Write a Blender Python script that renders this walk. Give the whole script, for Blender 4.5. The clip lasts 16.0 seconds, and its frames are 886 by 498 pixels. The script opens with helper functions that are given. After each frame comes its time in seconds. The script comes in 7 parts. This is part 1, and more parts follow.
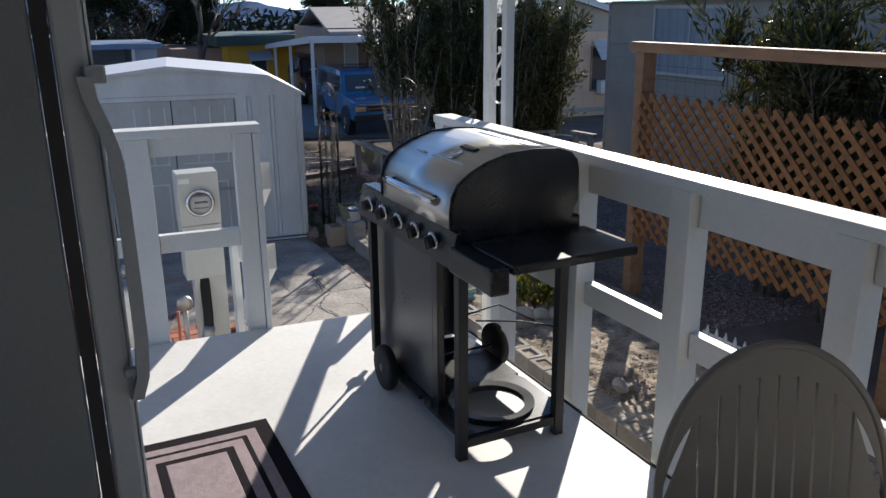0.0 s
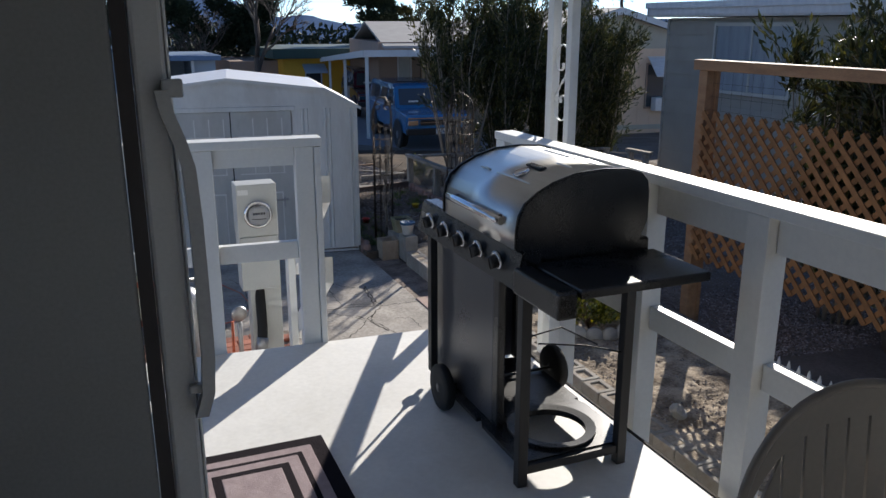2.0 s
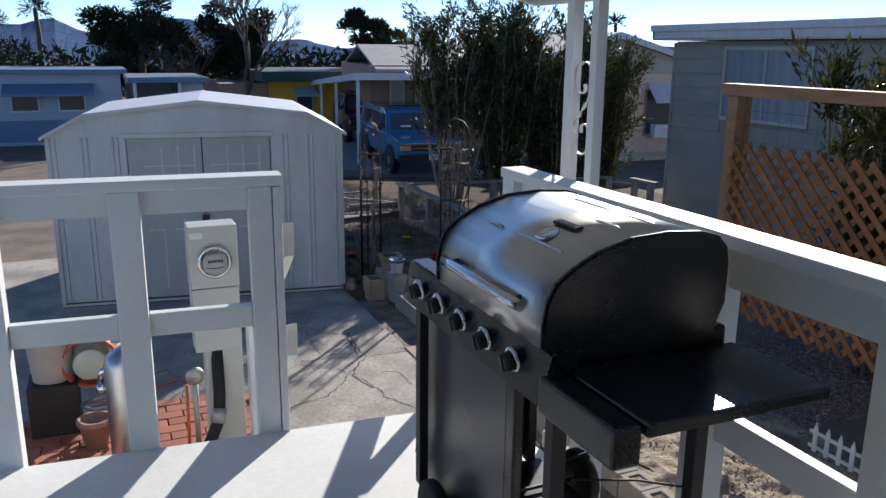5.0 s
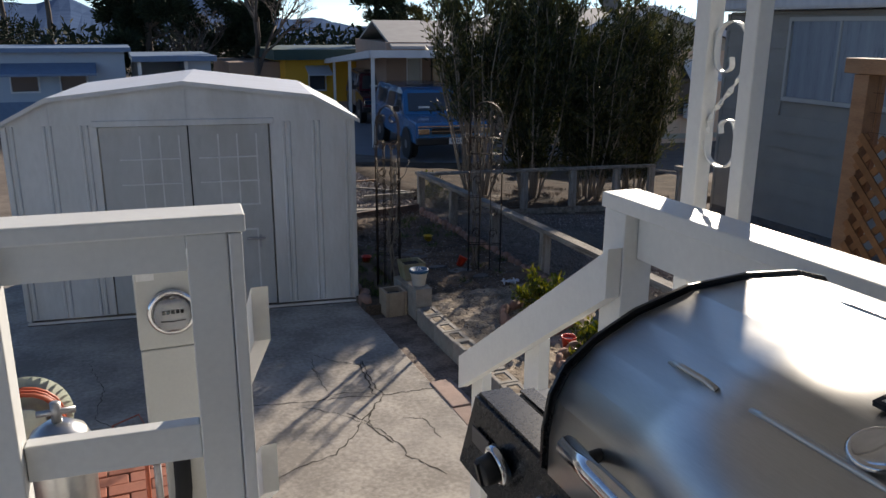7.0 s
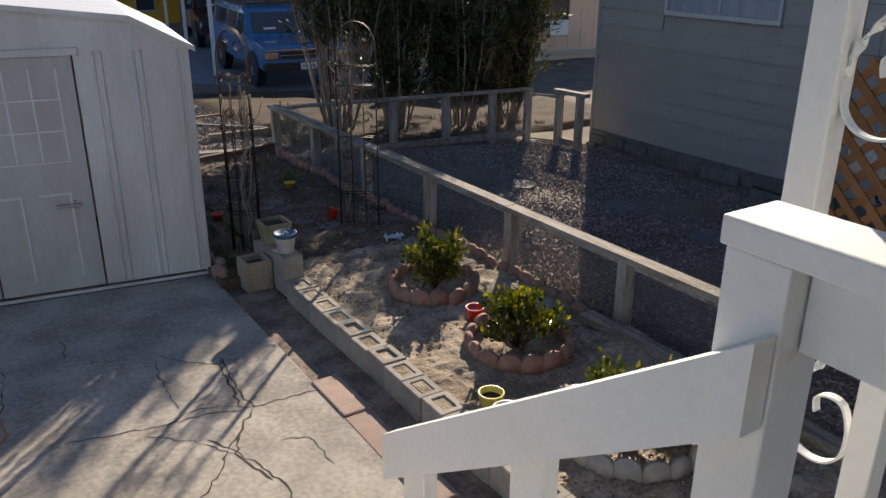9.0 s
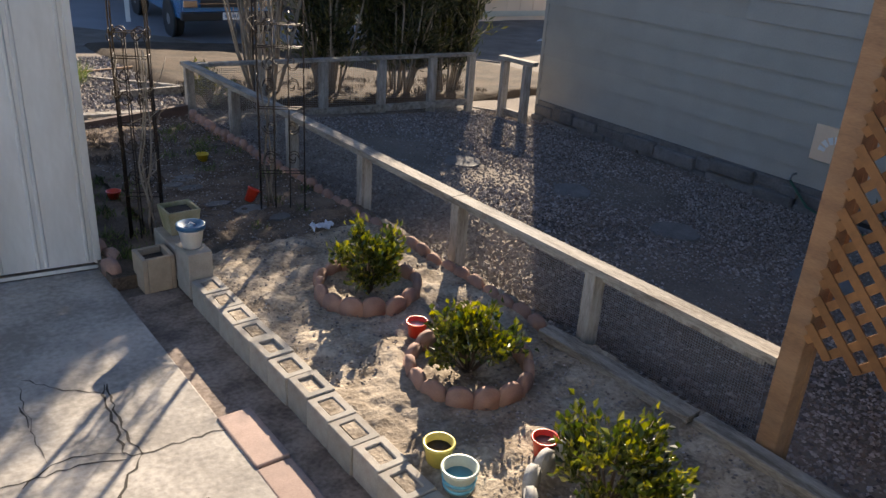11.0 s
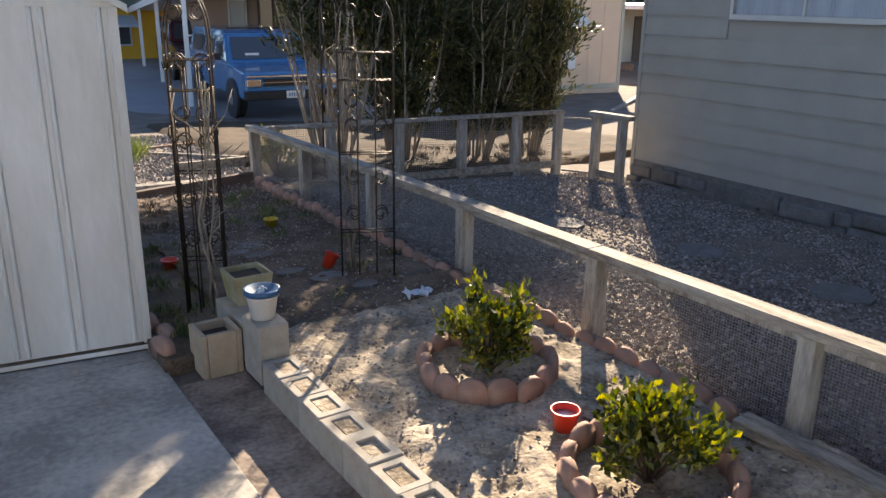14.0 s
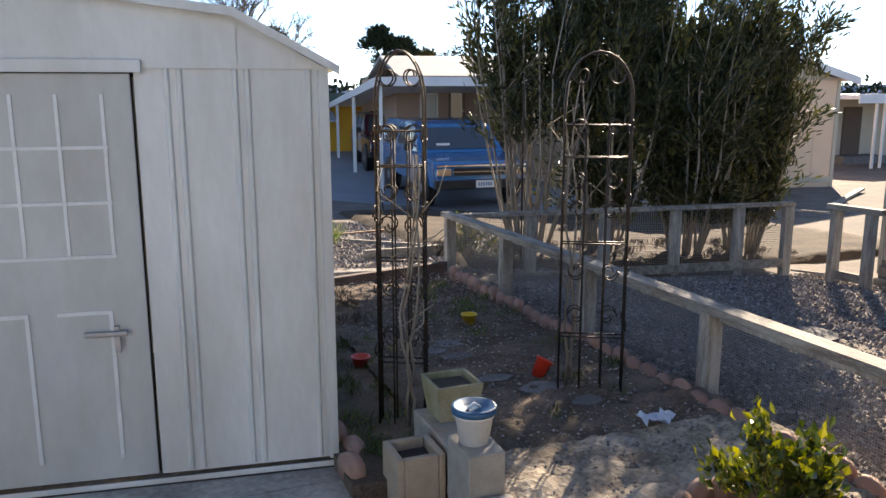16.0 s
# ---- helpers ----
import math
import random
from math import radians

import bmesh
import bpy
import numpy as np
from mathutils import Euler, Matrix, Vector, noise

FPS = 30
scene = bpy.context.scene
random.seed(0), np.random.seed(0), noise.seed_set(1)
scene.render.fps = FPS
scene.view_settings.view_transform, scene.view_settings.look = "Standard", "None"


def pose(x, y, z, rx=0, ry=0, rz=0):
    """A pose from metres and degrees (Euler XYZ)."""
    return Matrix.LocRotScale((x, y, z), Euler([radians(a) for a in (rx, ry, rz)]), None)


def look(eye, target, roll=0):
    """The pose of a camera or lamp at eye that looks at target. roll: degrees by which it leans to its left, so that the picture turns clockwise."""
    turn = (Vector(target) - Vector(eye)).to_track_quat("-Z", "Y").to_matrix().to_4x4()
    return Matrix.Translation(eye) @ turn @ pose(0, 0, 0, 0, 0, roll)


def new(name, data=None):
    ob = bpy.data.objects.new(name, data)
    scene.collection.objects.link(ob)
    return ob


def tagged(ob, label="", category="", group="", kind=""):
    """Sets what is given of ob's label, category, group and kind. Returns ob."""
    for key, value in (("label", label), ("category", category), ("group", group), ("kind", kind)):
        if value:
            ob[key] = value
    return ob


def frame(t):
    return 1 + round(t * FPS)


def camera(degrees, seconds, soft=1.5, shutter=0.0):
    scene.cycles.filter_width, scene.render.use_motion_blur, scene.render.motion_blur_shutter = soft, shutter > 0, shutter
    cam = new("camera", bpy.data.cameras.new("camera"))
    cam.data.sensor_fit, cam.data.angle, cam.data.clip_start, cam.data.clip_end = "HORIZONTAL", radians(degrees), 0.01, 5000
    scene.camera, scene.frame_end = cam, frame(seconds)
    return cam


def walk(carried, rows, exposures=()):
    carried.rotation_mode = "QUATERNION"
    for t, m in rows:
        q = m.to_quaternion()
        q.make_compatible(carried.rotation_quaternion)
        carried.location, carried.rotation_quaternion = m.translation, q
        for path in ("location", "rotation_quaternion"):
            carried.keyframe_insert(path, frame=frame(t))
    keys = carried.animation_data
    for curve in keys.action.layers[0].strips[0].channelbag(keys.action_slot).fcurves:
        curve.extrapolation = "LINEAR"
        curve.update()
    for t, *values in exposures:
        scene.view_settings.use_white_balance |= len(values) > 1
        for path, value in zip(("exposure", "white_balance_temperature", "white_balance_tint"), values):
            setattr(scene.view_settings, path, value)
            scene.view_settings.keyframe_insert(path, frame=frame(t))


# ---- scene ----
cam = camera(58.2, 16.0)
METRES, EYE, TILT, LEAN, TURN = 5.76, 2.43, 0.0, 0.0, -26.6
PATH = [
    (0, (-0.069, -0.313, 2.428), (0.774, 1.406, 1.85), -0.5),
    (0.5, (-0.111, -0.275, 2.428), (0.658, 1.477, 1.846), 0.8),
    (1, (-0.118, -0.24, 2.43), (0.552, 1.559, 1.867), -0.2),
    (1.5, (-0.094, -0.238, 2.428), (0.654, 1.532, 1.876), 0.3),
    (2, (-0.097, -0.239, 2.43), (0.644, 1.537, 1.886), 0.0),
    (2.5, (-0.094, -0.243, 2.432), (0.653, 1.532, 1.892), -0.2),
    (3, (-0.094, -0.233, 2.426), (0.735, 1.508, 1.896), 0.3),
    (3.5, (-0.094, -0.17, 2.42), (0.757, 1.556, 1.874), -1.9),
    (4, (-0.002, -0.005, 2.421), (0.811, 1.754, 1.927), 1.0),
    (4.5, (0.095, 0.198, 2.41), (0.847, 1.989, 1.933), 0.6),
    (4.7, (0.138, 0.313, 2.394), (0.902, 2.098, 1.914), 0.5),
    (6.8, (0.533, 1.534, 2.323), (1.274, 3.314, 1.79), 0.4),
    (7, (0.558, 1.647, 2.312), (1.283, 3.432, 1.775), 0.3),
    (7.5, (0.658, 1.957, 2.291), (1.376, 3.747, 1.761), 1.4),
    (8, (0.725, 2.239, 2.269), (1.483, 4.005, 1.713), 1.2),
    (8.5, (0.784, 2.497, 2.255), (1.749, 4.132, 1.625), 0.3),
    (9, (0.89, 2.725, 2.219), (1.905, 4.291, 1.5), 0.4),
    (9.5, (0.995, 2.912, 2.221), (2.075, 4.418, 1.468), 2.2),
    (9.7, (1.053, 2.997, 2.21), (2.167, 4.46, 1.424), 1.8),
    (11.8, (1.353, 3.652, 2.073), (2.5, 5.077, 1.263), 4.3),
    (12, (1.368, 3.717, 2.036), (2.51, 5.156, 1.245), 3.4),
    (12.5, (1.368, 3.845, 1.968), (2.49, 5.306, 1.192), 1.6),
    (13, (1.442, 4.019, 1.835), (2.525, 5.528, 1.091), 0.8),
    (13.5, (1.509, 4.162, 1.738), (2.58, 5.708, 1.057), 1.7),
    (14, (1.536, 4.328, 1.644), (2.606, 5.905, 1.036), 0.8),
    (14.5, (1.562, 4.48, 1.586), (2.583, 6.102, 1.015), 0.5),
    (15, (1.639, 4.675, 1.487), (2.58, 6.376, 1.021), 1.0),
    (15.5, (1.676, 4.878, 1.478), (2.542, 6.615, 0.997), 0.9),
    (16, (1.647, 5.05, 1.491), (2.363, 6.877, 1.106), -0.1),
]
EXPOSURES = [(0, 0.7, 6500, 10), (3, 0.5, 6400, 10), (4.5, 0.65, 6200, 10), (7, 0.45, 7100, 12), (9, 0.8, 7500, 12), (11.5, 1.6, 7800, 12), (12.5, 1.7, 8000, 12), (14.5, 1.9, 8100, 12), (16, 1.85, 7800, 12)]
walk(cam, [(t, look(eye, target, roll)) for t, eye, target, roll in PATH], EXPOSURES)

# ---- world and sun ----
SUN_AZ, SUN_EL = radians(43.4), radians(22.5)
SUN = Vector((math.sin(SUN_AZ) * math.cos(SUN_EL), math.cos(SUN_AZ) * math.cos(SUN_EL), math.sin(SUN_EL)))
world = bpy.data.worlds.new("sky")
scene.world = world
world.use_nodes = True
wn = world.node_tree.nodes
sky = wn.new("ShaderNodeTexSky")
sky.sky_type = "NISHITA"
sky.sun_disc = False
sky.sun_elevation, sky.sun_rotation = SUN_EL, SUN_AZ
sky.altitude, sky.air_density, sky.dust_density, sky.ozone_density = 900, 0.55, 0.0, 3.0
wn["Background"].inputs["Strength"].default_value = 0.112
world.node_tree.links.new(sky.outputs[0], wn["Background"].inputs["Color"])
sun_data = bpy.data.lights.new("sun", "SUN")
sun_data.energy, sun_data.angle, sun_data.color = 5.0, radians(0.5), (1.0, 0.93, 0.84)
sun = new("sun", sun_data)
sun.matrix_world = look(SUN * 60, (0, 0, 0))

# ---- materials ----
def mat(name, a, b=None, rough=0.7, metal=0.0, scale=8.0, fine=90.0, mix=1.0, bump=0.15, depth=0.004, dirt=None, dirt_amount=0.35,
        stretch=(1, 1, 1), rand=0.0, spec=0.5, coat=0.0):
    """A surface: two tones in a broad and a fine grain, patches of dirt, fine relief."""
    m = bpy.data.materials.new(name)
    m.use_nodes = True
    n, l = m.node_tree.nodes, m.node_tree.links
    bs = n["Principled BSDF"]
    b = b or tuple(c * 0.8 for c in a)
    tc, mp = n.new("ShaderNodeTexCoord"), n.new("ShaderNodeMapping")
    l.new(tc.outputs["Object"], mp.inputs[0])
    mp.inputs["Scale"].default_value = stretch
    big, small = n.new("ShaderNodeTexNoise"), n.new("ShaderNodeTexNoise")
    for t, s in ((big, scale), (small, fine)):
        t.inputs["Scale"].default_value = s
        t.inputs["Detail"].default_value = 5
        l.new(mp.outputs[0], t.inputs["Vector"])
    mid = n.new("ShaderNodeMath")
    mid.operation = "MULTIPLY_ADD"
    l.new(big.outputs[0], mid.inputs[0])
    mid.inputs[1].default_value = 0.6
    half = n.new("ShaderNodeMath")
    half.operation = "MULTIPLY"
    half.inputs[1].default_value = 0.4
    l.new(small.outputs[0], half.inputs[0])
    l.new(half.outputs[0], mid.inputs[2])
    ramp = n.new("ShaderNodeValToRGB")
    ramp.color_ramp.elements[0].position, ramp.color_ramp.elements[1].position = 0.5 - 0.16 / mix, 0.5 + 0.16 / mix
    ramp.color_ramp.elements[0].color, ramp.color_ramp.elements[1].color = (*b, 1), (*a, 1)
    l.new(mid.outputs[0], ramp.inputs[0])
    col = ramp.outputs[0]
    if dirt:
        dn = n.new("ShaderNodeTexNoise")
        dn.inputs["Scale"].default_value, dn.inputs["Detail"].default_value = scale * 0.37, 8
        dn.inputs["Roughness"].default_value = 0.65
        l.new(mp.outputs[0], dn.inputs["Vector"])
        dr = n.new("ShaderNodeValToRGB")
        dr.color_ramp.elements[0].position, dr.color_ramp.elements[1].position = 0.48, 0.68
        dr.color_ramp.elements[1].color = (dirt_amount,) * 3 + (1,)
        l.new(dn.outputs[0], dr.inputs[0])
        mx = n.new("ShaderNodeMixRGB")
        mx.inputs[2].default_value = (*dirt, 1)
        l.new(dr.outputs[0], mx.inputs[0])
        l.new(col, mx.inputs[1])
        col = mx.outputs[0]
    if rand:
        oi, hsv, mr = n.new("ShaderNodeObjectInfo"), n.new("ShaderNodeHueSaturation"), n.new("ShaderNodeMapRange")
        mr.inputs[3].default_value, mr.inputs[4].default_value = 1 - rand, 1 + rand
        l.new(oi.outputs["Random"], mr.inputs[0])
        l.new(mr.outputs[0], hsv.inputs["Value"])
        l.new(col, hsv.inputs["Color"])
        col = hsv.outputs[0]
    l.new(col, bs.inputs["Base Color"])
    bs.inputs["Metallic"].default_value = metal
    bs.inputs["Specular IOR Level"].default_value = spec
    bs.inputs["Coat Weight"].default_value = coat
    rr = n.new("ShaderNodeMapRange")
    rr.inputs[3].default_value, rr.inputs[4].default_value = max(0.02, rough - 0.1), min(1, rough + 0.1)
    l.new(mid.outputs[0], rr.inputs[0])
    l.new(rr.outputs[0], bs.inputs["Roughness"])
    if bump:
        bp = n.new("ShaderNodeBump")
        bp.inputs["Strength"].default_value, bp.inputs["Distance"].default_value = bump, depth
        l.new(mid.outputs[0], bp.inputs["Height"])
        l.new(bp.outputs[0], bs.inputs["Normal"])
    return m


def island_mat(name, tones, rough=0.8, spec=0.3, trans=0.0):
    """Many small pieces in one mesh, each of its own tone."""
    m = bpy.data.materials.new(name)
    m.use_nodes = True
    n, l = m.node_tree.nodes, m.node_tree.links
    bs, geo, ramp = n["Principled BSDF"], n.new("ShaderNodeNewGeometry"), n.new("ShaderNodeValToRGB")
    e = ramp.color_ramp.elements
    while len(e) < len(tones):
        e.new(0.5)
    for i, c in enumerate(tones):
        e[i].position, e[i].color = i / (len(tones) - 1), (*c, 1)
    l.new(geo.outputs["Random Per Island"], ramp.inputs[0])
    tc, nz, mx = n.new("ShaderNodeTexCoord"), n.new("ShaderNodeTexNoise"), n.new("ShaderNodeMixRGB")
    nz.inputs["Scale"].default_value = 2.5
    l.new(tc.outputs["Object"], nz.inputs["Vector"])
    mx.blend_type = "MULTIPLY"
    mx.inputs[0].default_value = 0.5
    l.new(ramp.outputs[0], mx.inputs[1])
    l.new(nz.outputs[0], mx.inputs[2])
    l.new(mx.outputs[0], bs.inputs["Base Color"])
    bs.inputs["Roughness"].default_value = rough
    bs.inputs["Specular IOR Level"].default_value = spec
    if trans:
        tr, ad = n.new("ShaderNodeBsdfTranslucent"), n.new("ShaderNodeMixShader")
        hs = n.new("ShaderNodeHueSaturation")
        hs.inputs["Value"].default_value, hs.inputs["Saturation"].default_value = 1.6, 1.15
        l.new(mx.outputs[0], hs.inputs["Color"])
        l.new(hs.outputs[0], tr.inputs["Color"])
        ad.inputs[0].default_value = trans
        l.new(bs.outputs[0], ad.inputs[1])
        l.new(tr.outputs[0], ad.inputs[2])
        l.new(ad.outputs[0], n["Material Output"].inputs["Surface"])
    return m


def glass_mat(name, tint=(0.03, 0.04, 0.05)):
    m = bpy.data.materials.new(name)
    m.use_nodes = True
    bs = m.node_tree.nodes["Principled BSDF"]
    bs.inputs["Base Color"].default_value = (*tint, 1)
    bs.inputs["Roughness"].default_value = 0.05
    bs.inputs["Specular IOR Level"].default_value = 0.8
    return m


WHITE = mat("white_paint", (0.74, 0.75, 0.73), (0.62, 0.63, 0.62), rough=0.45, scale=3, fine=60, mix=0.7, bump=0.2, depth=0.002, dirt=(0.4, 0.38, 0.34), dirt_amount=0.16)
DECK = mat("white_deck_paint", (0.78, 0.78, 0.76), (0.62, 0.62, 0.6), rough=0.6, scale=2.2, fine=45, mix=0.8, bump=0.35, depth=0.003, dirt=(0.42, 0.4, 0.37), dirt_amount=0.35)
DOORGREY = mat("grey_door_paint", (0.24, 0.245, 0.245), (0.19, 0.195, 0.195), rough=0.5, scale=2, fine=120, bump=0.1)
# Door grey made paler for sunlight thrown back by the deck
DOORLIT = mat("grey_door_paint_lit", (0.48, 0.49, 0.49), (0.41, 0.42, 0.42), rough=0.4, scale=2, fine=120, bump=0.1)
SEAL = mat("dark_seal", (0.04, 0.035, 0.035), rough=0.7)
SHEDM = mat("weathered_white_steel", (0.66, 0.66, 0.63), (0.52, 0.52, 0.49), rough=0.5, scale=2.5, fine=30, mix=0.8, bump=0.15, dirt=(0.3, 0.27, 0.21), dirt_amount=0.55, stretch=(1, 1, 0.35))
SHEDD = mat("chalky_door_steel", (0.5, 0.5, 0.47), (0.4, 0.4, 0.37), rough=0.6, scale=2.5, fine=25, mix=0.8, bump=0.1, dirt=(0.28, 0.24, 0.18), dirt_amount=0.5, stretch=(1, 1, 0.4))
SHEDL = mat("lighter_relief_paint", (0.68, 0.68, 0.65), rough=0.5)
CONC = mat("old_concrete", (0.46, 0.42, 0.37), (0.25, 0.225, 0.195), rough=0.9, scale=2.6, fine=34, mix=1.6, bump=0.8, depth=0.008, dirt=(0.2, 0.185, 0.17), dirt_amount=0.7)
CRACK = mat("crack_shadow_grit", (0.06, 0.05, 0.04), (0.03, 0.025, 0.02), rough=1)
STAINC = mat("stained_path_concrete", (0.34, 0.27, 0.22), (0.13, 0.095, 0.075), rough=0.95, scale=7, fine=45, mix=1.5, bump=0.8, depth=0.008, dirt=(0.1, 0.075, 0.06), dirt_amount=0.65)
BLOCK = mat("cinder_block", (0.4, 0.37, 0.32), (0.26, 0.24, 0.21), rough=0.95, scale=14, fine=160, mix=0.9, bump=0.7, depth=0.005, dirt=(0.24, 0.15, 0.1), dirt_amount=0.45, rand=0.14)
SOIL = mat("sandy_soil", (0.5, 0.42, 0.325), (0.19, 0.15, 0.11), rough=1, scale=6, fine=50, mix=1.5, bump=1.0, depth=0.02, dirt=(0.13, 0.105, 0.085), dirt_amount=0.6, spec=0.1)
# Dark soil, its tone also lowered to stand in for the shrubs' shade
DSOIL = mat("garden_soil_with_shade", (0.22, 0.165, 0.125), (0.075, 0.057, 0.043), rough=1, scale=5, fine=80, mix=1.1, bump=1.0, depth=0.02, dirt=(0.07, 0.06, 0.045), dirt_amount=0.7, spec=0.1)
# Leaf mulch with the oleanders' shadow put into its dark colour
SHADEMULCH = mat("leaf_mulch_with_shade", (0.1, 0.07, 0.048), (0.035, 0.026, 0.018), rough=1, scale=3, fine=50, mix=1.3, bump=1.0, depth=0.02, dirt=(0.13, 0.1, 0.075), dirt_amount=0.5, spec=0.1)
DIRT = mat("dry_ground", (0.25, 0.21, 0.175), (0.13, 0.11, 0.092), rough=1, scale=2, fine=40, bump=1.0, depth=0.02, dirt=(0.15, 0.12, 0.1), dirt_amount=0.5, spec=0.1)
PAVER = mat("pink_paver", (0.43, 0.31, 0.26), (0.3, 0.21, 0.175), rough=0.9, scale=9, fine=120, bump=0.4, dirt=(0.2, 0.16, 0.14), dirt_amount=0.6, rand=0.15)
TERRA = mat("terracotta_edging", (0.4, 0.235, 0.175), (0.27, 0.155, 0.12), rough=0.9, scale=12, fine=130, bump=0.4, dirt=(0.24, 0.2, 0.17), dirt_amount=0.5, rand=0.12)
GREYEDGE = mat("grey_edging", (0.42, 0.4, 0.37), (0.3, 0.29, 0.27), rough=0.9, scale=12, fine=130, bump=0.4, rand=0.12)
OLDWOOD = mat("weathered_pale_wood", (0.36, 0.325, 0.275), (0.16, 0.135, 0.11), rough=0.85, scale=4, fine=30, mix=1.5, bump=0.8, depth=0.005, stretch=(6, 1, 6), dirt=(0.44, 0.43, 0.4), dirt_amount=0.4, spec=0.2)
OLDPOST = mat("weathered_post_wood", (0.4, 0.37, 0.325), (0.19, 0.165, 0.14), rough=0.85, scale=4, fine=30, mix=1.5, bump=0.6, depth=0.004, stretch=(6, 6, 1), dirt=(0.5, 0.49, 0.46), dirt_amount=0.5)
OLDRED = mat("dark_weathered_board", (0.15, 0.1, 0.08), (0.08, 0.055, 0.045), rough=0.9, scale=4, fine=40, mix=1.1, bump=0.5, stretch=(1, 5, 5))
REDWOOD = mat("stained_redwood", (0.33, 0.19, 0.105), (0.19, 0.11, 0.065), rough=0.7, scale=3, fine=40, mix=1.1, bump=0.4, stretch=(5, 1, 5), dirt=(0.36, 0.24, 0.15), dirt_amount=0.4, spec=0.2)
LATT = mat("cedar_lattice", (0.27, 0.135, 0.06), (0.17, 0.085, 0.04), rough=0.85, spec=0.15, scale=8, fine=60, bump=0.3, rand=0.2)
SIDING = mat("grey_siding", (0.34, 0.325, 0.29), (0.28, 0.27, 0.24), rough=0.7, scale=3, fine=80, bump=0.2, dirt=(0.36, 0.36, 0.34), dirt_amount=0.3, rand=0.05)
SKIRT = mat("dark_stone_skirting", (0.2, 0.19, 0.18), (0.11, 0.105, 0.1), rough=0.95, scale=7, fine=50, bump=1.0, depth=0.02, rand=0.2)
BLACK = mat("black_enamel", (0.012, 0.012, 0.013), (0.008, 0.008, 0.009), rough=0.28, scale=5, fine=200, bump=0.04, dirt=(0.04, 0.04, 0.04), dirt_amount=0.3)
BLACKM = mat("matt_black_plastic", (0.018, 0.018, 0.019), rough=0.55, bump=0.05)
CHAR = mat("charcoal_panel", (0.05, 0.053, 0.06), (0.04, 0.043, 0.05), rough=0.3, scale=3, fine=150, bump=0.05)
STEEL = mat("brushed_steel", (0.6, 0.6, 0.59), (0.5, 0.5, 0.49), rough=0.33, metal=1.0, scale=3, fine=60, stretch=(12, 1, 12), bump=0.08, depth=0.001)
CHROME = mat("chrome", (0.75, 0.75, 0.76), rough=0.12, metal=1.0, bump=0)
GALV = mat("galvanised_metal", (0.4, 0.4, 0.4), (0.3, 0.3, 0.3), rough=0.45, metal=0.8, scale=14, bump=0.1)
METERBOX = mat("pale_grey_steel_box", (0.5, 0.51, 0.48), (0.44, 0.45, 0.43), rough=0.5, scale=4, bump=0.05, dirt=(0.35, 0.33, 0.28), dirt_amount=0.25)
TAN = mat("tan_siding", (0.78, 0.57, 0.4), (0.66, 0.48, 0.34), rough=0.75, scale=1.5, bump=0.15)
CREAM = mat("cream_gable", (0.5, 0.46, 0.37), rough=0.75, scale=1.5)
BROWNH = mat("brown_house_paint", (0.36, 0.25, 0.19), rough=0.75, scale=1.5)
YELL = mat("yellow_ochre_wall", (0.72, 0.4, 0.04), (0.62, 0.34, 0.03), rough=0.7, scale=1.5)
GREENR = mat("dark_green_roof_edge", (0.03, 0.07, 0.06), rough=0.6)
BLUEW = mat("pale_blue_trailer", (0.42, 0.5, 0.58), (0.36, 0.43, 0.5), rough=0.6, scale=1)
BLUED = mat("blue_grey_trim", (0.16, 0.24, 0.36), rough=0.6)
ROOFW = mat("white_metal_roof", (0.7, 0.71, 0.72), (0.55, 0.56, 0.58), rough=0.45, scale=2, stretch=(1, 6, 1))
ROOFG = mat("grey_roofing", (0.35, 0.34, 0.33), rough=0.85, scale=3)
ASPH = mat("asphalt", (0.06, 0.06, 0.062), (0.045, 0.045, 0.046), rough=0.95, scale=2)
TRUCKB = mat("blue_car_paint", (0.02, 0.17, 0.36), (0.016, 0.13, 0.3), rough=0.25, scale=2, bump=0, coat=0.6)
MAROON = mat("maroon_car_paint", (0.09, 0.02, 0.03), rough=0.25, bump=0, coat=0.6)
GLASS = glass_mat("window_glass", (0.05, 0.06, 0.07))
CURT = mat("blue_grey_curtain", (0.3, 0.35, 0.4), (0.2, 0.24, 0.28), rough=0.3, scale=1.2, fine=14, stretch=(8, 8, 0.5), bump=0.05, spec=0.8)
RUBBER = mat("rubber", (0.015, 0.015, 0.015), rough=0.85)
RUGP = mat("pinkish_grey_rug", (0.4, 0.33, 0.34), (0.3, 0.24, 0.25), rough=1, scale=30, fine=300, bump=1.0, depth=0.004, spec=0.05)
RUGK = mat("black_rug_pile", (0.022, 0.018, 0.022), rough=1, scale=30, fine=300, bump=1.0, depth=0.004, spec=0.05)
CHAIR = mat("taupe_resin", (0.23, 0.205, 0.18), (0.2, 0.18, 0.16), rough=0.45, scale=3, bump=0.05)
TABLE = mat("grey_blue_fabric", (0.1, 0.11, 0.12), rough=0.8, scale=6)
IRON = mat("rusty_black_iron", (0.025, 0.022, 0.02), (0.06, 0.035, 0.02), rough=0.6, metal=0.4, scale=10)
RED = mat("orange_red_plastic", (0.75, 0.06, 0.03), rough=0.35, bump=0)
YCUP = mat("yellow_plastic", (0.75, 0.5, 0.02), rough=0.4, bump=0)
YPOT = mat("yellow_glaze", (0.75, 0.62, 0.15), rough=0.35, scale=20, bump=0.05)
WPOT = mat("white_plastic", (0.78, 0.78, 0.76), rough=0.4, bump=0)
BLUEP = mat("blue_plastic", (0.02, 0.1, 0.2), rough=0.4)
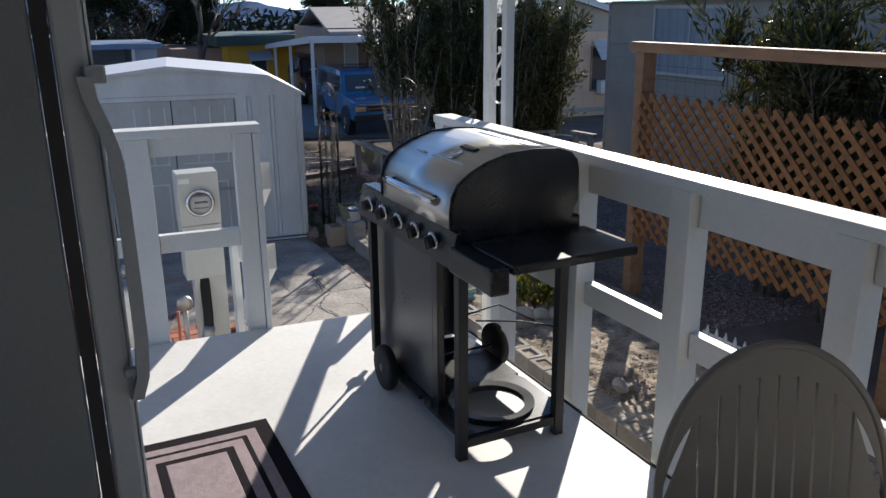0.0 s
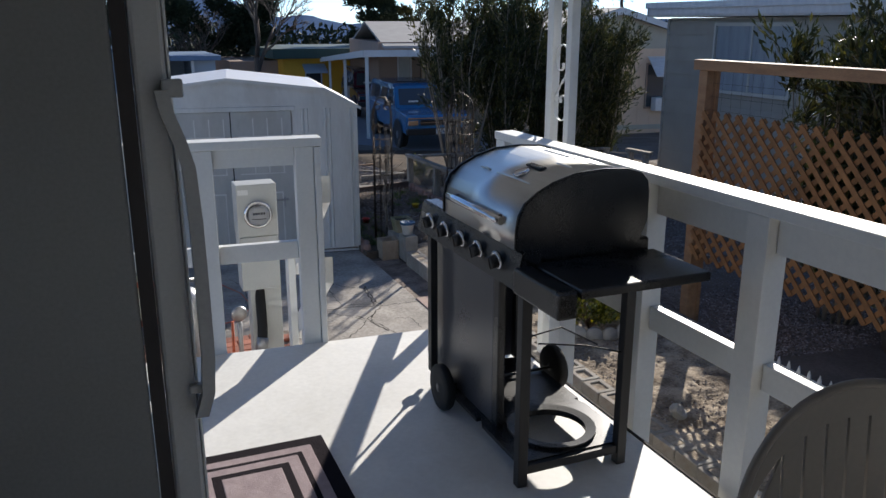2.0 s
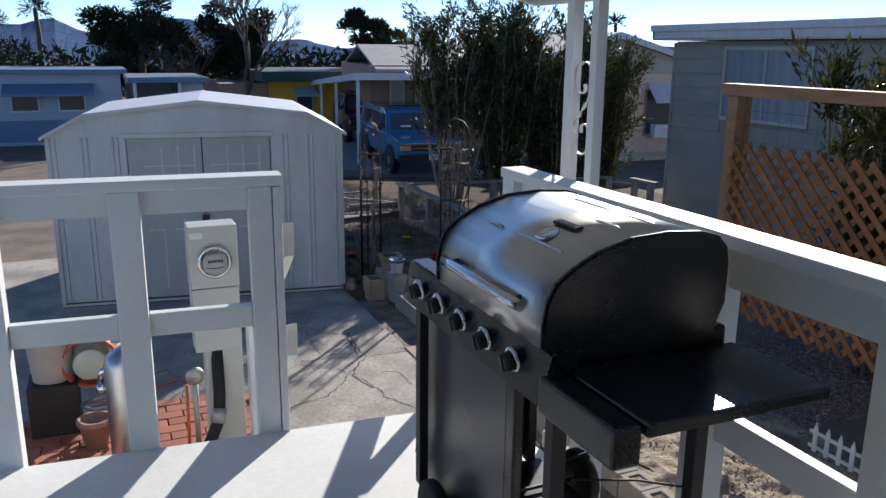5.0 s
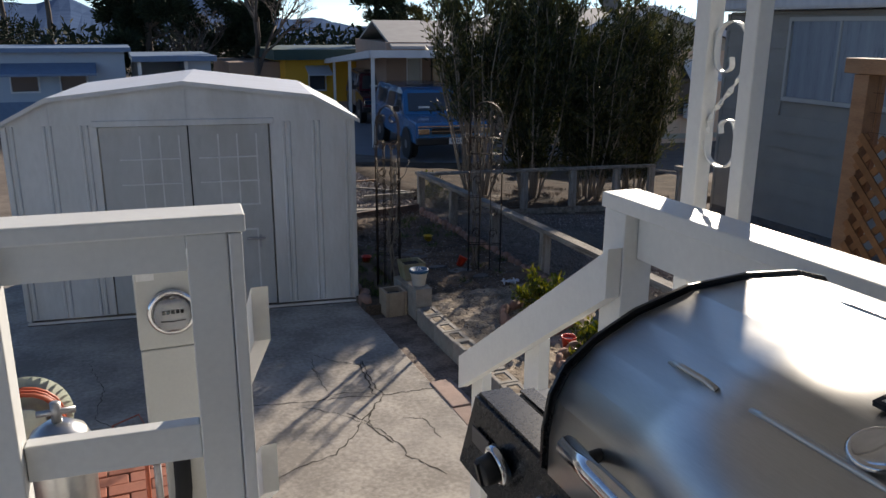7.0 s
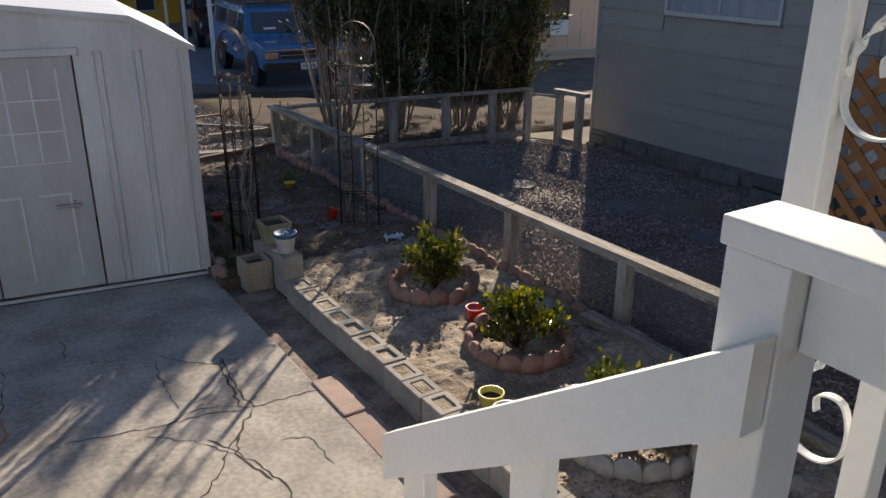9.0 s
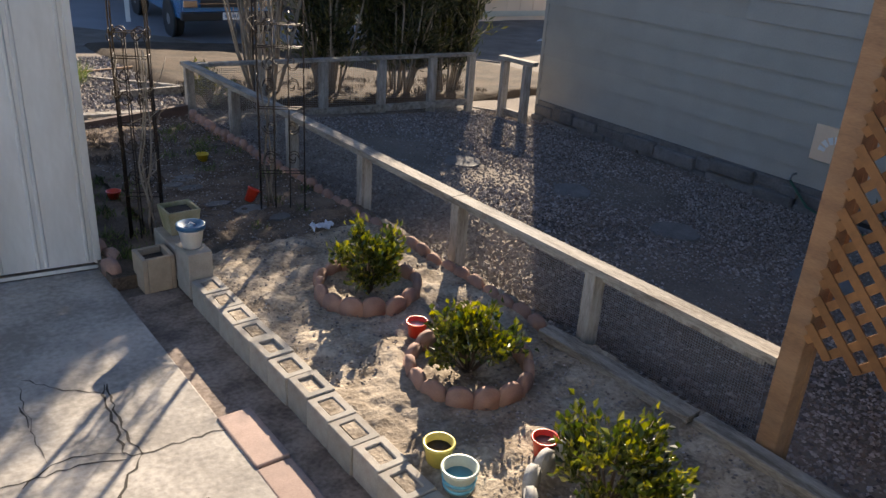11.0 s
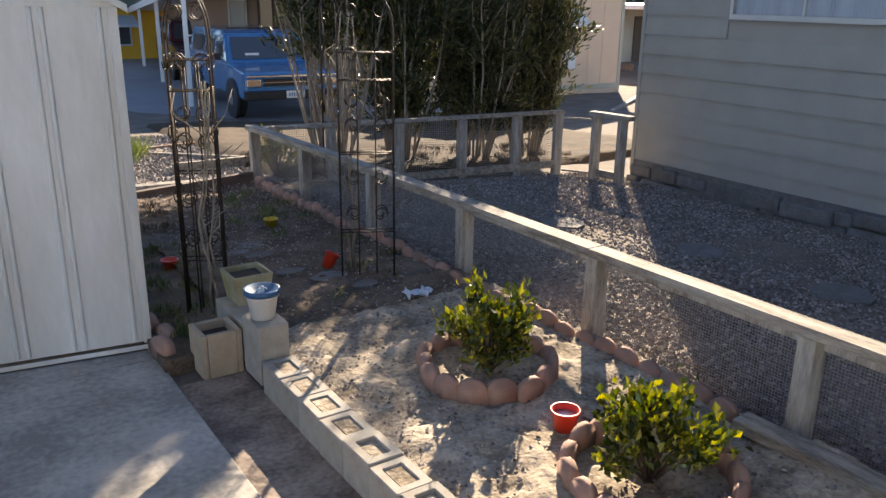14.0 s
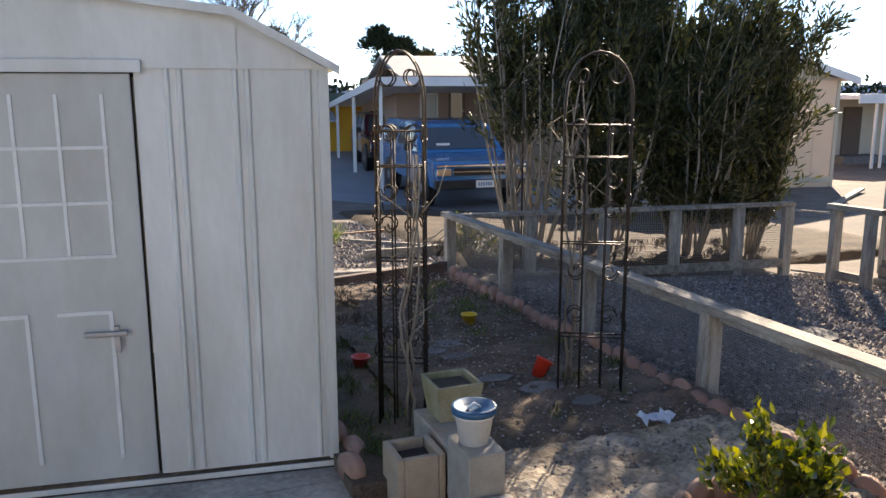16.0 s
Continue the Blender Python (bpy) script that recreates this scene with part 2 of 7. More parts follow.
TEAL = mat("turquoise_glaze", (0.12, 0.4, 0.5), rough=0.4)
PALEP = mat("pale_green_glaze", (0.55, 0.6, 0.5), rough=0.4)
CLAY = mat("tan_clay", (0.42, 0.33, 0.24), (0.32, 0.25, 0.18), rough=0.9, scale=12, dirt=(0.2, 0.15, 0.1), dirt_amount=0.5)
PLANT = mat("mossy_planter", (0.4, 0.36, 0.25), (0.25, 0.22, 0.12), rough=0.9, scale=12, dirt=(0.16, 0.17, 0.06), dirt_amount=0.7)
POTSOIL = mat("potting_soil", (0.06, 0.045, 0.035), (0.03, 0.022, 0.018), rough=1, fine=60, bump=1, depth=0.01)
HOSE = mat("orange_cable", (0.55, 0.13, 0.06), rough=0.5)
BRICKR = mat("red_brick_paving", (0.42, 0.16, 0.1), (0.32, 0.12, 0.08), rough=0.9, scale=12, rand=0.18)
BARK = mat("pale_bark", (0.3, 0.26, 0.21), (0.16, 0.13, 0.1), rough=0.9, scale=14, stretch=(1, 1, 0.2), bump=0.5)
BARKD = mat("dark_bark", (0.12, 0.09, 0.07), rough=0.95, scale=10, bump=0.5)
# Distance haze is put into this blue base colour
MOUNT = mat("mountain_haze_blue", (0.08, 0.125, 0.22), (0.055, 0.09, 0.165), rough=1, scale=0.01, fine=0.08, mix=1.2, bump=0, spec=0.0)
OLEA = island_mat("oleander_leaf", [(0.014, 0.02, 0.009), (0.034, 0.045, 0.016), (0.062, 0.07, 0.024), (0.15, 0.14, 0.04)], rough=0.45, spec=0.35, trans=0.15)
LAUR = island_mat("glossy_bush_leaf", [(0.018, 0.03, 0.006), (0.04, 0.062, 0.01), (0.085, 0.108, 0.015), (0.18, 0.185, 0.024), (0.42, 0.38, 0.05)], rough=0.28, spec=0.6, trans=0.22)
PINE = island_mat("pine_needles", [(0.015, 0.028, 0.014), (0.03, 0.045, 0.02), (0.05, 0.065, 0.03)], rough=0.8)
DRYT = island_mat("dry_twigs", [(0.08, 0.06, 0.05), (0.14, 0.11, 0.09), (0.2, 0.17, 0.14)], rough=0.9)
GRASSM = island_mat("weeds", [(0.04, 0.07, 0.02), (0.12, 0.16, 0.05), (0.2, 0.22, 0.08)], rough=0.6, trans=0.3)
GRAVM = island_mat("gravel_stones", [(0.1, 0.085, 0.08), (0.32, 0.28, 0.25), (0.22, 0.16, 0.13), (0.55, 0.5, 0.46), (0.16, 0.15, 0.15), (0.42, 0.36, 0.32)], rough=0.9)

# ---- building helpers ----
def bx(bm, x0, x1, y0, y1, z0, z1, bev=0.0):
    vs = [bm.verts.new(p) for p in ((x0, y0, z0), (x1, y0, z0), (x1, y1, z0), (x0, y1, z0), (x0, y0, z1), (x1, y0, z1), (x1, y1, z1), (x0, y1, z1))]
    fs = [bm.faces.new([vs[i] for i in f]) for f in ((3, 2, 1, 0), (4, 5, 6, 7), (0, 1, 5, 4), (1, 2, 6, 5), (2, 3, 7, 6), (3, 0, 4, 7))]
    if bev:
        es = {e for f in fs for e in f.edges}
        bmesh.ops.bevel(bm, geom=list(es), offset=bev, segments=2, affect="EDGES", profile=0.5)
    return bm


def prism(bm, pts, axis, a, b):
    """Extrude a closed outline of 2D points along an axis from a to b."""
    def at(p, v):
        return {"x": (v, p[0], p[1]), "y": (p[0], v, p[1]), "z": (p[0], p[1], v)}[axis]
    lo, hi = [bm.verts.new(at(p, a)) for p in pts], [bm.verts.new(at(p, b)) for p in pts]
    n = len(pts)
    fs = [bm.faces.new(lo[::-1]), bm.faces.new(hi)]
    for i in range(n):
        fs.append(bm.faces.new((lo[i], lo[(i + 1) % n], hi[(i + 1) % n], hi[i])))
    bmesh.ops.recalc_face_normals(bm, faces=fs)
    return bm


def lathe(bm, prof, c=(0, 0, 0), seg=24, axis="z"):
    """Turn a profile of (radius, height) round an axis through c."""
    rings = []
    for r, h in prof:
        ring = []
        for i in range(seg):
            u = 2 * math.pi * i / seg
            p = (r * math.cos(u), r * math.sin(u), h)
            p = {"z": p, "x": (h, p[0], p[1]), "y": (p[0], h, p[1])}[axis]
            ring.append(bm.verts.new(Vector(c) + Vector(p)))
        rings.append(ring)
    fs = []
    for a, b in zip(rings, rings[1:]):
        for i in range(seg):
            fs.append(bm.faces.new((a[i], a[(i + 1) % seg], b[(i + 1) % seg], b[i])))
    for ring, r in ((rings[0], prof[0][0]), (rings[-1], prof[-1][0])):
        if r > 1e-4:
            fs.append(bm.faces.new(ring))
    for f in fs:
        f.smooth = True
    bmesh.ops.recalc_face_normals(bm, faces=fs)
    return bm


def tube(bm, pts, r, seg=6, taper=None):
    """A round rod along a line of points."""
    pts = [Vector(p) for p in pts]
    rings = []
    for i, p in enumerate(pts):
        d = (pts[min(i + 1, len(pts) - 1)] - pts[max(i - 1, 0)]).normalized()
        u = d.orthogonal().normalized() if not rings else (last - d * last.dot(d)).normalized()
        last = u
        v = d.cross(u)
        rr = r if taper is None else r + (taper - r) * i / (len(pts) - 1)
        rings.append([bm.verts.new(p + rr * (math.cos(2 * math.pi * k / seg) * u + math.sin(2 * math.pi * k / seg) * v)) for k in range(seg)])
    for a, b in zip(rings, rings[1:]):
        for k in range(seg):
            bm.faces.new((a[k], a[(k + 1) % seg], b[(k + 1) % seg], b[k])).smooth = True
    bm.faces.new(rings[0][::-1])
    bm.faces.new(rings[-1])
    return bm


ORIGIN = {}


def thing(name, at, label="", category="", group=""):
    e = new(name)
    e.location = at
    e.empty_display_size = 0.1
    ORIGIN[e.name] = Vector(at)
    return tagged(e, label, category, group)


def part(name, bm, material, parent=None, label="", kind="", at=None, category="", group=""):
    """Link a bmesh, built in the world's places, as one mesh."""
    me = bpy.data.meshes.new(name)
    o = ORIGIN.get(parent.name, Vector()) if parent else Vector(at or (0, 0, 0))
    bmesh.ops.translate(bm, verts=bm.verts, vec=-o)
    bm.to_mesh(me)
    bm.free()
    me.materials.append(material)
    ob = new(name, me)
    if parent:
        ob.parent = parent
    else:
        ob.location = o
    ORIGIN[ob.name] = o
    return tagged(ob, label, category, group, kind)


def B(*a, **k):
    return bx(bmesh.new(), *a, **k)


def cards(name, centres, ups, length, width, material, parent=None, at=None, kind="", label="", fold=0.25, seed=1, grp=""):
    """Many small folded leaves: centres (n,3), their directions (n,3)."""
    rs = np.random.RandomState(seed)
    n = len(centres)
    d = ups / np.linalg.norm(ups, axis=1, keepdims=True)
    side = np.cross(d, rs.normal(size=(n, 3)))
    side /= np.linalg.norm(side, axis=1, keepdims=True)
    nor = np.cross(side, d)
    L = (length * rs.uniform(0.7, 1.3, n))[:, None]
    W = (width * rs.uniform(0.7, 1.3, n))[:, None]
    o = np.array(ORIGIN.get(parent.name) if parent else (at or (0, 0, 0)))
    c = centres - o
    v = np.stack([c, c + d * L * .5 + side * W * .5 + nor * W * fold, c + d * L, c + d * L * .5 - side * W * .5 + nor * W * fold], 1).reshape(-1, 3)
    me = bpy.data.meshes.new(name)
    i4 = np.arange(n) * 4
    f = np.stack([i4, i4 + 1, i4 + 2, i4, i4 + 2, i4 + 3], 1).reshape(-1, 3)
    me.from_pydata(v.tolist(), [], f.tolist())
    me.materials.append(material)
    ob = new(name, me)
    if parent:
        ob.parent = parent
    else:
        ob.location = o
    ORIGIN[ob.name] = Vector(o)
    return tagged(ob, label, "", grp, kind)


def clamp(v, a, b):
    return max(a, min(b, v))


def ground_z(x, y):
    z = -0.03 - 0.065 * clamp(x - 4.2, 0, 4.2) - 0.042 * clamp(y - 10.6, 0, 14.0) * clamp((x + 3) / 4 + 1, 0.6, 1)
    return max(-0.85, z)

# ---- ground ----
def ground():
    xs = sorted({*np.round(np.arange(-12, 30.1, 0.5), 3), -2000, -600, -200, -80, -30, 45, 80, 200, 600, 2000})
    ys = sorted({*np.round(np.arange(-8, 40.1, 0.5), 3), -2000, -600, -200, -60, -20, 60, 100, 200, 600, 2500})
    v = [(x, y, ground_z(x, y) + (0.02 * noise.noise(Vector((x * 0.8, y * 0.8, 0))) if abs(x) < 30 and y < 40 else 0)) for y in ys for x in xs]
    w = len(xs)
    f = [(j * w + i, j * w + i + 1, (j + 1) * w + i + 1, (j + 1) * w + i) for j in range(len(ys) - 1) for i in range(w - 1)]
    me = bpy.data.meshes.new("ground")
    me.from_pydata(v, [], f)
    me.materials.append(DIRT)
    for p in me.polygons:
        p.use_smooth = True
    tagged(new("ground", me), "dry grey-brown desert ground sloping away to the street", "ground", kind="structure")


ground()
part("pavement_patio", B(-6.5, 2.345, 3.2, 7.9, -0.25, 0.0, bev=0.008), CONC, label="cracked pale concrete patio slab between the deck and the shed", category="ground", kind="structure")
part("pavement_shed_base", B(-6.5, 2.33, 7.905, 10.4, -0.25, -0.003), CONC, label="concrete base under the shed", category="ground", kind="structure")
part("pavement_path", B(2.35, 2.655, 2.0, 7.6, -0.2, -0.022), STAINC, label="narrow strip of stained concrete beside the block wall", category="ground", kind="structure")
part("road_driveway", B(5.0, 10.4, 16.9, 40, -1.3, -0.47), mat("driveway_concrete", (0.27, 0.28, 0.3), (0.2, 0.21, 0.225), rough=0.9, scale=1), label="smooth grey concrete driveway under the carport", category="road", kind="structure")
part("road_street", B(-40, 60, 31, 37, -1.2, -0.83), ASPH, label="asphalt street beyond the homes", category="road", kind="structure")


def soil_bed(y0, y1, name, m, label):
    """The raised bed of loose sandy soil."""
    x0, x1, st = 2.74, 4.12, 0.02
    nx, ny = int((x1 - x0) / st), int((y1 - y0) / st)
    v = []
    for j in range(ny + 1):
        for i in range(nx + 1):
            x, y = x0 + i * st, y0 + j * st
            base = 0.095 - 0.05 * clamp((y - 7.4) / 3.6, 0, 1) - 0.06 * clamp((x - 2.9), 0, 1) * clamp((y - 8.5) / 2, 0, 1)
            p = Vector((x, y, 0))
            z = base + 0.03 * noise.noise(p * 2.3) + 0.02 * noise.noise(p * 8) + 0.014 * noise.noise(p * 21)
            for cx, cy in ((3.46, 6.81), (3.43, 5.85), (3.3, 4.85)):
                d = math.hypot(x - cx, y - cy)
                if d < 0.26:
                    z -= 0.03 * (1 - (d / 0.26) ** 2)
            v.append((x, y, z))
    w = nx + 1
    f = [(j * w + i, j * w + i + 1, (j + 1) * w + i + 1, (j + 1) * w + i) for j in range(ny) for i in range(nx)]
    me = bpy.data.meshes.new(name)
    me.from_pydata(v, [], f)
    me.materials.append(m)
    me.polygons.foreach_set("use_smooth", [True] * len(me.polygons))
    tagged(new(name, me), label, "ground", kind="structure")


def dark_patch():
    """Soil under the shrubs and in front of the driveway, darkened for the shrubs' shade."""
    nx, ny = 34, 38
    v = [(4.4 + 6.0 * i / nx, 11.42 + 5.4 * j / ny, ground_z(4.4 + 6.0 * i / nx, 11.42 + 5.4 * j / ny) + (0.075 if 0 < i < nx and 0 < j < ny else -0.05) + 0.03 * noise.noise(Vector((i * 0.4, j * 0.4, 5)))) for j in range(ny + 1) for i in range(nx + 1)]
    f = [(j * (nx + 1) + i, j * (nx + 1) + i + 1, (j + 1) * (nx + 1) + i + 1, (j + 1) * (nx + 1) + i) for j in range(ny) for i in range(nx)]
    me = bpy.data.meshes.new("ground_shrub_bed")
    me.from_pydata(v, [], f)
    me.materials.append(SHADEMULCH)
    me.polygons.foreach_set("use_smooth", [True] * len(me.polygons))
    tagged(new("ground_shrub_bed", me), "mulch and litter under the shrubs, darkened for their shade", "ground", kind="structure")


dark_patch()
soil_bed(0.4, 7.7, "ground_soil_bed", SOIL, "raised bed of loose sandy soil with crumbs and footprints")
# Far end and shed side: some of the shade sits in the soil colour
soil_bed(7.7, 11.2, "ground_dark_soil_bed", DSOIL, "garden soil at the far end of the bed, darker partly for shade")
part("ground_bed_end", B(2.33, 2.8, 7.72, 11.15, -0.2, 0.055), DSOIL, label="patch of soil beside the shed, darker partly for shade", category="ground", kind="structure")


def stones(name, n, x0, x1, y0, y1, s0, s1, zf, seed, label):
    """Loose stones, each a small uneven lump."""
    rs = np.random.RandomState(seed)
    base = np.array([(1, 0, 0), (0, 1, 0), (-1, 0, 0), (0, -1, 0), (0, 0, 0.75), (0, 0, -0.5)])
    tri = np.array([(0, 1, 4), (1, 2, 4), (2, 3, 4), (3, 0, 4), (1, 0, 5), (2, 1, 5), (3, 2, 5), (0, 3, 5)])
    px, py = rs.uniform(x0, x1, n), rs.uniform(y0, y1, n)
    s = rs.uniform(s0, s1, n)
    a = rs.uniform(0, 6.28, n)
    v = base[None] * rs.uniform(0.55, 1.25, (n, 6, 3)) * s[:, None, None]
    c, d = np.cos(a)[:, None], np.sin(a)[:, None]
    x, y = v[..., 0] * c - v[..., 1] * d, v[..., 0] * d + v[..., 1] * c
    pz = np.array([zf(p, q) for p, q in zip(px, py)]) + s * 0.15
    v = np.stack([x + px[:, None], y + py[:, None], v[..., 2] + pz[:, None]], 2).reshape(-1, 3)
    f = (tri[None] + (np.arange(n) * 6)[:, None, None]).reshape(-1, 3)
    me = bpy.data.meshes.new(name)
    me.from_pydata(v.tolist(), [], f.tolist())
    me.materials.append(GRAVM)
    tagged(new(name, me), label, "gravel", kind="stuff")


stones("gravel_yard", 62000, 4.2, 8.15, 4.0, 10.9, 0.008, 0.02, lambda x, y: ground_z(x, y), 3, "grey and pinkish gravel covering the neighbouring yard")
stones("gravel_far", 9000, 2.35, 5.2, 11.3, 15.5, 0.012, 0.03, lambda x, y: ground_z(x, y), 4, "pale gravel beside the drive")
stones("gravel_bed_crumbs", 11000, 2.8, 4.1, 2.0, 11.0, 0.003, 0.012, lambda x, y: 0.095 - 0.05 * clamp((y - 7.4) / 3.6, 0, 1), 5, "soil crumbs and pebbles in the bed")


def crack(pts, w, seed):
    """A jagged crack along a line of points on the slab."""
    rs = random.Random(seed)
    fine = []
    for a, b in zip(pts, pts[1:]):
        n = max(2, int(math.dist(a, b) / 0.035))
        for i in range(n):
            t = i / n
            fine.append((a[0] + (b[0] - a[0]) * t + rs.uniform(-1, 1) * 0.011, a[1] + (b[1] - a[1]) * t + rs.uniform(-1, 1) * 0.011))
    fine.append(pts[-1])
    bm = bmesh.new()
    prev = None
    for i, p in enumerate(fine):
        q, r = fine[max(i - 1, 0)], fine[min(i + 1, len(fine) - 1)]
        d = Vector((r[0] - q[0], r[1] - q[1])).normalized()
        ww = w * rs.uniform(0.2, 0.8) * (0.4 if i in (0, len(fine) - 1) else 1)
        cur = [bm.verts.new((p[0] - d.y * ww * s, p[1] + d.x * ww * s, 0.0014)) for s in (-1, 1)]
        if prev:
            bm.faces.new((prev[0], cur[0], cur[1], prev[1]))
        prev = cur
    part("trim_crack", bm, CRACK, label="jagged crack across the concrete patio", category="ground", kind="structure")


CRACKS = [ ([(2.01, 6.76), (1.98, 6.51), (1.97, 6.28), (1.99, 6.18)], 0.009),
          ([(1.99, 6.18), (2.19, 6.18), (2.40, 6.15)], 0.009),
          ([(1.99, 6.18), (1.83, 6.29), (1.67, 6.31), (1.55, 6.22)], 0.006),
          ([(1.99, 6.18), (1.86, 6.02), (1.76, 5.90), (1.70, 6.02)], 0.009),
          ([(1.76, 5.90), (1.65, 5.72), (1.50, 5.57), (1.29, 5.51), (1.04, 5.38)], 0.008),
          ([(1.76, 5.90), (1.82, 5.75), (1.88, 5.56), (1.88, 5.41), (2.01, 5.15)], 0.008),
          ([(2.00, 6.76), (1.97, 6.61), (1.95, 6.40), (1.93, 6.21)], 0.009),
          ([(1.93, 6.19), (1.77, 6.25), (1.60, 6.25), (1.36, 6.30), (1.12, 6.35)], 0.007),
          ([(1.85, 5.97), (1.77, 5.85), (1.81, 5.74), (1.85, 5.57)], 0.009),
          ([(1.77, 5.85), (1.64, 6.05), (1.46, 6.20)], 0.005),
          ([(1.27, 7.49), (1.28, 7.37), (1.25, 7.22)], 0.006),
          ([(1.68, 6.95), (1.66, 6.58), (1.66, 6.32)], 0.003),
          ([(1.30, 7.29), (1.39, 7.09), (1.53, 7.04)], 0.003),
          ([(2.00, 5.83), (2.12, 5.80), (2.13, 5.53)], 0.004),
          ([(1.71, 6.99), (1.82, 6.84), (1.98, 6.70)], 0.006),
          ([(1.64, 6.79), (1.65, 6.70), (1.65, 6.60)], 0.006) ]
CRACKS += [([(0.84, 7.48), (0.95, 7.2), (0.9, 6.83), (0.85, 6.55), (0.62, 6.2), (0.5, 5.6)], 0.006), ([(0.2, 7.4), (0.3, 6.9), (0.25, 6.5), (0.4, 6.3)], 0.004)]
for i, (p, w) in enumerate(CRACKS):
    crack(p, w, i)

# ---- deck, stairs, railings ----
deck_z = 0.94
part("floor_deck", prism(bmesh.new(), [(-3.5, -3.0), (1.6, -3.0), (1.6, 3.25), (-3.5, 3.64)], "z", deck_z - 0.045, deck_z), DECK, label="white painted wooden deck floor with scuffs", category="floor", kind="structure")
part("wall_deck_skirt", prism(bmesh.new(), [(-3.5, 3.58), (1.57, 3.19), (1.57, 3.22), (-3.5, 3.61)], "z", 0.0, deck_z - 0.047), WHITE, label="white board skirt under the deck edge", category="wall", kind="structure")
part("wall_deck_side_skirt", B(1.575, 1.595, -3.0, 3.18, 0.0, deck_z - 0.047), WHITE, label="white board skirt along the deck", category="wall", kind="structure")
part("trim_deck_edge", B(1.602, 1.612, -3.0, 3.19, deck_z - 0.05, deck_z + 0.004), CRACK, label="dark metal drip edge along the deck", category="trim", kind="structure")
stairs = thing("deck_stairs", (1.2, 3.9, 0.03), "white painted wooden stairs from the deck down to the patio", "stairs")
for i in range(4):
    z = deck_z - 0.18 * (i + 1)
    part("tread", B(0.9, 1.6, 3.265 + 0.27 * i, 3.265 + 0.27 * i + 0.30, z - 0.04, z, bev=0.004), DECK, stairs)
for x in (0.9, 1.56):
    part("stringer", prism(bmesh.new(), [(3.32, 0.0), (4.43, 0.0), (4.43, 0.12), (3.32, 0.71)], "x", x, x + 0.03), WHITE, stairs)


def railing(name, at, label):
    return thing(name, at, label, "railing")


rail_posts = (-1.37, -0.80, -0.22, 0.35, 0.93, 1.53, 2.10, 2.67, 3.245)
rr = railing("deck_railing", (1.62, 1.5, deck_z), "white painted timber deck railing with square posts beside the grill")
for y in rail_posts:
    part("post", B(1.66, 1.745, y - 0.045, y + 0.045, deck_z - 0.3, 1.883, bev=0.003), WHITE, rr)
part("cap_rail", B(1.652, 1.756, -2.5, 3.295, 1.885, 1.923, bev=0.004), WHITE, rr)
for y0, y1 in [(a + 0.048, b - 0.048) for a, b in zip(rail_posts, rail_posts[1:])]:
    part("upper_board", B(1.698, 1.736, y0, y1, 1.77, 1.883), WHITE, rr)
    part("lower_board", B(1.698, 1.736, y0, y1, 1.325, 1.415, bev=0.003), WHITE, rr)

fr = railing("front_railing", (0.2, 3.35, deck_z), "white painted timber railing along the front edge of the deck")
for x0, x1 in ((0.662, 0.745), (0.20, 0.30), (-0.24, -0.15), (-0.7, -0.61), (-1.2, -1.11)):
    part("post", B(x0, x1, 3.3, 3.375, deck_z - 0.4, 1.895, bev=0.003), WHITE, fr)
part("end_board", B(0.748, 0.776, 3.29, 3.39, deck_z - 0.4, 1.895, bev=0.003), WHITE, fr)
part("cap_rail", B(-2.6, 0.784, 3.285, 3.40, 1.898, 1.936, bev=0.004), WHITE, fr)
for a, b in ((0.302, 0.660), (-0.148, 0.198), (-0.608, -0.242), (-1.108, -0.702)):
    part("upper_board", B(a, b, 3.33, 3.37, 1.81, 1.896), WHITE, fr)
    part("lower_board", B(a, b, 3.33, 3.37, 1.365, 1.45, bev=0.003), WHITE, fr)

fr.matrix_basis = Matrix.Translation((0.76, 3.312, 0)) @ Matrix.Rotation(radians(-4.4), 4, "Z") @ Matrix.Translation((-0.76, -3.3, 0)) @ Matrix.Translation(fr.location)


def slope_board(x0, x1, ya, za, yb, zb, h):
    return prism(bmesh.new(), [(ya, za - h), (yb, zb - h), (yb, zb), (ya, za)], "x", x0, x1)


sr = railing("stair_railing", (1.63, 3.7, 0.03), "white painted sloping stair handrail with square balusters")
part("handrail", slope_board(1.618, 1.657, 3.203, 1.80, 4.10, 1.165, 0.125), WHITE, sr)
for y in (3.635, 4.03):
    zt = 1.80 - (y - 3.203) * 0.708 - 0.08
    part("baluster", B(1.659, 1.697, y - 0.045, y + 0.045, 0.002, zt, bev=0.003), WHITE, sr)
sl = railing("left_stair_railing", (0.86, 3.7, 0.03), "white painted sloping stair rails fixed beside the front post")
part("handrail", slope_board(0.80, 0.838, 3.40, 1.74, 4.19, 1.15, 0.13), WHITE, sl)
part("lower_rail", slope_board(0.80, 0.838, 3.40, 1.34, 4.19, 0.75, 0.13), WHITE, sl)
part("end_post", B(0.76, 0.798, 4.1, 4.19, 0.002, 1.18), WHITE, sl)

# porch column, porch roof
colm = thing("porch_column", (2.06, 3.4, 0.0), "white porch column of two posts with scrolled ironwork between", "column")
for y, w in ((3.445, 0.030), (3.263, 0.024)):
    part("post", B(2.06 - 0.024, 2.06 + 0.024, y - w, y + w, 0.62, 2.585, bev=0.004), WHITE, colm)
    part("footing", B(2.015, 2.105, y - 0.05, y + 0.05, -0.02, 0.618, bev=0.004), BLOCK, colm, "bare concrete footing")


